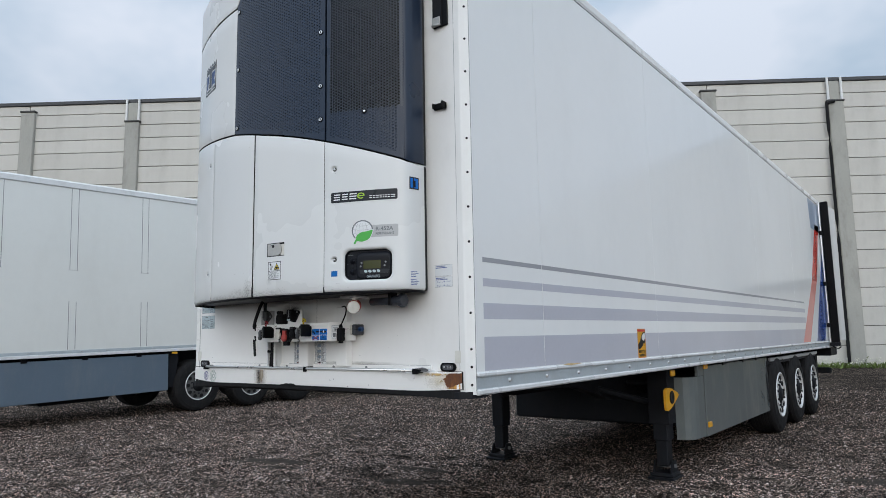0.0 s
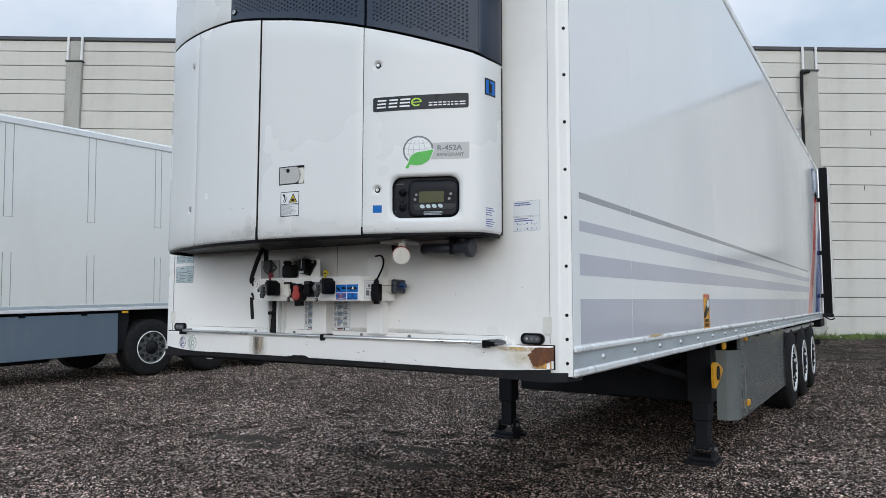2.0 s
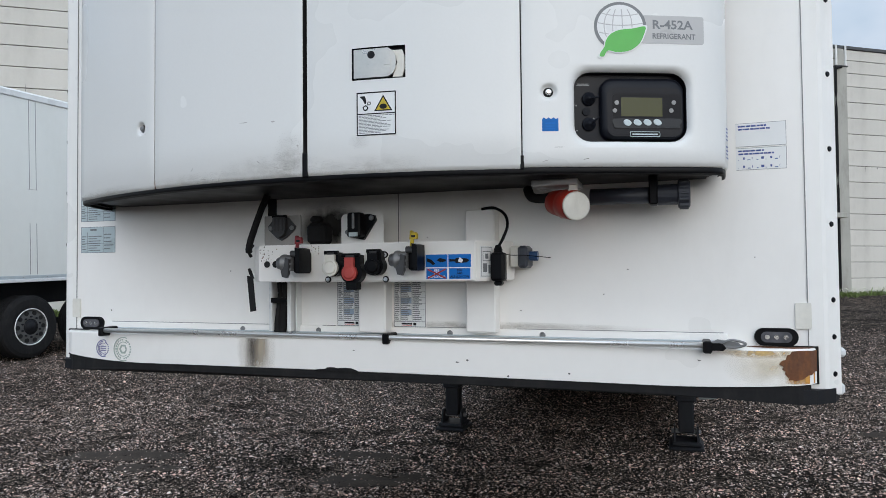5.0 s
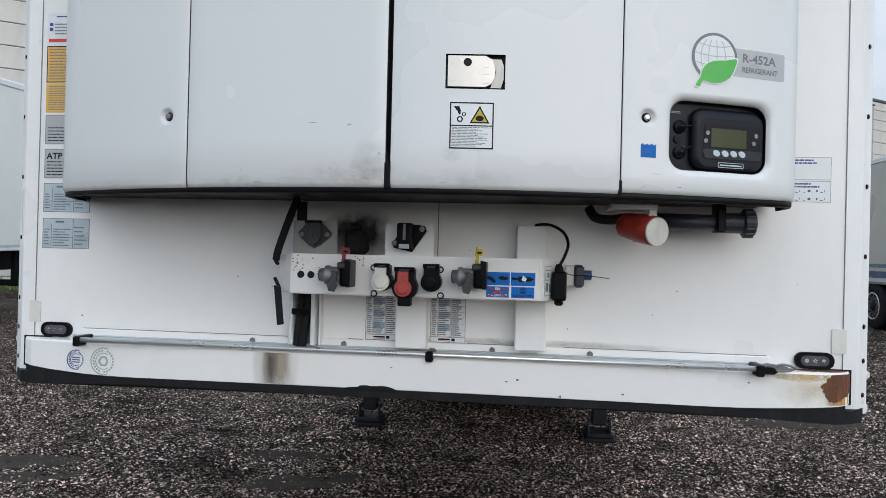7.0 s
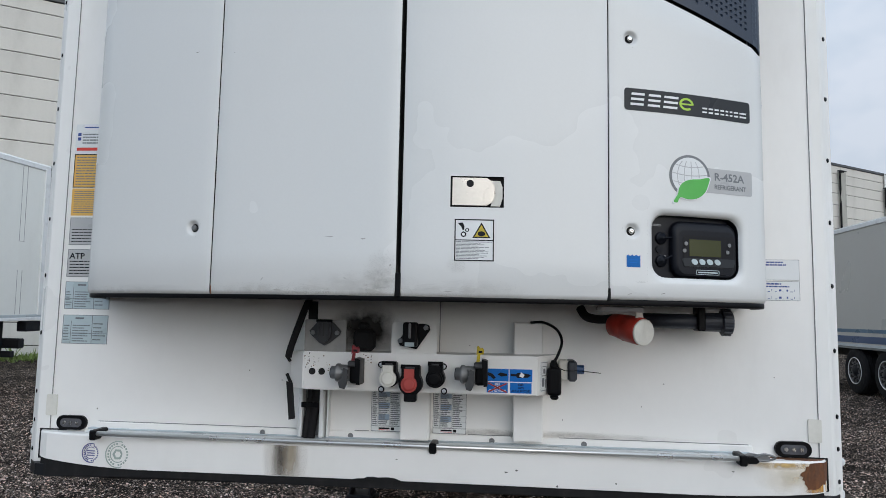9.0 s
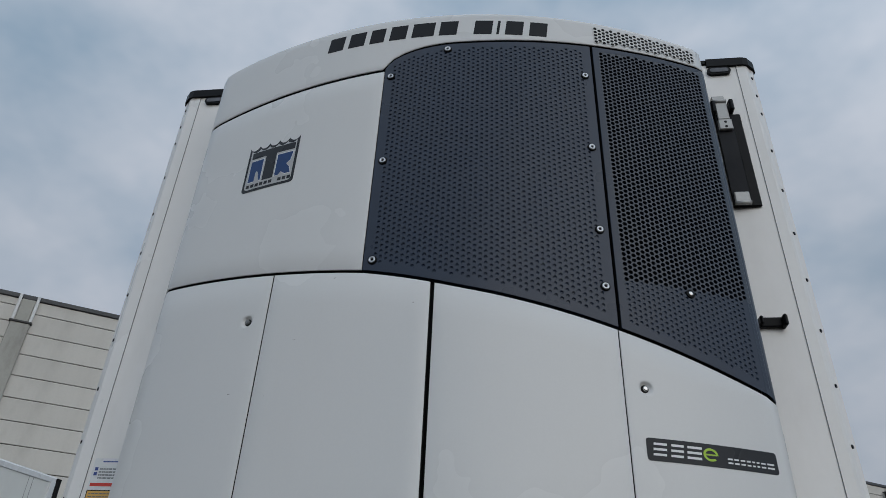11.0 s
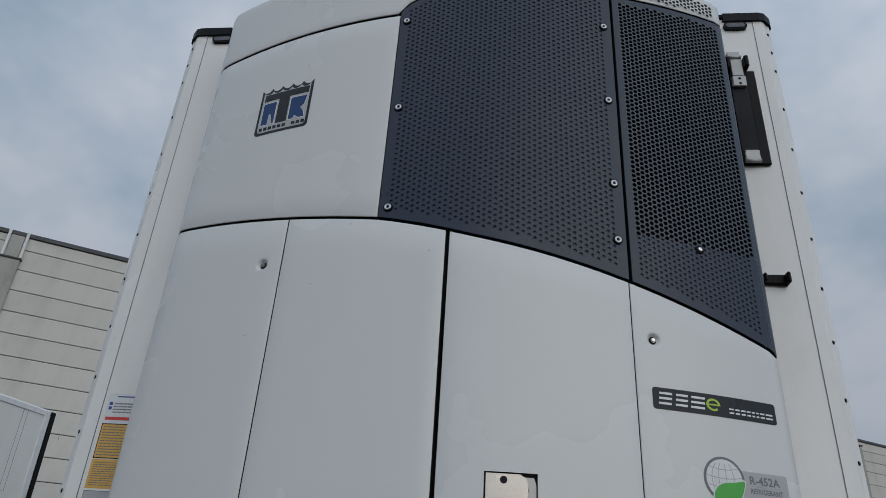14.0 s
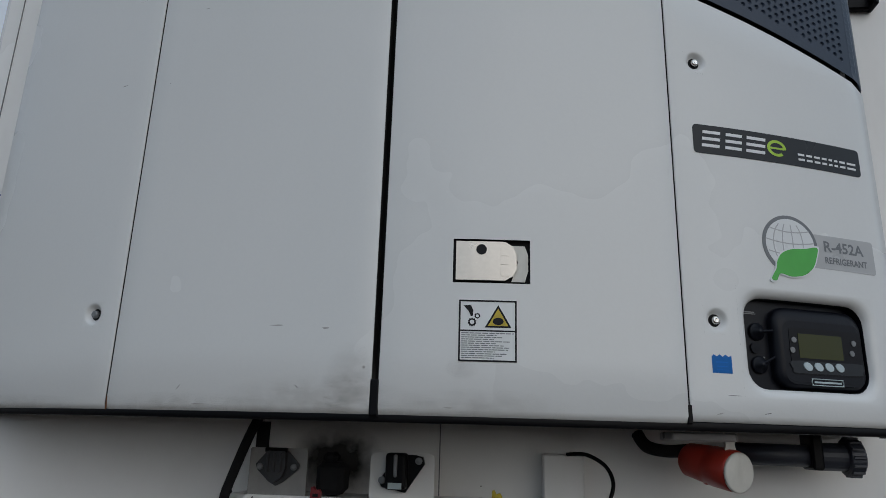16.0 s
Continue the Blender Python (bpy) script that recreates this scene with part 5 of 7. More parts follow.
core = bmesh.new()
ss = [S0 + (S1 - S0) * k / 60 for k in range(61)]
lo = [core.verts.new(shell(s, 1.65, 0.034)) for s in ss]
hi = [core.verts.new(shell(s, 3.8, 0.034)) for s in ss]
for k in range(60):
    core.faces.new((lo[k], lo[k + 1], hi[k + 1], hi[k]))
core.faces.new(lo[::-1])
core.faces.new(hi)
part("back_frame", B(0.8, 1.002, -0.16, -0.0225, 1.665 - UZ, 3.72 - UZ, bevel=0.004), M_UNIT, unit, "white frame between the shell and the wall")
part("inner_case", core, M_VOID, unit, "black inner case seen in the joints")
G = 0.0013
DISH = 0.0255
left_skin = patch(S0, -0.503 - 0.0021, flat(1.642), lambda s: split_z(s) - 0.0042, low_r=0.016)
right_skin = cut(patch(0.561 + G, S1, flat(1.646), lambda s: split_z(s) - 0.0042, low_r=0.016), 0.664, 0.957, 1.693, 1.896)
for skin, s, z in ((left_skin, -0.568, 1.828), (left_skin, -0.572, 2.567), (right_skin, 0.623, 1.829), (right_skin, 0.622, 2.351)):
    cut(skin, s - DISH, s + DISH, z - DISH, z + DISH)
left_end = part("left_cover", left_skin, M_UNIT, unit, "white left cover panel", True)
part("left_door", patch(-0.503 + 0.0019, 0.0175, flat(1.642), lambda s: split_z(s) - 0.0042, low_r=0.016), M_UNIT, unit, "white service door", True)
right_door = part("right_door", cut(patch(0.0295, 0.561 - G, flat(1.642), lambda s: split_z(s) - 0.0042, low_r=0.016), 0.153, 0.289, 1.876, 1.956), M_UNIT, unit, "white service door with latch", True)
right_cover = part("right_cover", right_skin, M_UNIT, unit, "white right cover panel", True)
part("door_seal", patch(0.0155, 0.0315, flat(1.643), flat(1.705), thick=0.02, r=0.003, rows=3, cols=4, inset=-0.0012), M_BLACK, unit, "black rubber block at the foot of the door joint")
part("joint_plug", patch(0.5565, 0.5655, flat(1.645), flat(1.678), thick=0.02, r=0.002, rows=3, cols=3, inset=-0.0004), M_BLACK, unit)
badge_panel = part("badge_panel", patch(S0, -0.2 - G, lambda s: split_z(s) + 0.005, lambda s: groove_z(s) - 0.005), M_UNIT, unit, "white upper panel", True)
# top band above the panels, leaning back over the top
bm = patch(S0, S1, lambda s: dark_top(s) + 0.007, crown_z, r=0.012, low_r=0.003)
part("top_band", bm, M_UNIT, unit, "white top band", True)
lid = bmesh.new()
va = [lid.verts.new(shell(s, 3.832, 0.012)) for s in ss]
vb = [lid.verts.new(Vector((shell(s, 3.85, 0.012).x * 0.96, -0.004 - 0.5 * abs(shell(s, 0, 0).y + 0.004), 3.862 - UZ))) for s in ss]
for k in range(60):
    lid.faces.new((va[k], va[k + 1], vb[k + 1], vb[k]))
vc = [lid.verts.new(Vector((v.co.x, -0.003, 3.862 - UZ))) for v in vb]
for k in range(60):
    lid.faces.new((vb[k], vb[k + 1], vc[k + 1], vc[k]))
part("lid", lid, M_UNIT, unit, smooth=True)


def inside(s, z, s0, s1, low, high, m):
    return s0 + m < s < s1 - m and low(s) + m < z < high(s) - m


def hexes(s0, s1, low, high, pitch, hole, depth, margin, lift, skip=None, through=False, plain=None):
    """Columns of six-sided cells, each with a dimple or a hole through it; plain cells fill up to the border."""
    bm = bmesh.new()
    step = pitch * 0.866
    k, s = 0, s0
    while s < s1:
        z = 2.2 + (pitch / 2 if k % 2 else 0)
        while z < 3.85:
            pierced = inside(s, z, s0, s1, low, high, margin)
            if (pierced or (plain and inside(s, z, s0, s1, low, high, plain))) and not (skip and skip(s, z)):
                turn = [(math.cos(radians(60 * q)), math.sin(radians(60 * q))) for q in range(6)]
                o = [bm.verts.new(shell(s + pitch * 0.5774 * a, z + pitch * 0.5774 * b, -lift)) for a, b in turn]
                if not pierced:
                    bm.faces.new(o)
                else:
                    round_ = [(math.cos(radians(30 * q)), math.sin(radians(30 * q))) for q in range(12)]
                    foot = hole * (0.95 if through else 0.5)
                    i = [bm.verts.new(shell(s + hole * a, z + hole * b, -lift)) for a, b in round_]
                    c = [bm.verts.new(shell(s + foot * a, z + foot * b, depth - lift)) for a, b in round_]
                    for q in range(6):
                        bm.faces.new((o[q], o[(q + 1) % 6], i[(2 * q + 2) % 12], i[2 * q + 1], i[2 * q]))
                    for q in range(12):
                        j = (q + 1) % 12
                        bm.faces.new((i[q], i[j], c[j], c[q]))
                    if not through:
                        bm.faces.new(c)
            z += pitch
        s += step
        k += 1
    return bm


def frame_strip(s0, s1, low, high, w, lift):
    """A flat border round a panel field."""
    bm = bmesh.new()
    n = 24
    def edge(m):
        pts = [(s0 + m + (s1 - s0 - 2 * m) * k / n) for k in range(n + 1)]
        return [(s, low(s) + m) for s in pts] + [(s1 - m, low(s1 - m) + m + (high(s1 - m) - low(s1 - m) - 2 * m) * k / n) for k in range(1, n)] + [(s, high(s) - m) for s in pts[::-1]] + [(s0 + m, high(s0 + m) - m - (high(s0 + m) - low(s0 + m) - 2 * m) * k / n) for k in range(1, n)]
    a = [bm.verts.new(shell(s, z, -lift)) for s, z in edge(0.001)]
    b = [bm.verts.new(shell(s, z, -lift)) for s, z in edge(w)]
    for k in range(len(a)):
        j = (k + 1) % len(a)
        bm.faces.new((a[k], a[j], b[j], b[k]))
    return bm


def flank_strip(s0, s1, low, high, deep=0.014):
    """The narrow sides of a raised panel."""
    bm = bmesh.new()
    n = 24
    ring = [(s0 + (s1 - s0) * k / n, low) for k in range(n + 1)] + [(s1 - (s1 - s0) * k / n, high) for k in range(n + 1)]
    a = [bm.verts.new(shell(s, f(s), 0.0003)) for s, f in ring]
    b = [bm.verts.new(shell(s, f(s), deep)) for s, f in ring]
    for k in range(len(a)):
        j = (k + 1) % len(a)
        bm.faces.new((a[j], a[k], b[k], b[j]))
    return bm


# dark dimpled centre panel
D0, D1, D2 = -0.2, 0.567, 1.012
low_d = lambda s: split_z(s) + 0.005
high_d = lambda s: dark_top(s) - 0.004
mid = part("dark_panel", patch(D0 + G, D1 - 0.004, low_d, high_d, thick=0.02, inset=0.0125), M_SLATE, unit, "slate-grey dimpled plastic panel", True)
part("dimple_field", hexes(D0 + 0.004, D1 - 0.004, low_d, high_d, 0.0198, 0.0057, 0.0034, 0.0285, 0.0, plain=0.0116), M_SLATE, mid, kind="stuff")
part("panel_border", frame_strip(D0 + G, D1 - 0.004, low_d, high_d, 0.0234, 0.0003), M_SLATE, mid)
part("panel_flank", flank_strip(D0 + G, D1 - 0.004, low_d, high_d), M_SLATE, mid)
# dark perforated side panel: a frame, a pierced field, a dimpled foot
LINE = 2.685
grille = part("grille_panel", frame_strip(D1 + 0.005, D2, low_d, high_d, 0.0215, 0.0003), M_SLATE, unit, "slate-grey perforated grille panel")
part("pierced_field", hexes(D1 + 0.005, D2, low_d, high_d, 0.0176, 0.007, 0.012, 0.0265, 0.0, skip=lambda s, z: z < LINE, through=True, plain=0.0105), M_GRILLE, grille, kind="stuff")
part("dimpled_foot", hexes(D1 + 0.005, D2, low_d, high_d, 0.0176, 0.0054, 0.0032, 0.0295, 0.0, skip=lambda s, z: z >= LINE, plain=0.0105), M_SLATE, grille, kind="stuff")
part("grille_turn", patch(D2 - 0.001, S1, lambda s: split_z(s) + 0.005, lambda s: dark_top(s) - 0.004, cols=8), M_SLATE, grille, smooth=True)
for s0, s1, low, high in ((D1 + 0.005, D1 + 0.012, low_d, high_d),):
    part("grille_edge", patch(s0, s1, low, high, r=0.002, cols=3), M_SLATE, grille)
# pierced strip in the white band
strip_low = lambda s: dark_top(s) + 0.012
part("pierced_strip", hexes(0.575, 0.995, strip_low, flat(3.81), 0.0178, 0.0074, 0.004, 0.0105, 0.0022), M_UNIT, unit, "white pierced strip", kind="stuff")
bm = bmesh.new()
k, s = 0, 0.575
while s < 0.995:
    z = 2.2 + (0.0089 if k % 2 else 0)
    while z < 3.85:
        if inside(s, z, 0.575, 0.995, strip_low, flat(3.81), 0.0105):
            bm.faces.new([bm.verts.new(shell(s + 0.0072 * math.cos(radians(60 * q)), z + 0.0072 * math.sin(radians(60 * q)), -0.0014)) for q in range(6)])
        z += 0.0178
    s += 0.0178 * 0.866
    k += 1
part("strip_hole", bm, M_VOID, unit, kind="stuff")


def disc_at(s, z, profile, material, name, parent, label="", seg=18):
    """A turned part standing on the shell."""
    p = shell(s, z)
    n = (shell(s, z, -0.01) - p).normalized()
    return part(name, lathe(bmesh.new(), profile, p, n, seg), material, parent, label, True)


for s, z in ((-0.174, 3.517), (-0.17, 3.122), (-0.169, 2.732), (0.534, 3.193), (0.534, 2.86), (0.535, 2.658), (0.534, 3.529), (0.034, 3.633)):
    b = disc_at(s, z, [(0.0155, 0.0), (0.0155, 0.003), (0.013, 0.004)], M_BLACK, "panel_screw", mid, "steel panel screw in a dark washer")
    disc_at(s, z, [(0.011, 0.003), (0.011, 0.006), (0.009, 0.0068), (0.0055, 0.0066), (0.005, 0.003), (0.0, 0.003)], M_ALU, "screw_head", b)
b = disc_at(0.799, 2.674, [(0.015, -0.002), (0.015, 0.002), (0.012, 0.003)], M_BLACK, "panel_screw", grille)
disc_at(0.799, 2.674, [(0.008, 0.002), (0.008, 0.005), (0.004, 0.006), (0.0, 0.0045)], M_CHROME, "screw_head", b)
def dish(s, z, parent):
    """A round dished hollow that fills a square opening in a cover."""
    bm, rings = bmesh.new(), []
    for r, d in ((0.0, 0.0), (0.0225, 0.0), (0.0205, 0.0006), (0.0175, 0.0025), (0.0145, 0.006), (0.012, 0.009), (0.0105, 0.0095)):
        ring = []
        for k in range(24):
            c, w = math.cos(k * math.pi / 12), math.sin(k * math.pi / 12)
            q = r or DISH / max(abs(c), abs(w))
            ring.append(bm.verts.new(shell(s + q * c, z + q * w, d)))
        rings.append(ring)
    for p_, q_ in zip(rings, rings[1:]):
        for k in range(24):
            bm.faces.new((p_[k], p_[(k + 1) % 24], q_[(k + 1) % 24], q_[k]))
    return part("bolt_cup", bm, M_UNIT, parent, "white dished bolt recess", True)


for s, z, par in ((-0.568, 1.828, left_end), (-0.572, 2.567, left_end), (0.623, 1.829, right_cover), (0.622, 2.351, right_cover)):
    b = dish(s, z, par)
    disc_at(s, z, [(0.0125, -0.0094), (0.011, -0.009), (0.0, -0.009)], M_VOID, "bolt_well", b)
    disc_at(s, z, [(0.0075, -0.009), (0.0075, -0.003), (0.0055, -0.001), (0.003, -0.0012), (0.0, -0.002)], M_GREYMETAL if s < 0 else M_CHROME, "bolt_head", b)


def face(s, z, d):
    return shell(s, z, d)


# latch in a recess
well = part("latch_well", extrude(bmesh.new(), rect(0.15, 0.292, 1.872, 1.96), lambda a, b, d: face(a, b, d + 0.012), 0.004), M_BLACK, right_door, "black latch recess")
latch = part("latch_plate", extrude(bmesh.new(), [(0.158, 1.881), (0.245, 1.881), (0.258, 1.889), (0.265, 1.902), (0.265, 1.93), (0.258, 1.944), (0.245, 1.952), (0.158, 1.952)], lambda a, b, d: face(a, b, d - 0.0005), 0.008), M_LATCH, well, "pale brushed steel latch plate")
part("latch_end", extrude(bmesh.new(), [(0.256, 1.88), (0.28, 1.88), (0.286, 1.9), (0.286, 1.93), (0.28, 1.946), (0.256, 1.946), (0.268, 1.916)], lambda a, b, d: face(a, b, d + 0.004), 0.006), M_CREAM, well)
p = face(0.203, 1.937, 0.0005)
part("key_hole", lathe(bmesh.new(), [(0.0095, 0.0), (0.0095, 0.002), (0.0, 0.0018)], p, (shell(0.203, 1.937, -0.02) - p).normalized(), 16), M_INK, latch)
for z0, z1 in ((1.926, 1.942), (1.91, 1.922), (1.889, 1.905)):
    part("stamped_mark", extrude(bmesh.new(), rect(0.237, 0.252, z0, z1), lambda a, b, d: face(a, b, d - 0.0014), 0.001), M_LATCH, latch)

# warning label
lab = decal("warning_label", rect(0.165, 0.265, 1.738, 1.845), face, M_LABEL, right_door, 0.0005, "white warning label with a yellow triangle")
bars("label_frame", [(0.165, 0.265, 1.842, 1.845), (0.165, 0.265, 1.738, 1.741), (0.165, 0.168, 1.738, 1.845), (0.262, 0.265, 1.738, 1.845), (0.165, 0.265, 1.79, 1.7925)], face, M_INK, lab, 0.0009)
bars("label_line", lines_of(0.17, 0.262, 1.743, 1.789, 13, 2, 0.42), face, M_INKGREY, lab, 0.0009)
decal("triangle", [(0.21, 1.797), (0.256, 1.797), (0.233, 1.837)], face, M_INK, lab, 0.0009)
decal("triangle_fill", [(0.2155, 1.8), (0.2505, 1.8), (0.233, 1.8305)], face, M_YELLOWTAG, lab, 0.0012)
decal("triangle_mark", [(0.233 + 0.0095 * math.cos(t * 0.524), 1.808 + 0.0065 * math.sin(t * 0.524)) for t in range(12)], face, M_INK, lab, 0.0015)
for cx, cz, r in ((0.188, 1.806, 0.008), (0.197, 1.817, 0.0055)):
    decal("cog", [(cx + r * (1 if k % 2 else 0.78) * math.cos(k * math.pi / 10), cz + r * (1 if k % 2 else 0.78) * math.sin(k * math.pi / 10)) for k in range(20)], face, M_INK, lab, 0.0009)
    decal("cog_eye", [(cx + r * 0.5 * math.cos(k * math.pi / 5), cz + r * 0.5 * math.sin(k * math.pi / 5)) for k in range(10)], face, M_LABEL, lab, 0.0012)
decal("pinched_shape", [(0.173, 1.835), (0.186, 1.836), (0.19, 1.826), (0.189, 1.817), (0.186, 1.816), (0.182, 1.825)], face, M_INK, lab, 0.0009)

# dark badge with pale marks
bd = decal("series_badge", round_rect(0.604, 0.974, 2.153, 2.213, 0.008), face, M_CHARCOAL, right_cover, 0.001, "charcoal badge with white and lime marks")
bx = 0.62
W = M_INKWHITE
def blade(a0, a1, z0, z1, m, lean=0.004):
    decal("badge_mark", [(a0, z0), (a1, z0), (a1 + lean, z1), (a0 + lean, z1)], face, m, bd, 0.0016)
for a0, a1 in ((0.62, 0.656), (0.668, 0.702), (0.712, 0.752)):
    for z0 in (2.167, 2.181, 2.195):
        blade(a0 + (z0 - 2.167) * 0.12, a1 + (z0 - 2.167) * 0.12, z0, z0 + 0.0062, W, 0.0008)
ring_o = [(0.779 + 0.021 * math.cos(radians(k)), 2.184 + 0.0175 * math.sin(radians(k))) for k in range(-5, 321, 15)]
ring_i = [(0.779 + 0.0145 * math.cos(radians(k)), 2.184 + 0.0115 * math.sin(radians(k))) for k in range(-5, 321, 15)]
bm = bmesh.new()
a = [bm.verts.new(face(x, z, -0.0016)) for x, z in ring_o]
b = [bm.verts.new(face(x, z, -0.0016)) for x, z in ring_i]
for k in range(len(a) - 1):
    bm.faces.new((a[k], a[k + 1], b[k + 1], b[k]))
part("lime_ring", bm, M_LIME, bd)
blade(0.762, 0.796, 2.182, 2.186, M_LIME, 0.0)
x = 0.826
for w in (0.014, 0.013, 0.013, 0.011, 0.008, 0.008, 0.013, 0.021):
    blade(x, x + w, 2.166, 2.1705, W, 0.0004)
    blade(x, x + w, 2.1765, 2.181, W, 0.0004)
    x += w + 0.005

# refrigerant sticker: globe, leaf and grey plate with its writing
plate = decal("refrigerant_sticker", round_rect(0.825, 0.976, 1.945, 2.013, 0.006), face, M_GREYPLATE, right_cover, 0.0005, "silver refrigerant sticker with a globe and a green leaf")
letters("sticker_words", "R-452A", 0.858, 1.981, 0.0205, face, M_INKGREY, plate, 0.0009, 1.0)
letters("sticker_words", "REFRIGERANT", 0.858, 1.957, 0.0125, face, M_INKGREY, plate, 0.0009, 0.86)
gx, gz, gr = 0.786, 1.985, 0.056
decal("globe_rim", [(gx + (gr + 0.003) * math.cos(k * math.pi / 20), gz + (gr + 0.003) * math.sin(k * math.pi / 20)) for k in range(40)], face, M_INKGREY, plate, 0.0009)
decal("globe", [(gx + (gr - 0.004) * math.cos(k * math.pi / 20), gz + (gr - 0.004) * math.sin(k * math.pi / 20)) for k in range(40)], face, M_LABEL, plate, 0.0013)
bm = bmesh.new()
def ribbon(pts, w):
    for (x0, z0), (x1, z1) in zip(pts, pts[1:]):
        dx, dz = x1 - x0, z1 - z0
        l = math.hypot(dx, dz) or 1
        ox, oz = -dz / l * w, dx / l * w
        bm.faces.new([bm.verts.new(face(a, b, -0.0017)) for a, b in ((x0 - ox, z0 - oz), (x1 - ox, z1 - oz), (x1 + ox, z1 + oz), (x0 + ox, z0 + oz))])
for q in (-0.75, -0.35, 0.1, 0.55):
    ribbon([(gx + (gr - 0.005) * (math.cos(math.asin(v)) * q * 0.95 + 0.15 * v * 0), gz + (gr - 0.005) * v) for v in [k / 5 - 1 for k in range(1, 10)]], 0.0011)
    ribbon([(gx + (gr - 0.005) * v * math.sqrt(1 - q * q), gz + (gr - 0.005) * (q + 0.12 * v * v - 0.06)) for v in [k / 5 - 1 for k in range(0, 11)]], 0.0011)
part("globe_lines", bm, M_GREYPLATE, plate)
leaf = [(0.738, 1.915), (0.748, 1.912), (0.757, 1.926), (0.78, 1.922), (0.807, 1.927), (0.828, 1.943), (0.839, 1.966), (0.842, 1.985), (0.815, 1.98), (0.785, 1.976), (0.764, 1.966), (0.753, 1.95), (0.75, 1.936)]
def curved(pts, n=4):
    """A smooth loop through the corners given."""
    out = []
    for k in range(len(pts)):
        p0, p1, p2, p3 = (Vector(pts[(k + q) % len(pts)]) for q in (-1, 0, 1, 2))
        for t in [q / n for q in range(n)]:
            v = 0.5 * (2 * p1 + (p2 - p0) * t + (2 * p0 - 5 * p1 + 4 * p2 - p3) * t * t + (3 * p1 - p0 - 3 * p2 + p3) * t ** 3)
            out.append((v.x, v.y))
    return out


leaf = curved(leaf)
decal("leaf_edge", [(0.792 + (a - 0.792) * 1.07, 1.949 + (b - 1.949) * 1.09) for a, b in leaf], face, M_LABEL, plate, 0.002)
decal("leaf", leaf, face, M_GREEN, plate, 0.0024, "green leaf drawing")

# control panel in its recess
CT = [0.683, 0.9385, 1.711, 1.877]
BACK = 0.032


def sunk(lift):
    """Spots at a height above the floor of the controller recess."""
    return lambda a, b, d: face(a, b, BACK - lift + d)


def long_loop(a0, a1, b0, b1, r, n=9):
    """A rounded rectangle whose straight sides are divided too, to follow the bowed cover."""
    pts = round_rect(a0, a1, b0, b1, r, 6)
    out = []
    for k, (p, q) in enumerate(zip(pts, pts[1:] + pts[:1])):
        m = n if k % 7 == 6 else 1
        out += [(p[0] + (q[0] - p[0]) * i / m, p[1] + (q[1] - p[1]) * i / m) for i in range(m)]
    return out


def stepped(steps, box):
    """A skin from ring to ring: (grow, radius, depth) round a box on the cover."""
    bm = bmesh.new()
    rings = [[bm.verts.new(face(a, b, d)) for a, b in long_loop(box[0] - g, box[1] + g, box[2] - g, box[3] + g, r)] for g, r, d in steps]
    for p_, q_ in zip(rings, rings[1:]):
        for k in range(len(p_)):
            j = (k + 1) % len(p_)
            bm.faces.new((p_[k], p_[j], q_[j], q_[k]))
    return bm


recess = part("control_recess", extrude(bmesh.new(), rect(0.672, 0.949, 1.7, 1.888), sunk(0.0), 0.004), M_CONTROL, right_cover, "black controller set into the white cover")
frame_bm = stepped([(0.019, 0.0006, 0.0), (0.0165, 0.04, 0.0), (0.011, 0.041, 0.0012), (0.006, 0.04, 0.0042), (0.0025, 0.038, 0.0085), (0.0005, 0.037, 0.013)], CT)
part("recess_lip", frame_bm, M_UNIT, right_cover, "rounded white lip", True)
part("recess_wall", stepped([(0.0006, 0.037, 0.0128), (0.0, 0.036, BACK)], CT), M_CONTROL, recess, smooth=True)
HOUSE = [0.744, 0.9365, 1.714, 1.866]
boxy = part("controller", extrude(bmesh.new(), round_rect(0.757, 0.927, 1.723, 1.841, 0.02, 5), sunk(0.0215), 0.012), M_CONTROL, recess, "black controller housing")
flank_bm = bmesh.new()
rings = []
for g, top, r, lift in ((0.0, 0.0, 0.03, 0.0), (0.0, 0.0, 0.03, 0.009), (-0.0015, -0.003, 0.029, 0.0135), (-0.004, -0.009, 0.028, 0.0175), (-0.0085, -0.018, 0.025, 0.0205), (-0.0135, -0.026, 0.02, 0.0216)):
    rings.append([flank_bm.verts.new(sunk(lift)(a, b, 0)) for a, b in long_loop(HOUSE[0] - g, HOUSE[1] + g, HOUSE[2] - g, HOUSE[3] + top, r)])
for p_, q_ in zip(rings, rings[1:]):
    for k in range(len(p_)):
        j = (k + 1) % len(p_)
        flank_bm.faces.new((p_[k], p_[j], q_[j], q_[k]))
part("housing_flank", flank_bm, M_CONTROL, boxy, smooth=True)
part("screen_frame", extrude(bmesh.new(), round_rect(0.77, 0.926, 1.741, 1.827, 0.008, 4), sunk(0.0224), 0.001), M_INK, boxy)
part("screen", extrude(bmesh.new(), rect(0.788, 0.882, 1.771, 1.8165), sunk(0.023), 0.0005), M_LCD, boxy, "olive display")
part("key_strip", extrude(bmesh.new(), curved([(0.777, 1.7435), (0.846, 1.7435), (0.915, 1.7445), (0.921, 1.75), (0.922, 1.766), (0.846, 1.7655), (0.771, 1.765), (0.772, 1.75)], 3), sunk(0.0231), 0.0005), M_CHARCOAL, boxy)
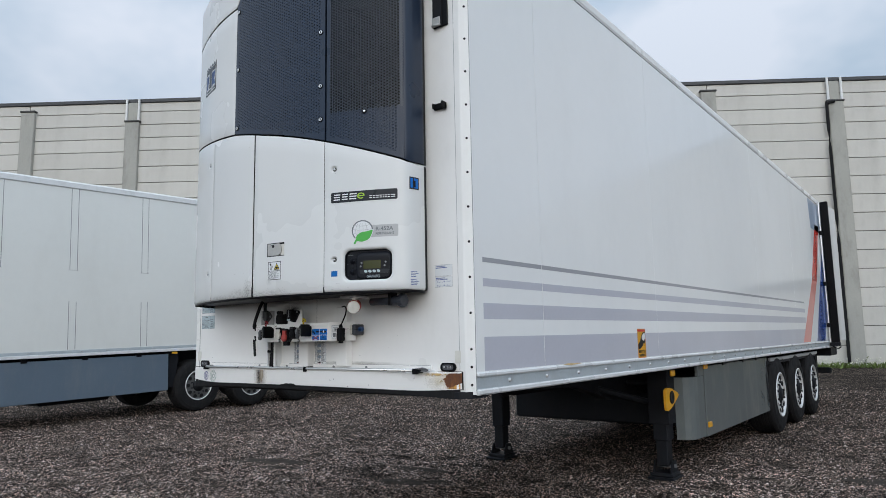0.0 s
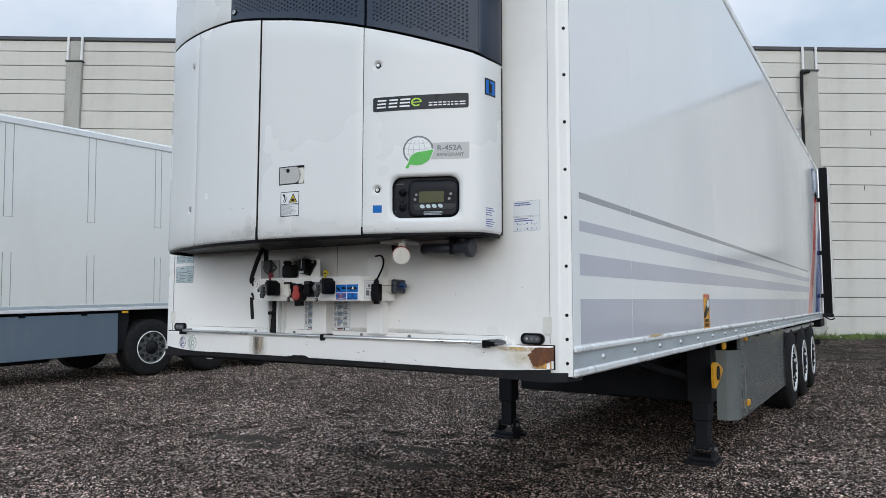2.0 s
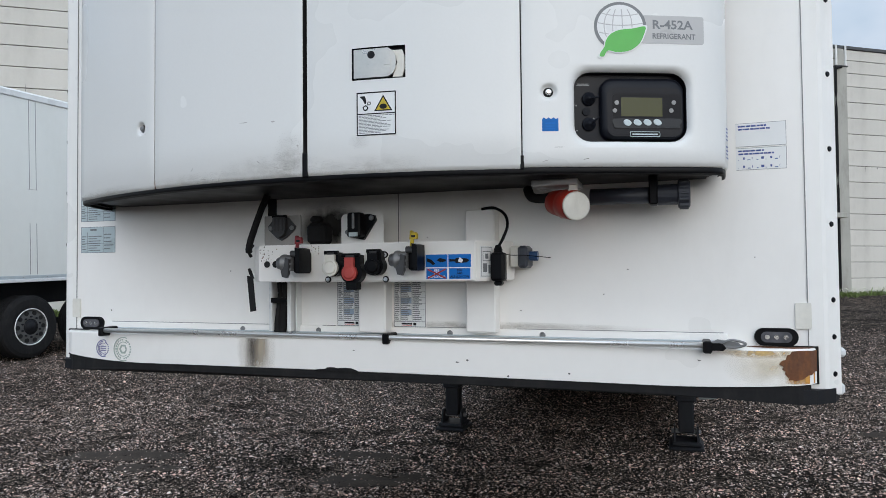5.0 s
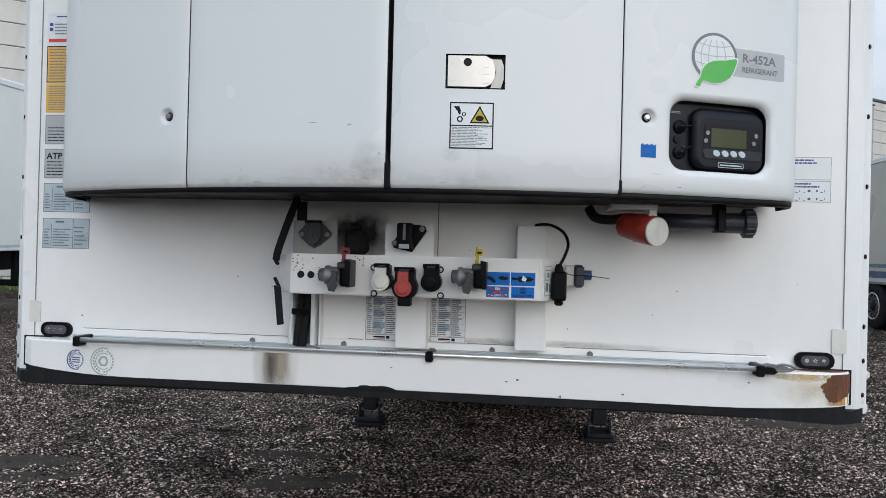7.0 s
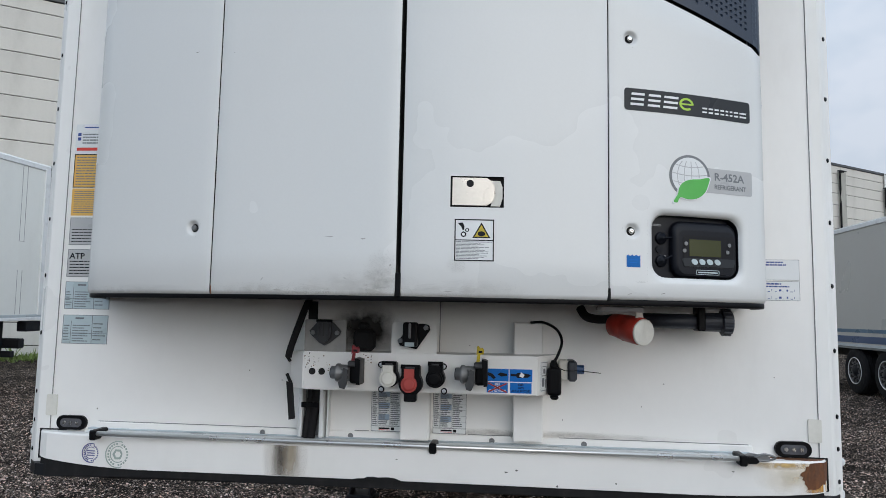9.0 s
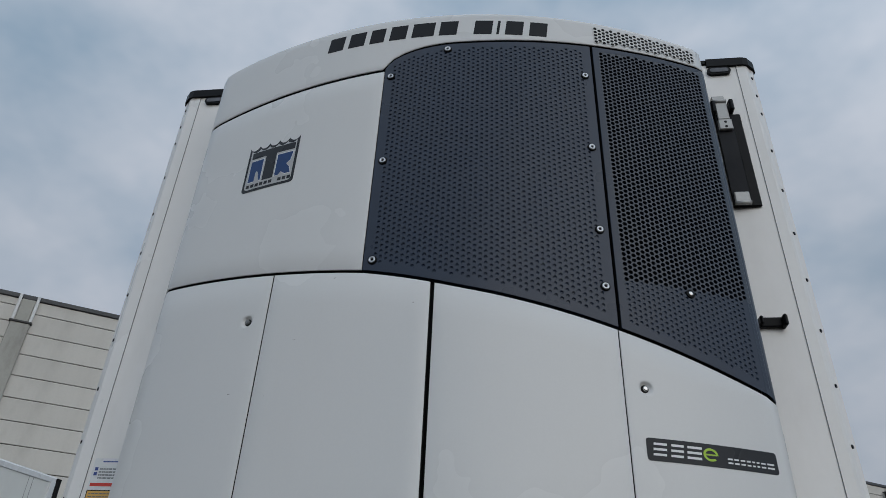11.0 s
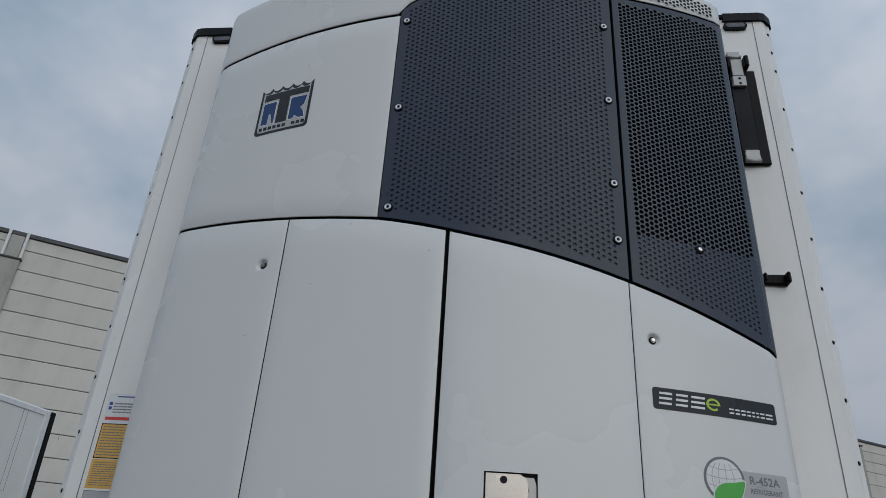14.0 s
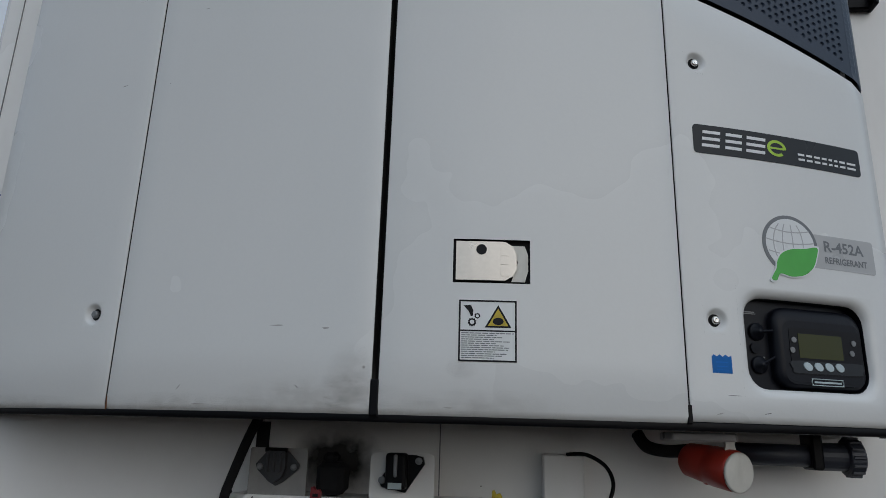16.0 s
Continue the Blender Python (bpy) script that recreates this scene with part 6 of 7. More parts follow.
for k in range(4):
    part("key", extrude(bmesh.new(), [(0.8017 + 0.0227 * k + 0.0088 * math.cos(t * 0.393) - 0.002 * math.sin(t * 0.393), 1.7557 + 0.0004 * k + 0.0078 * math.sin(t * 0.393)) for t in range(16)], sunk(0.0248), 0.0025), M_SILVERLABEL, boxy)
for a, b in ((0.7783, 1.804), (0.7735, 1.785), (0.908, 1.8055), (0.902, 1.786)):
    part("button", extrude(bmesh.new(), [(a + 0.0052 * math.cos(t * 0.628), b + 0.0055 * math.sin(t * 0.628)) for t in range(10)], sunk(0.0242), 0.0015), M_GREYMETAL, boxy)
plate_ring = round_rect(0.808, 0.876, 1.7225, 1.734, 0.005, 3)
bars("name_bar", [(0.813, 0.871, 1.7265, 1.7298)], sunk(0.0), M_SILVERLABEL, boxy, 0.0222)
part("name_rim", tube(bmesh.new(), [sunk(0.0219)(a, b, 0) for a, b in plate_ring + plate_ring[:1]], 0.0008, 6), M_SILVERLABEL, boxy)
bars("name_bar", [(0.692, 0.722, 1.8505, 1.852), (0.694, 0.72, 1.8535, 1.8555)], sunk(0.0), M_GREYMETAL, recess, 0.0005)
for z in (1.8175, 1.756):
    p = face(0.7195, z, BACK)
    n = (face(0.7195, z, 0) - p).normalized()
    k = part("switch", lathe(bmesh.new(), [(0.0165, 0.0), (0.0165, 0.004), (0.0145, 0.006), (0.0105, 0.0065), (0.0095, 0.011), (0.005, 0.0115), (0.005, 0.0145), (0.0, 0.015)], p, n, 20), M_CONTROL, recess, "black switch with a lever", True)
    q = p + n * 0.009
    tip = q + Vector((0.024, -0.002, 0.001 if z > 1.8 else 0.014))
    part("lever", R(q, tip, 0.0024, 8), M_CONTROL, k)
for a, b in ((0.691, 1.802), (0.692, 1.741), (0.731, 1.7705)):
    part("panel_screw", extrude(bmesh.new(), [(a + 0.002 * math.cos(t * 0.785), b + 0.002 * math.sin(t * 0.785)) for t in range(8)], sunk(0.0012), 0.001), M_GREYMETAL, recess)
p = face(0.714, 1.787, BACK)
part("plug", lathe(bmesh.new(), [(0.01, 0.0), (0.01, 0.004), (0.0, 0.005)], p, (face(0.714, 1.787, 0) - p).normalized(), 14), M_CHASSIS, recess)

# small blue sticker
bs = decal("blue_sticker", [(0.607, 1.734), (0.644, 1.734), (0.644, 1.766), (0.6385, 1.763), (0.633, 1.767), (0.6275, 1.763), (0.622, 1.767), (0.6165, 1.763), (0.611, 1.767), (0.607, 1.763)], face, M_SIGNBLUE, right_cover, 0.0005, "small deep blue sticker with a scalloped top")
bars("sticker_lines", [(0.614, 0.637, 1.752, 1.7545), (0.616, 0.635, 1.745, 1.747), (0.614, 0.637, 1.739, 1.7405)], face, M_BLUEFILM, bs, 0.0009)

# maker's sign on the upper white panel: plain shapes in its colours
M_EMBLUE = mat("emblem_blue_film", (0.012, 0.05, 0.17), 0.4, spec=0.3, vary=0.08, scale=20)


def scalloped(a0, a1, b0, b1, dip, n=5, r=0.014):
    """A shield outline: rounded foot, row of hollow scallops along the top."""
    pts = [(a0 + r * (1 - math.sin(t)), b0 + r * (1 - math.cos(t))) for t in (1.571, 1.05, 0.52, 0.0)]
    pts += [(a1 - r * (1 - math.sin(t)), b0 + r * (1 - math.cos(t))) for t in (0.0, 0.52, 1.05, 1.571)]
    w = (a1 - a0) / n
    for k in range(n):
        for j in range(6 if k < n - 1 else 7):
            pts.append((a1 - w * (k + j / 6), b1 - dip * math.sin(math.pi * j / 6) ** 0.7))
    return pts


sign = decal("emblem", scalloped(-0.718, -0.503, 3.098, 3.308, 0.016), face, M_CHARCOAL, badge_panel, 0.0012, "dark-edged shield emblem in grey, blue and black")
decal("emblem_field", scalloped(-0.708, -0.513, 3.108, 3.293, 0.012), face, M_GREYPLATE, sign, 0.0017)
left_blue = [(-0.698, 3.142), (-0.672, 3.142), (-0.672, 3.18), (-0.667, 3.188), (-0.66, 3.18), (-0.652, 3.142), (-0.645, 3.142), (-0.645, 3.238), (-0.698, 3.238)]
right_blue = [(-0.584, 3.142), (-0.568, 3.142), (-0.56, 3.155), (-0.543, 3.142), (-0.52, 3.142), (-0.528, 3.17), (-0.542, 3.187), (-0.528, 3.198), (-0.52, 3.238), (-0.584, 3.238)]
for shape in (left_blue, right_blue):
    cx, cz = (min(p[0] for p in shape) + max(p[0] for p in shape)) / 2, 3.19
    decal("emblem_edge", [(cx + (a - cx) * 1.1, cz + (b - cz) * 1.06) for a, b in shape], face, M_LABEL, sign, 0.002)
    decal("emblem_blue", shape, face, M_EMBLUE, sign, 0.0024)
decal("emblem_bar", [(-0.7, 3.25), (-0.517, 3.25), (-0.517, 3.279), (-0.7, 3.279)], face, M_CHARCOAL, sign, 0.0026)
decal("emblem_bar", rect(-0.636, -0.592, 3.138, 3.25), face, M_CHARCOAL, sign, 0.0026)
bars("emblem_base", [(-0.7 + 0.019 * k, -0.686 + 0.019 * k, 3.115, 3.129) for k in range(10) if k != 6], face, M_CHARCOAL, sign, 0.0022)

# lettering on the top band becomes plain leaning bars
band_z0, band_z1 = 3.712, 3.786
marks = [(-0.452, 0.076), (-0.366, 0.078), (-0.278, 0.07), (-0.198, 0.078), (-0.11, 0.098), (-0.004, 0.08), (0.128, 0.08), (0.214, 0.022), (0.246, 0.078), (0.336, 0.078)]
for a, w in marks:
    decal("band_mark", [(a, band_z0), (a + w - 0.012, band_z0), (a + w - 0.004, band_z1), (a + 0.008, band_z1)], face, M_INK, unit, 0.001, "dark leaning block on the top band")

# blue square and dated notes on the turned right end
tk = decal("small_emblem", rect(1.04, 1.11, 2.21, 2.28), face, M_CHARCOAL, right_cover, 0.001, "small square emblem in blue and black")
decal("small_emblem_field", rect(1.047, 1.103, 2.217, 2.273), face, M_BLUEFILM, tk, 0.0015)
decal("small_emblem_bar", rect(1.065, 1.083, 2.222, 2.26), face, M_INK, tk, 0.002)
for z in (1.735, 1.69):
    nt = decal("service_note", rect(1.04, 1.11, z - 0.02, z + 0.02), face, M_LABEL, right_cover, 0.0006, "white service note with blue writing")
    bars("note_lines", lines_of(1.044, 1.106, z - 0.018, z + 0.018, 4, int(z * 100), 0.4), face, M_INKBLUE, nt, 0.001)
decal("rust_drip", [(-0.5005, 1.645), (-0.4965, 1.646), (-0.4975, 1.656), (-0.4985, 1.668), (-0.5005, 1.672)], face, M_RUST, unit, 0.0004, "small rust drip at the foot of the joint")
# underside: sump tray and a few dark lines
bm = bmesh.new()
und = [bm.verts.new(shell(s, 1.652, 0.02)) for s in ss]
und2 = [bm.verts.new(Vector((shell(s, 1.6, 0.02).x * 0.97, min(-0.004, shell(s, 0, 0.02).y * 0.72), 1.647 - UZ))) for s in ss]
for k in range(60):
    bm.faces.new((und[k + 1], und[k], und2[k], und2[k + 1]))
und3 = [bm.verts.new(Vector((v.co.x, -0.003, 1.646 - UZ))) for v in und2]
for k in range(60):
    bm.faces.new((und2[k + 1], und2[k], und3[k], und3[k + 1]))
part("bottom_gasket", patch(S0 + 0.012, S1 - 0.012, flat(1.634), flat(1.65), thick=0.02, r=0.003, rows=2, cols=60, inset=0.006), M_BLACK, unit, "black rubber edge under the doors", True)
part("underside", bm, M_BLACK, unit, "black underside tray")

# scuffs and grime on the white doors
rnd = random.Random(21)
for s0, z0, w, h, tilt in ((-0.344, 1.687, 0.016, 0.003, 0.9), (-0.07, 1.792, 0.012, 0.006, 0), (-0.042, 1.662, 0.03, 0.004, 0.2), (0.003, 1.725, 0.006, 0.008, 0.3), (-0.16, 1.797, 0.03, 0.003, 0), (-0.584, 2.332, 0.012, 0.002, 0.1), (-0.115, 1.69, 0.012, 0.0016, -0.7), (0.15, 1.66, 0.02, 0.003, 0), (0.615, 1.664, 0.02, 0.003, 0.3), (0.704, 1.667, 0.016, 0.002, 0.2), (0.645, 1.696, 0.03, 0.0012, 0), (-0.39, 2.483, 0.012, 0.004, 0), (-0.5, 2.338, 0.004, 0.002, 0), (-0.46, 2.315, 0.003, 0.003, 0), (-0.03, 2.58, 0.006, 0.006, 0), (-0.285, 2.68, 0.01, 0.004, 0.2), (-0.02, 1.7, 0.01, 0.003, 0.4), (-0.06, 1.672, 0.02, 0.003, -0.2), (-0.3, 1.658, 0.03, 0.004, 0)):
    pts = []
    for k in range(9):
        t = 2 * math.pi * k / 9
        a, b = w * 0.6 * rnd.uniform(0.5, 1) * math.cos(t), h * 0.45 * rnd.uniform(0.5, 1) * math.sin(t)
        pts.append((s0 + a * math.cos(tilt) - b * math.sin(tilt), z0 + a * math.sin(tilt) + b * math.cos(tilt)))
    decal("scuff", pts, face, M_SCUFFPALE if h > 0.0025 else M_SCUFF, unit, 0.0003)
for cx, cz, rx, rz, k in ((-0.08, 1.662, 0.2, 0.05, 0.21), (0.2, 1.66, 0.17, 0.035, 0.19), (-0.35, 1.655, 0.2, 0.025, 0.2), (-0.02, 1.7, 0.05, 0.07, 0.2), (-0.75, 1.655, 0.22, 0.02, 0.18), (0.17, 1.725, 0.03, 0.02, 0.17)):
    m = stain("door_grime", (0.33, 0.3, 0.26), (cx, 0, cz - UZ), (rx, rz), k, 0.6, 38)
    outline = [(cx + rx * math.cos(t * math.pi / 12), max(1.648, cz + rz * math.sin(t * math.pi / 12))) for t in range(24)]
    decal("door_grime", outline, face, m, unit, 0.0002, "faint brown grime along the door foot")

# ---- connector board below the unit ----
board = thing("connector_board", "white steel bracket with air couplings, sockets and blue label", "connector board", (0, 0, 1.375))
BZ = 1.375


def at(x, y, z):
    return Vector((x, y, z - BZ))


def onboard(a, b, d):
    return Vector((a, -0.2 + d, b - BZ))


def onwall(y):
    return lambda a, b, d: Vector((a, y + d, b - BZ))


body = bmesh.new()
plan = [(-0.362, -0.135), (-0.302, -0.2), (0.386, -0.2), (0.458, -0.065), (0.458, -0.04), (-0.362, -0.04)]
top = [body.verts.new(at(x, y, 1.487 if x > -0.31 else 1.482)) for x, y in plan]
low = [body.verts.new(at(x, y, 1.375)) for x, y in plan]
body.faces.new(top[::-1])
body.faces.new(low)
for k in range(6):
    j = (k + 1) % 6
    body.faces.new((low[j], low[k], top[k], top[j]))
bmesh.ops.recalc_face_normals(body, faces=body.faces)
bmesh.ops.bevel(body, geom=list(body.edges), offset=0.004, segments=2, affect="EDGES")
plate = part("bracket", body, M_FRONT, board, "white painted folded steel bracket")
rn = random.Random(3)
for k in range(70):
    cx, cz, sp = rn.choice(((-0.29, 1.463, 0.011), (-0.285, 1.452, 0.014), (-0.25, 1.452, 0.016), (-0.108, 1.472, 0.009)))
    a, b, q = cx + rn.gauss(0, sp), cz + rn.gauss(0, sp), rn.uniform(0.0008, 0.0026)
    if -0.3 < a and b < 1.483:
        decal("paint_chip", [(a + q * rn.uniform(0.5, 1.2) * math.cos(t), b + q * rn.uniform(0.5, 1.2) * math.sin(t)) for t in (0, 1.2, 2.4, 3.7, 5.0)], onboard, rn.choice((M_SCUFF, M_RUST, M_CREAM)), plate, 0.0004)
for x in (-0.274, -0.245):
    part("cable_hole", lathe(bmesh.new(), [(0.01, 0.0), (0.01, 0.0015), (0.0, 0.001)], at(x, -0.2, 1.4285), (0, -1, 0), 16), M_VOID, plate)
for x, z in ((-0.067, 1.453), (-0.065, 1.382), (0.117, 1.452), (0.119, 1.382)):
    s = part("cap_screw", lathe(bmesh.new(), [(0.0095, 0.0), (0.0095, 0.003), (0.007, 0.0032)], at(x, -0.2, z), (0, -1, 0), 14), M_INK, plate)
    part("screw_socket", lathe(bmesh.new(), [(0.0058, 0.003), (0.0058, 0.006), (0.0028, 0.0062), (0.0024, 0.004), (0.0, 0.004)], at(x, -0.2, z), (0, -1, 0), 12), M_ALU, s)


def coupling(x, z, tag, word):
    """An air coupling head lying along the board, with a coloured flag."""
    c = part("air_coupling", lathe(bmesh.new(), [(0.0, 0.0), (0.019, 0.0), (0.023, 0.003), (0.023, 0.03), (0.026, 0.032), (0.026, 0.04), (0.018, 0.044), (0.018, 0.055)], at(x + 0.022, -0.252, z), (-1, 0.1, 0), 22), M_GREYMETAL, board, "grey cast air coupling with a " + word + " flag", True)
    part("coupling_face", lathe(bmesh.new(), [(0.017, 0.0), (0.017, 0.002), (0.0, 0.001)], at(x - 0.033, -0.2465, z), (-1, 0.1, 0), 18), M_RUBBER, c)
    part("coupling_mount", B(x + 0.02, x + 0.05, -0.262, -0.2, z - 0.03 - BZ, z + 0.034 - BZ, bevel=0.008, seg=2), M_BLACK, c, "black coupling mount")
    part("coupling_wing", extrude(bmesh.new(), [(x + 0.046, z - 0.03), (x + 0.056, z - 0.03), (x + 0.056, z + 0.04), (x + 0.04, z + 0.044)], lambda a, b, d: Vector((a, -0.285 + d, b - BZ)), 0.06), M_BLACK, c)
    part("coupling_claw", extrude(bmesh.new(), [(x - 0.006, z - 0.024), (x - 0.002, z - 0.04), (x + 0.012, z - 0.043), (x + 0.018, z - 0.03), (x + 0.02, z + 0.012), (x + 0.008, z + 0.016), (x + 0.004, z - 0.01)], lambda a, b, d: Vector((a, -0.284 + d, b - BZ)), 0.012), M_DARKCAST, c)
    for q in (-0.022, -0.006, 0.01):
        part("coupling_rib", B(x + 0.0, x + 0.022, -0.28, -0.272, z + q - BZ, z + q + 0.006 - BZ, bevel=0.002), M_GREYMETAL, c)
    part("coupling_lug", B(x + 0.018, x + 0.05, -0.278, -0.262, z + 0.018 - BZ, z + 0.036 - BZ, bevel=0.004), M_DARKCAST, c)
    part("flag_stem", extrude(bmesh.new(), [(x + 0.023, z + 0.03), (x + 0.033, z + 0.03), (x + 0.035, z + 0.056), (x + 0.027, z + 0.058)], lambda a, b, d: Vector((a, -0.256 + d, b - BZ)), 0.007), tag, c)
    fl_ = part("flag", extrude(bmesh.new(), [(x + 0.024, z + 0.055), (x + 0.044, z + 0.057), (x + 0.045, z + 0.069), (x + 0.041, z + 0.075), (x + 0.034, z + 0.073), (x + 0.03, z + 0.08), (x + 0.026, z + 0.079)], lambda a, b, d: Vector((a, -0.258 + d, b - BZ)), 0.014), tag, c, word + " plastic flag")
    part("flag_slot", B(x + 0.03, x + 0.041, -0.2595, -0.258, z + 0.061 - BZ, z + 0.067 - BZ), M_INK, fl_)
    return c


coupling(-0.168, 1.431, M_FLAGRED, "red")
coupling(0.19, 1.436, M_YELLOWTAG, "yellow")


def capped_socket(x, z, base, cap, w, h, label, fill=0.4):
    """A board socket with a rounded housing and a keyhole-shaped sprung flap."""
    def key(cx, cz, rad, stem, top):
        a0 = math.asin(min(0.95, stem / rad))
        ring = [(cx + rad * math.sin(t), cz + rad * math.cos(t)) for t in [a0 + (2 * math.pi - 2 * a0) * k / 22 for k in range(23)]]
        return [(cx + stem, top)] + ring + [(cx - stem, top)]
    o = part("socket", extrude(bmesh.new(), key(x, z - h * 0.08, w * 0.52, w * 0.4, z + h * 0.48)[::-1], lambda a, b, d: onboard(a, b, d - 0.03), 0.03), base, board, label)
    lid = extrude(bmesh.new(), key(x - 0.003, z - h * 0.1, w * fill, w * fill * 0.62, z + h * 0.4)[::-1], lambda a, b, d: onboard(a, b, d - 0.04), 0.012)
    flap = part("socket_lid", lid, cap, o)
    part("lid_boss", lathe(bmesh.new(), [(w * fill * 0.8, 0.0), (w * fill * 0.78, 0.0025), (w * fill * 0.5, 0.003), (0.0, 0.0022)], at(x - 0.003, -0.2395, z - h * 0.1), (0, -1, 0), 20), cap, flap, smooth=True)
    part("lid_hinge", R(at(x - w * 0.42, -0.232, z + h * 0.47), at(x + w * 0.42, -0.232, z + h * 0.47), 0.006, 10), M_BLACK, o)
    part("hinge_spring", R(at(x - w * 0.2, -0.238, z + h * 0.43), at(x + w * 0.2, -0.238, z + h * 0.43), 0.0035, 8), M_DARKCAST, o)
    return o


capped_socket(-0.038, 1.424, M_BLACK, M_CREAM, 0.052, 0.076, "socket with an off-white flap", 0.47)
so = capped_socket(0.024, 1.41, M_BLACK, M_CORAL, 0.066, 0.088, "black socket with a red flap", 0.35)
part("socket_skirt", B(0.006, 0.042, -0.232, -0.2, 1.352 - BZ, 1.378 - BZ, bevel=0.003), M_BLACK, so)
capped_socket(0.096, 1.426, M_BLACK, M_BLACK, 0.052, 0.076, "black socket with a black flap", 0.46)

# blue instruction label in four fields
bl = decal("brake_label", rect(0.238, 0.374, 1.378, 1.452), onboard, M_INKWHITE, plate, 0.0006, "blue and white brake-coupling label")
for a0, a1, b0, b1 in ((0.24, 0.3045, 1.4145, 1.45), (0.307, 0.372, 1.4145, 1.45), (0.242, 0.3025, 1.382, 1.4115), (0.309, 0.37, 1.382, 1.4115)):
    decal("blue_field", rect(a0, a1, b0, b1), onboard, M_BLUEFILM, bl, 0.001)
decal("plug_drawing", [(0.245, 1.44), (0.258, 1.436), (0.268, 1.425), (0.262, 1.42), (0.252, 1.428), (0.244, 1.431)], onboard, M_INK, bl, 0.0014)
decal("plug_drawing", [(0.272, 1.434), (0.282, 1.44), (0.3, 1.436), (0.3, 1.431), (0.284, 1.428)], onboard, M_INK, bl, 0.0014)
decal("plug_drawing", [(0.31, 1.43), (0.326, 1.43), (0.33, 1.425), (0.36, 1.427), (0.368, 1.433), (0.36, 1.438), (0.33, 1.44), (0.326, 1.436), (0.31, 1.437)], onboard, M_INK, bl, 0.0014)
decal("hand_shape", [(0.335, 1.43), (0.345, 1.426), (0.35, 1.434), (0.34, 1.442)], onboard, M_INKWHITE, bl, 0.0018)
letters("label_words", "EBS", 0.2725, 1.403, 0.0055, onboard, M_INKWHITE, bl, 0.0014, 1.2, "CENTER")
letters("label_words", "ABS", 0.2725, 1.3945, 0.0055, onboard, M_INKWHITE, bl, 0.0014, 1.2, "CENTER")
letters("label_words", "ALB (LSV/CDF)", 0.2725, 1.3855, 0.0055, onboard, M_INKWHITE, bl, 0.0014, 1.0, "CENTER")
letters("label_words", "EBS", 0.3395, 1.403, 0.0058, onboard, M_INK, bl, 0.0014, 1.2, "CENTER")
letters("label_words", "ABS", 0.3395, 1.3945, 0.0058, onboard, M_INK, bl, 0.0014, 1.2, "CENTER")
letters("label_words", "ALB (LSV/CDF)", 0.3395, 1.3855, 0.0058, onboard, M_INK, bl, 0.0014, 1.0, "CENTER")
for a, b in (((0.246, 1.384), (0.299, 1.409)), ((0.246, 1.409), (0.299, 1.384))):
    decal("red_cross", [(a[0], a[1] - 0.0022), (b[0], b[1] - 0.0022), (b[0], b[1] + 0.0022), (a[0], a[1] + 0.0022)], onboard, M_REDPLASTIC, bl, 0.0018)
pl = part("pictogram_label", B(0.386, 0.436, -0.198, -0.1955, 1.385 - BZ, 1.472 - BZ), M_LABEL, plate, "small white pictogram label")
pl.matrix_basis = Matrix.Translation(at(0.406, -0.1645, BZ)) @ pose(0, 0, 0, 0, 0, 61.9) @ Matrix.Translation(-at(0.411, -0.197, BZ))
bars("pictogram", [(0.389, 0.433, 1.468, 1.4695), (0.389, 0.433, 1.388, 1.3895), (0.389, 0.3905, 1.388, 1.4695), (0.4315, 0.433, 1.388, 1.4695), (0.395, 0.427, 1.456, 1.458), (0.395, 0.427, 1.43, 1.432), (0.395, 0.397, 1.43, 1.458), (0.425, 0.427, 1.43, 1.458), (0.405, 0.417, 1.437, 1.451), (0.396, 0.412, 1.4, 1.424), (0.417, 0.426, 1.396, 1.42)], onwall(-0.1985), M_INKGREY, pl, 0.0)

# hanging plug and its loop of cable
plug = part("parking_plug", B(0.417, 0.457, -0.168, -0.13, 1.374 - BZ, 1.454 - BZ, bevel=0.008, seg=2), M_BLACK, board, "black plug hanging on a cable loop")
part("plug_tail", B(0.425, 0.449, -0.163, -0.135, 1.362 - BZ, 1.376 - BZ, bevel=0.005), M_BLACK, plug)
part("plug_neck", lathe(bmesh.new(), [(0.012, 0.0), (0.012, 0.01), (0.007, 0.022)], at(0.436, -0.149, 1.453), (0, 0, 1), 12), M_BLACK, plug)
part("cable_loop", tube(bmesh.new(), [at(0.37, -0.075, 1.583), at(0.41, -0.09, 1.584), at(0.447, -0.115, 1.563), at(0.46, -0.135, 1.53), at(0.45, -0.145, 1.495), at(0.437, -0.149, 1.47)], 0.0042, 10), M_BLACK, plug, smooth=True)
part("plug_string", tube(bmesh.new(), [at(0.44, -0.17, 1.462), at(0.466, -0.16, 1.447), at(0.51, -0.135, 1.445), at(0.575, -0.11, 1.438)], 0.0012, 6), M_BLACK, plug)
jb = part("end_box", B(0.456, 0.484, -0.095, -0.025, 1.412 - BZ, 1.472 - BZ, bevel=0.004), M_CREAM, board, "pale box with a dark coupling at the bracket end")
part("end_coupling", B(0.48, 0.508, -0.105, -0.02, 1.41 - BZ, 1.473 - BZ, bevel=0.007), M_PIPE, jb)
part("blue_nut", R(at(0.507, -0.062, 1.444), at(0.531, -0.062, 1.444), 0.014, 12), M_BANDBLUE, jb, "blue nut")

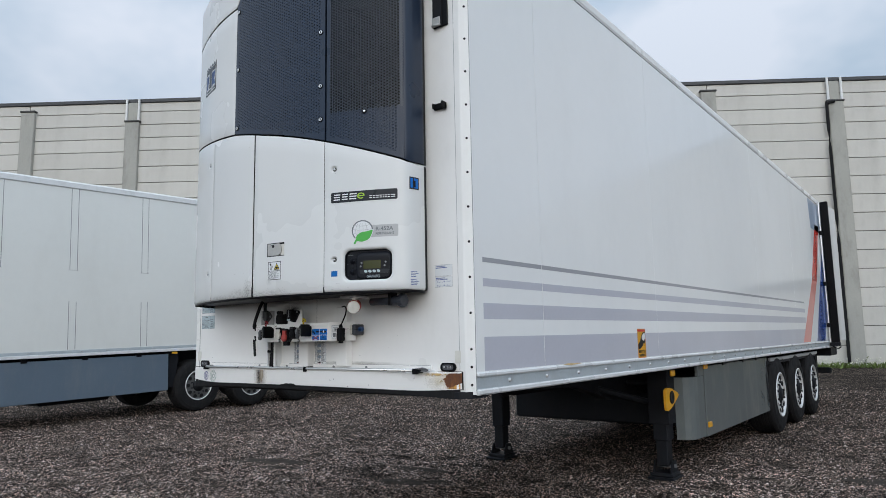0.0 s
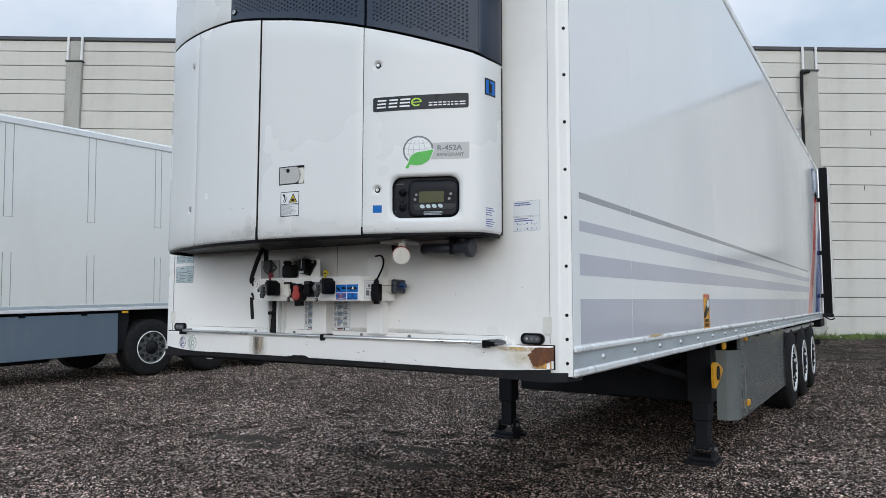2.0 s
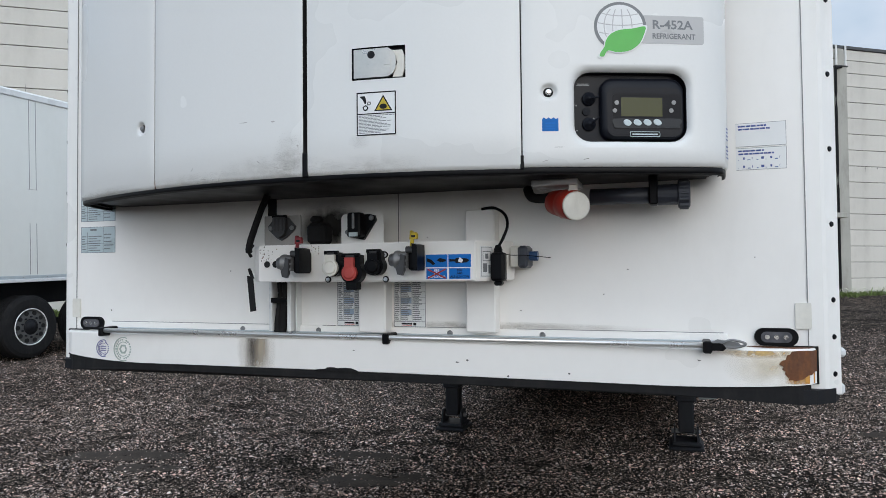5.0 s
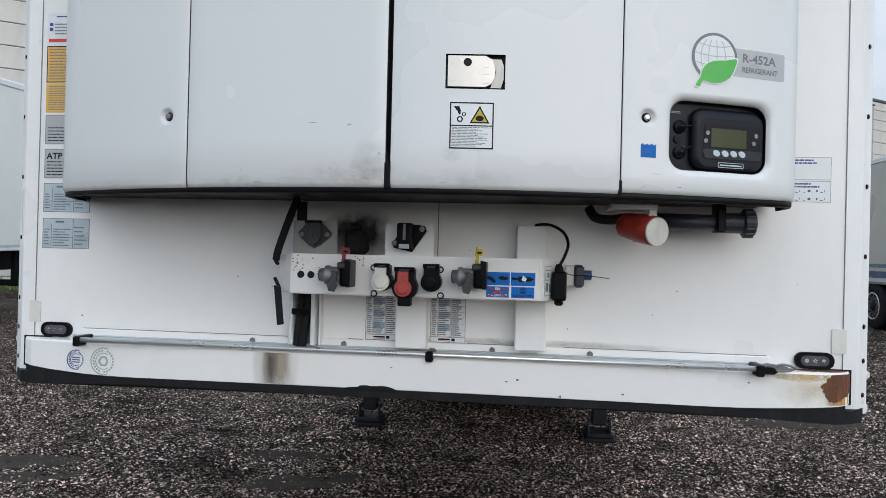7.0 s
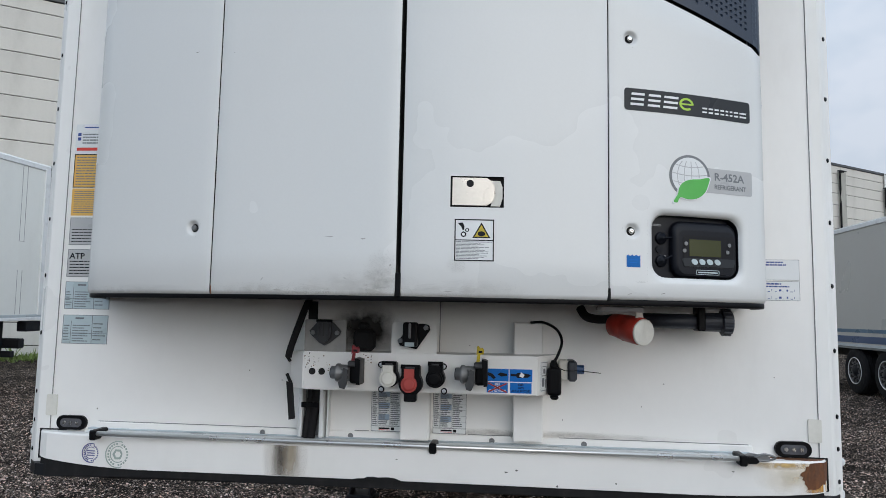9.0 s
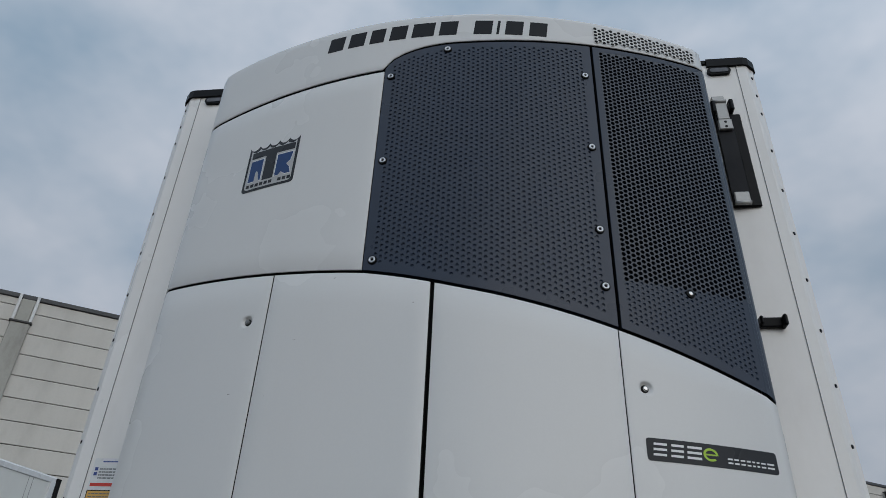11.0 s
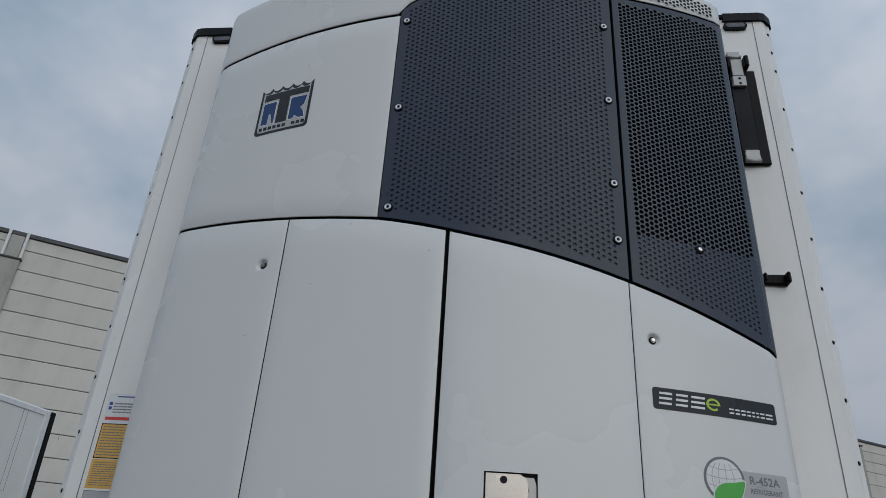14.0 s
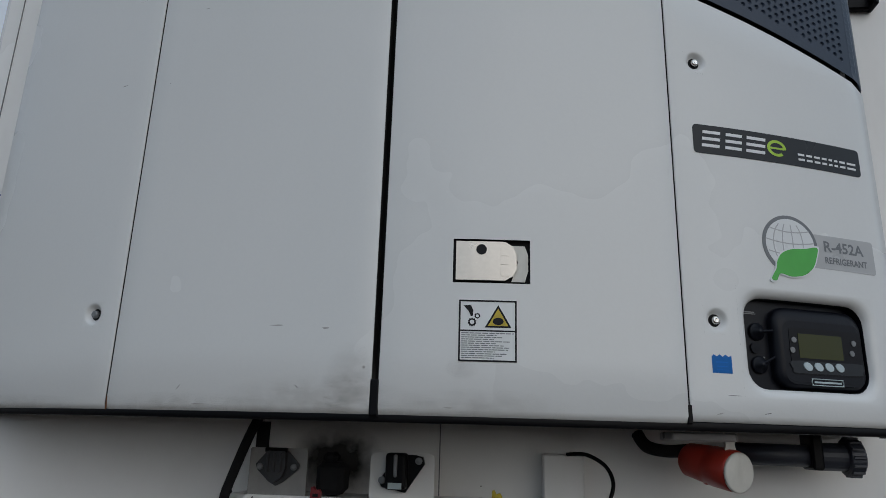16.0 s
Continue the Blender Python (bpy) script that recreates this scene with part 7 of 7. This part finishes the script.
# plates that stand behind the board
p1 = part("socket_plate", extrude(bmesh.new(), round_rect(-0.316, -0.187, 1.48, 1.58, 0.003, 1), lambda a, b, d: Vector((a, -0.15 + d, b - BZ)), 0.004), M_DIRTYPLATE, board, "grimy grey plate with a blanked socket")
part("socket_flange", extrude(bmesh.new(), [(-0.3, 1.546), (-0.296, 1.535), (-0.268, 1.51), (-0.252, 1.502), (-0.236, 1.51), (-0.206, 1.535), (-0.202, 1.546), (-0.228, 1.573), (-0.24, 1.576), (-0.264, 1.576), (-0.276, 1.573)], lambda a, b, d: Vector((a, -0.156 + d, b - BZ)), 0.006), M_DARKCAST, p1)
cover = part("socket_cover", extrude(bmesh.new(), [(-0.273, 1.574), (-0.275, 1.54), (-0.268, 1.52), (-0.252, 1.51), (-0.236, 1.52), (-0.229, 1.54), (-0.231, 1.574)], lambda a, b, d: Vector((a, -0.172 + d, b - BZ)), 0.016), M_DARKCAST, p1, "dark sprung socket cover")
for x in (-0.267, -0.253, -0.239):
    part("cover_rib", B(x - 0.003, x + 0.003, -0.176, -0.171, 1.53 - BZ, 1.57 - BZ, bevel=0.0015), M_DARKCAST, cover)
part("cover_hinge", R(at(-0.276, -0.166, 1.576), at(-0.228, -0.166, 1.576), 0.005, 8), M_BLACK, p1)
for x in (-0.289, -0.214):
    part("bolt", lathe(bmesh.new(), [(0.007, 0.0), (0.007, 0.004), (0.005, 0.005), (0.0, 0.004)], at(x, -0.156, 1.541), (0, -1, 0), 12), M_GREYMETAL, p1)
part("strap_over", B(-0.31, -0.282, -0.14, -0.134, 1.575 - BZ, 1.635 - BZ), M_RUBBER, p1)
p2 = part("socket_plate", extrude(bmesh.new(), round_rect(-0.048, 0.09, 1.46, 1.577, 0.014, 4), lambda a, b, d: Vector((a, -0.15 + d, b - BZ)), 0.004), M_FRONT, board, "white plate with a large black socket")
part("socket_flange", extrude(bmesh.new(), [(-0.027, 1.52), (-0.02, 1.508), (0.03, 1.498), (0.052, 1.53), (0.07, 1.556), (0.066, 1.57), (0.05, 1.574), (-0.008, 1.574), (-0.012, 1.54)], lambda a, b, d: Vector((a, -0.162 + d, b - BZ)), 0.012), M_BLACK, p2)
part("socket_lid", B(-0.008, 0.036, -0.195, -0.158, 1.505 - BZ, 1.578 - BZ, bevel=0.007, seg=2), M_BLACK, p2)
part("lid_rib", B(0.01, 0.018, -0.199, -0.194, 1.53 - BZ, 1.575 - BZ, bevel=0.002), M_GREYMETAL, p2)
part("lid_tag", B(0.0, 0.028, -0.1975, -0.1945, 1.507 - BZ, 1.519 - BZ), M_SILVERLABEL, p2)
for x, z in ((-0.019, 1.522), (0.058, 1.562)):
    part("bolt", lathe(bmesh.new(), [(0.0075, 0.0), (0.0075, 0.005), (0.0, 0.006)], at(x, -0.163, z), (0, -1, 0), 12), M_GREYMETAL, p2)
dk = part("dark_coupling", B(-0.165, -0.105, -0.16, -0.09, 1.487 - BZ, 1.555 - BZ, bevel=0.012), M_RUBBER, board, "sooty black blanked coupling")
part("coupling_knob", B(-0.15, -0.12, -0.165, -0.12, 1.553 - BZ, 1.575 - BZ, bevel=0.008), M_RUBBER, dk)

# uprights behind the board, and the cable channel
for x0, x1, z0, z1 in ((0.318, 0.408, 1.223, 1.583), (-0.029, 0.062, 1.216, 1.4)):
    part("upright", B(x0, x1, -0.076, -0.022, z0 - BZ, z1 - BZ, bevel=0.004), M_FRONT, board, "off-white upright post")
ch = part("cable_channel", B(-0.352, -0.34, -0.072, -0.022, 1.213 - BZ, 1.4 - BZ, bevel=0.002), M_RAIL, board, "narrow channel with black cables in it")
part("channel_side", B(-0.285, -0.272, -0.072, -0.022, 1.213 - BZ, 1.4 - BZ, bevel=0.002), M_RAIL, ch)
part("channel_edge", B(-0.266, -0.26, -0.052, -0.022, 1.213 - BZ, 1.4 - BZ, bevel=0.001), M_RAIL, ch)
part("channel_back", B(-0.34, -0.285, -0.034, -0.022, 1.213 - BZ, 1.4 - BZ), M_INKGREY, ch)
part("cable_tie", B(-0.342, -0.284, -0.078, -0.072, 1.305 - BZ, 1.322 - BZ, bevel=0.002), M_BLACK, ch)
for dx, r in ((-0.322, 0.011), (-0.303, 0.013)):
    part("cable", tube(bmesh.new(), [at(dx, -0.052, 1.4), at(dx + 0.004, -0.054, 1.33), at(dx - 0.004, -0.054, 1.27), at(dx - 0.012, -0.052, 1.21)], r, 10), M_RUBBER, ch, smooth=True)
part("strap", tube(bmesh.new(), [at(-0.304, -0.15, 1.645), at(-0.318, -0.165, 1.6), at(-0.338, -0.178, 1.53), at(-0.35, -0.182, 1.488), at(-0.356, -0.175, 1.468)], 0.0105, 10), M_RUBBER, board, "black rubber hose", smooth=True)
part("strap_tail", extrude(bmesh.new(), [(-0.357, 1.395), (-0.338, 1.39), (-0.327, 1.286), (-0.345, 1.283)], lambda a, b, d: Vector((a, -0.185 + d, b - BZ)), 0.006), M_RUBBER, board, "loose end of a black strap")
for z in (1.46, 1.405):
    part("strap_loop", tube(bmesh.new(), [at(-0.345, -0.17, z + 0.03 if z > 1.43 else z - 0.02), at(-0.362, -0.165, z + 0.01), at(-0.352, -0.17, z - 0.006)], 0.005, 8), M_RUBBER, board)

# red power inlet and the drain pipe under the unit
inlet = thing("power_inlet", "red industrial power plug with a white round flap, under the unit", "power inlet", (0.6, -0.2, 1.6))


def pi(x, y, z):
    return Vector((x - 0.6, y + 0.2, z - 1.6))


part("housing", lathe(bmesh.new(), [(0.0, 0.0), (0.026, 0.0), (0.032, 0.008), (0.036, 0.052), (0.034, 0.058), (0.0375, 0.065), (0.038, 0.108), (0.035, 0.113)], pi(0.599, -0.184, 1.584), (0.595, -0.78, -0.165), 26), M_REDPLASTIC, inlet, "red plastic housing", True)
part("flap", lathe(bmesh.new(), [(0.0, 0.0), (0.034, 0.0), (0.0365, 0.002), (0.0365, 0.006), (0.033, 0.008), (0.0, 0.008)], pi(0.667, -0.273, 1.564), (0.54, -0.84, -0.08), 28), M_CREAM, inlet, "off-white round flap", True)
part("flap_arm", extrude(bmesh.new(), [(0.645, 1.59), (0.676, 1.59), (0.67, 1.612), (0.672, 1.634), (0.648, 1.634), (0.652, 1.612)], lambda a, b, d: pi(a, -0.268 + (0.66 - a) * -0.5 + d, b), 0.012), M_CREAM, inlet)
part("mount_plate", B(-0.045, 0.072, -0.075, 0.05, 0.018, 0.034, bevel=0.003), M_GREYPLATE, inlet)
part("drip_lip", B(0.02, 0.034, -0.03, -0.01, -0.062, -0.044, bevel=0.003), M_REDPLASTIC, inlet)
part("feed_hose", tube(bmesh.new(), [pi(0.515, -0.12, 1.63), pi(0.53, -0.14, 1.605), pi(0.565, -0.165, 1.597), pi(0.6, -0.19, 1.6)], 0.013, 10), M_RUBBER, inlet, "black feed hose", True)
pipe = thing("drain_pipe", "dark grey plastic pipe with a ribbed screw cap", "pipe", (0.81, -0.148, 1.597))
part("tube", R((-0.12, 0, 0.0), (0.06, 0, -0.002), 0.0215, 20), M_PIPE, pipe, smooth=True)
part("sleeve", lathe(bmesh.new(), [(0.0215, 0), (0.027, 0.002), (0.027, 0.05), (0.024, 0.052)], (0.05, 0, -0.002), (1, 0, 0), 20), M_PIPE, pipe)
cap = lathe(bmesh.new(), [(0.03, 0), (0.036, 0.002), (0.036, 0.026), (0.032, 0.03), (0.0, 0.03)], (0.1, 0, -0.002), (1, 0, 0), 24)
part("screw_cap", cap, M_PIPE, pipe, "ribbed screw cap")
bm = bmesh.new()
for k in range(14):
    t = 2 * math.pi * k / 14
    rod(bm, (0.104, 0.036 * math.cos(t), -0.002 + 0.036 * math.sin(t)), (0.126, 0.036 * math.cos(t), -0.002 + 0.036 * math.sin(t)), 0.0035, 6)
part("cap_rib", bm, M_PIPE, pipe, kind="stuff")
part("pipe_clip", B(0.03, 0.052, -0.03, 0.03, -0.028, 0.05, bevel=0.004), M_BLACK, pipe)

# ---- papers and plates stuck on the front wall ----
W0 = front(WALL_Y)
card = decal("dealer_card", rect(-1.196, -1.06, 2.128, 2.235), W0, M_LABEL, front_wall, 0.0006, "white card with blue and red print")
bars("card_print", [(-1.165, -1.1, 2.222, 2.226), (-1.188, -1.176, 2.194, 2.205), (-1.188, -1.176, 2.178, 2.189)], W0, M_INKBLUE, card, 0.001)
bars("card_print", lines_of(-1.17, -1.07, 2.165, 2.205, 4, 4), W0, M_INKGREY, card, 0.001)
bars("card_red", [(-1.19, -1.075, 2.142, 2.153)], W0, M_RED, card, 0.001)
for z0, z1, edge in ((2.013, 2.13, True), (1.916, 2.01, False)):
    am = decal("amber_notice", rect(-1.195, -1.055, z0, z1), W0, M_ORANGE, front_wall, 0.0006, "amber notice with dark small print")
    if edge:
        bars("notice_frame", [(-1.195, -1.055, z0, z0 + 0.003), (-1.195, -1.055, z1 - 0.003, z1), (-1.195, -1.192, z0, z1)], W0, M_INK, am, 0.001)
    bars("notice_print", lines_of(-1.186, -1.065, z0 + 0.008, z1 - 0.006, 11, int(z0 * 100), 0.35), W0, M_INKGREY, am, 0.001)
for z0, z1, n in ((1.815, 1.909, 5), (1.706, 1.8, 5)):
    gp = decal("grey_notice", rect(-1.194, -1.05, z0, z1), W0, M_GREYPLATE, front_wall, 0.0006, "grey approval plate")
    bars("notice_frame", [(-1.194, -1.05, z0, z0 + 0.002), (-1.194, -1.05, z1 - 0.002, z1), (-1.194, -1.192, z0, z1)], W0, M_INKGREY, gp, 0.001)
    if n and z0 < 1.75:
        letters("plate_words", "ATP", -1.187, 1.768, 0.019, W0, M_INK, gp, 0.001, 1.1)
    bars("notice_print", lines_of(-1.185, -1.06, z0 + 0.008, z1 - 0.035, n, int(z0 * 90), 0.3), W0, M_INK, gp, 0.001)
for z0, z1 in ((1.598, 1.69), (1.482, 1.578)):
    sp = decal("rating_plate", rect(-1.194, -1.033, z0, z1), W0, M_SILVERLABEL, front_wall, 0.0006, "pale teal rating plate with a printed table")
    bars("plate_frame", [(-1.194, -1.033, z0, z0 + 0.0015), (-1.194, -1.033, z1 - 0.0015, z1), (-1.194, -1.192, z0, z1), (-1.035, -1.033, z0, z1)], W0, M_INKGREY, sp, 0.001)
    bars("plate_rule", [(-1.194, -1.033, z0 + 0.034, z0 + 0.0355), (-1.165, -1.163, z0, z1 - 0.02), (-1.09, -1.088, z0, z1)], W0, M_INKGREY, sp, 0.001)
    bars("plate_print", [(-1.15, -1.12, z1 - 0.014, z1 - 0.008)] + lines_of(-1.158, -1.095, z0 + 0.006, z1 - 0.03, 7, int(z0 * 70), 0.4) + lines_of(-1.19, -1.168, z0 + 0.01, z1 - 0.03, 6, int(z0 * 50), 0.4) + lines_of(-1.085, -1.04, z0 + 0.01, z1 - 0.02, 5, int(z0 * 60), 0.3), W0, M_INKGREY, sp, 0.001)
for z0, z1 in ((1.726, 1.789), (1.664, 1.723)):
    nt = decal("service_note", rect(1.06, 1.182, z0, z1), W0, M_LABEL, front_wall, 0.0006, "white dated service note")
    bars("note_frame", [(1.06, 1.182, z0, z0 + 0.001), (1.06, 1.182, z1 - 0.001, z1), (1.181, 1.182, z0, z1)], W0, M_INKGREY, nt, 0.001)
    bars("note_print", lines_of(1.066, 1.16, z1 - 0.02, z1 - 0.004, 2, int(z0 * 100), 0.55), W0, M_INKBLUE, nt, 0.001)
    if z0 < 1.7:
        for zz in (1.69, 1.668):
            bars("pen_marks", [(1.066 + 0.011 * k, 1.066 + 0.011 * k + 0.0012 + 0.003 * (k % 3), zz + 0.002 * (k % 2), zz + 0.0022 + 0.006 * (k % 2)) for k in range(10)], W0, M_INKBLUE, nt, 0.001)
for a0, a1 in ((-0.129, -0.031), (0.068, 0.173)):
    sh = decal("data_sheet", rect(a0, a1, 1.231, 1.4), W0, M_LABEL, front_wall, 0.0006, "printed data sheet with a table")
    bars("sheet_frame", [(a0, a1, 1.231, 1.233), (a0, a0 + 0.0015, 1.231, 1.39), (a1 - 0.0015, a1, 1.231, 1.39), (a0, a1, 1.247, 1.2485)], W0, M_INKGREY, sh, 0.001)
    cells = []
    for c0, c1 in ((0.004, 0.02), (0.024, 0.058), (0.062, 0.094)):
        cells += lines_of(a0 + c0, a0 + c1, 1.252, 1.395, 24, int(c0 * 1000) + int(a0 * 100), 0.6)
    bars("sheet_print", cells, W0, M_INKGREY, sh, 0.001)
    bars("sheet_rule", [(a0 + 0.0215, a0 + 0.0225, 1.25, 1.395), (a0 + 0.0595, a0 + 0.0605, 1.25, 1.395)] + [(a0, a1, 1.25 + 0.018 * k, 1.2506 + 0.018 * k) for k in range(9)], W0, M_INKGREY, sh, 0.001)
    bars("sheet_shade", [(a0 + 0.0235, a0 + 0.0585, 1.2675 + 0.036 * k, 1.285 + 0.036 * k) for k in range(4)], W0, M_PALEBLUE, sh, 0.0008)
    bars("sheet_mark", [(a0 + 0.025, a0 + 0.06, 1.2385, 1.2435), (a0 + 0.064, a0 + 0.074, 1.236, 1.2445)], W0, M_INK, sh, 0.001)
    bars("sheet_red_mark", [(a0 + 0.025, a0 + 0.06, 1.2355, 1.2372)], W0, M_RED, sh, 0.001)

# ---- fittings high on the front wall ----
hatch = thing("vent_hatch", "black rubber-edged hatch with bright steel catch and hinge", "hatch", (1.134, WALL_Y, 3.415))
M_CATCH = mat("dull_zinc", (0.42, 0.42, 0.41), 0.45, metal=0.35, vary=0.12, scale=25, fine=120)
part("cover", B(-0.05, 0.053, -0.014, 0.0, -0.23, 0.23, bevel=0.004), M_BLACK, hatch, "black hatch cover")
part("cover_face", extrude(bmesh.new(), [(-0.048, -0.227), (0.016, -0.227), (0.016, 0.227), (-0.048, 0.227)], lambda a, b, d: Vector((a, -0.019 + d, b)), 0.006), M_CHASSIS, hatch)
part("cover_rib", B(0.016, 0.0185, -0.02, -0.013, -0.227, 0.227), M_VOID, hatch)
part("catch_ear", B(-0.05, 0.0, -0.03, -0.0, 0.282, 0.318, bevel=0.003), M_CATCH, hatch, "zinc catch plate")
part("catch_roll", R((-0.052, -0.032, 0.284), (0.002, -0.032, 0.284), 0.008, 12), M_CATCH, hatch, smooth=True)
part("catch", B(-0.042, 0.003, -0.032, -0.024, 0.19, 0.282, bevel=0.002), M_CATCH, hatch)
part("catch_foot", B(-0.045, 0.008, -0.034, -0.018, 0.135, 0.188, bevel=0.003), M_CATCH, hatch)
for z in (0.172, 0.148):
    part("catch_hole", R((-0.018, -0.0345, z), (-0.018, -0.03, z), 0.006, 10), M_VOID, hatch)
part("catch_stop", B(-0.064, -0.046, -0.05, 0.0, 0.215, 0.28, bevel=0.006), M_BLACK, hatch)
part("catch_stop", B(0.008, 0.026, -0.05, 0.0, 0.225, 0.285, bevel=0.006), M_BLACK, hatch)
part("hinge", B(-0.045, 0.01, -0.03, -0.018, -0.218, -0.172, bevel=0.003), M_CATCH, hatch, "zinc hinge plate")
part("hinge_roll", R((-0.046, -0.026, -0.222), (0.011, -0.026, -0.222), 0.008, 12), M_CATCH, hatch, smooth=True)
hook = thing("hose_hook", "black plastic hook on the front wall", "hook", (1.126, WALL_Y, 2.706))
part("bracket", B(-0.045, 0.04, -0.02, 0.0, -0.018, 0.018, bevel=0.004), M_BLACK, hook)
part("arm", B(0.026, 0.04, -0.045, 0.0, -0.022, 0.02, bevel=0.005), M_BLACK, hook)
part("arm", B(-0.046, -0.034, -0.035, 0.0, -0.012, 0.02, bevel=0.005), M_BLACK, hook)

# ---- neighbouring trailers ----
def plain_trailer(name, label, x_face, side, y_front, y_rear, top, low, wheels, skin, skirt, wheel_material, loc_y, rails=None, nose_down=0.0):
    """A trailer seen from its flank: side is the way that flank faces."""
    t = thing(name, label, "trailer", (x_face - side * 1.3, loc_y, 0), group="trailers parked in the yard")
    t.matrix_world = pose(x_face - side * 1.3, loc_y, 0, nose_down, 0, 0)
    L0, L1 = y_front - loc_y, y_rear - loc_y
    dip = math.tan(radians(nose_down))
    h = 1.3
    part("body", B(-h + 0.02, h - 0.02, L0, L1, low + 0.1, top - 0.1, bevel=0.01), skin, t, "plain laminate box body")
    part("roof", B(-h + 0.01, h - 0.01, L0, L1, top - 0.1, top, bevel=0.03), skin, t)
    for s in (1, -1):
        part("roof_rail", B(s * h, s * (h - 0.05), L0, L1, top - 0.13, top - 0.02, bevel=0.012), M_RAIL, t)
        part("bottom_rail", B(s * h, s * (h - 0.05), L0, L1, low, low + 0.055, bevel=0.006), rails or M_RAIL, t)
        part("bottom_rail_web", B(s * (h - 0.008), s * (h - 0.05), L0, L1, low + 0.05, low + 0.11), M_RAILGREY, t)
        for y in wheels:
            wheel(t, s * 1.1, y - loc_y, 0.525 - dip * (y - loc_y), s, wheel_material)
        part("frame_beam", B(s * 0.5, s * 0.6, L0 + 0.8, L1 - 0.4, 0.8, low, bevel=0.01), M_CHASSIS, t)
    part("floor", B(-h + 0.06, h - 0.06, L0, L1, low, low + 0.1), M_CHASSIS, t)
    for y in wheels:
        part("axle", R((-1, y - loc_y, 0.52 - dip * (y - loc_y)), (1, y - loc_y, 0.52 - dip * (y - loc_y)), 0.065, 10), M_CHASSIS, t)
    return t


left = plain_trailer("refrigerated_trailer", "plain white refrigerated trailer with blue-grey side skirts", -9.1, 1, -2.8, 10.8, 4.335, 1.205, (5.12, 6.43, 7.74), M_GRPOLD, M_SKIRTBLUE, M_RIMDARK, 4.0, None, 1.33)
sk = part("side_skirt", B(1.22, 1.26, -2.52, 0.46, 0.45, 1.155, bevel=0.006), M_SKIRTBLUE, left, "blue-grey side skirt panel")
for y in (-2.2, -1.2, -0.2):
    part("skirt_hinge", B(1.25, 1.27, y, y + 0.1, 1.13, 1.19), M_BLACK, sk)
part("mud_flap", extrude(bmesh.new(), [(0.5, 1.15), (0.72, 1.15), (0.62, 0.5), (0.5, 0.5)], lambda a, b, d: Vector((1.2 - d, a, b)), 0.4), M_CHASSIS, left, "dark plastic wing end")
part("side_marker", B(1.27, 1.3, 0.52, 0.63, 1.15, 1.19, bevel=0.004), M_YELLOW, left)
for k, y in enumerate((-5.17, -3.88, -2.69, -1.47, -0.14, 1.14, 2.43, 3.72, 4.9, 5.94)):
    for off in (0.0, 0.125):
        for z0, z1 in ((1.33, 2.17), (2.73, 4.2)):
            part("panel_seam", B(1.278, 1.2825, y + off, y + off + 0.008, z0, z1), M_SEAMDARK, left)
    part("panel_seam", B(1.278, 1.2825, y - 0.02, y + 0.15, 2.727, 2.734), M_SEAMPALE, left)
rv = part("rail_rivet", R((1.29, 0, 0), (1.3, 0, 0), 0.014, 8), M_ALU, left)
rv.location = (0, -6.5, 1.29)
for k in range(1, 30):
    again(rv, (0, -6.5 + 0.44 * k, 1.29))
part("door_seal", B(1.24, 1.34, 6.7, 6.82, 1.2, 4.31, bevel=0.01), M_BLACK, left, "black rear frame seal")
part("door_post", B(1.26, 1.31, 6.55, 6.7, 1.3, 4.24, bevel=0.005), M_RAIL, left)
part("buffer", B(1.05, 1.28, 6.3, 6.75, 0.98, 1.18, bevel=0.02), M_CHASSIS, left)
part("under_ride_bar", B(-1.2, 1.2, 6.0, 6.1, 0.5, 0.62, bevel=0.01), M_CHASSIS, left)
part("bar_arm", B(0.85, 0.95, 5.98, 6.08, 0.5, 1.2), M_CHASSIS, left)
part("rear_lamp_box", B(0.7, 1.25, 6.15, 6.3, 0.66, 0.85, bevel=0.02), M_CHASSIS, left)
part("landing_leg", B(0.9, 1.04, -4.0, -3.86, 0.05, 1.2, bevel=0.01), M_CHASSIS, left)
part("landing_leg", B(-1.04, -0.9, -4.0, -3.86, 0.05, 1.2, bevel=0.01), M_CHASSIS, left)
part("spare_carrier", B(-0.6, 0.9, -1.8, -0.4, 0.35, 0.8, bevel=0.1), M_CHASSIS, left)

right = plain_trailer("refrigerated_trailer", "beige-grey trailer with blue bands along its lower edge", 8.1, -1, 5.0, 18.4, 3.86, 1.02, (11.7, 13.01, 14.32), M_BEIGE, M_SKIRT, M_RIMDARK, 12.0, M_SKIRT)
part("blue_band", B(-1.283, -1.279, -7.0, 6.4, 1.39, 1.47), M_BANDTEAL, right, "steel-blue band")
part("navy_band", B(-1.283, -1.279, -7.0, 6.4, 1.16, 1.31), M_BANDBLUE, right, "navy blue band")
part("landing_leg", B(-1.0, -0.86, -3.9, -3.76, 0.0, 1.0, bevel=0.01), M_CHASSIS, right)
part("landing_leg", B(0.86, 1.0, -3.9, -3.76, 0.0, 1.0, bevel=0.01), M_CHASSIS, right)
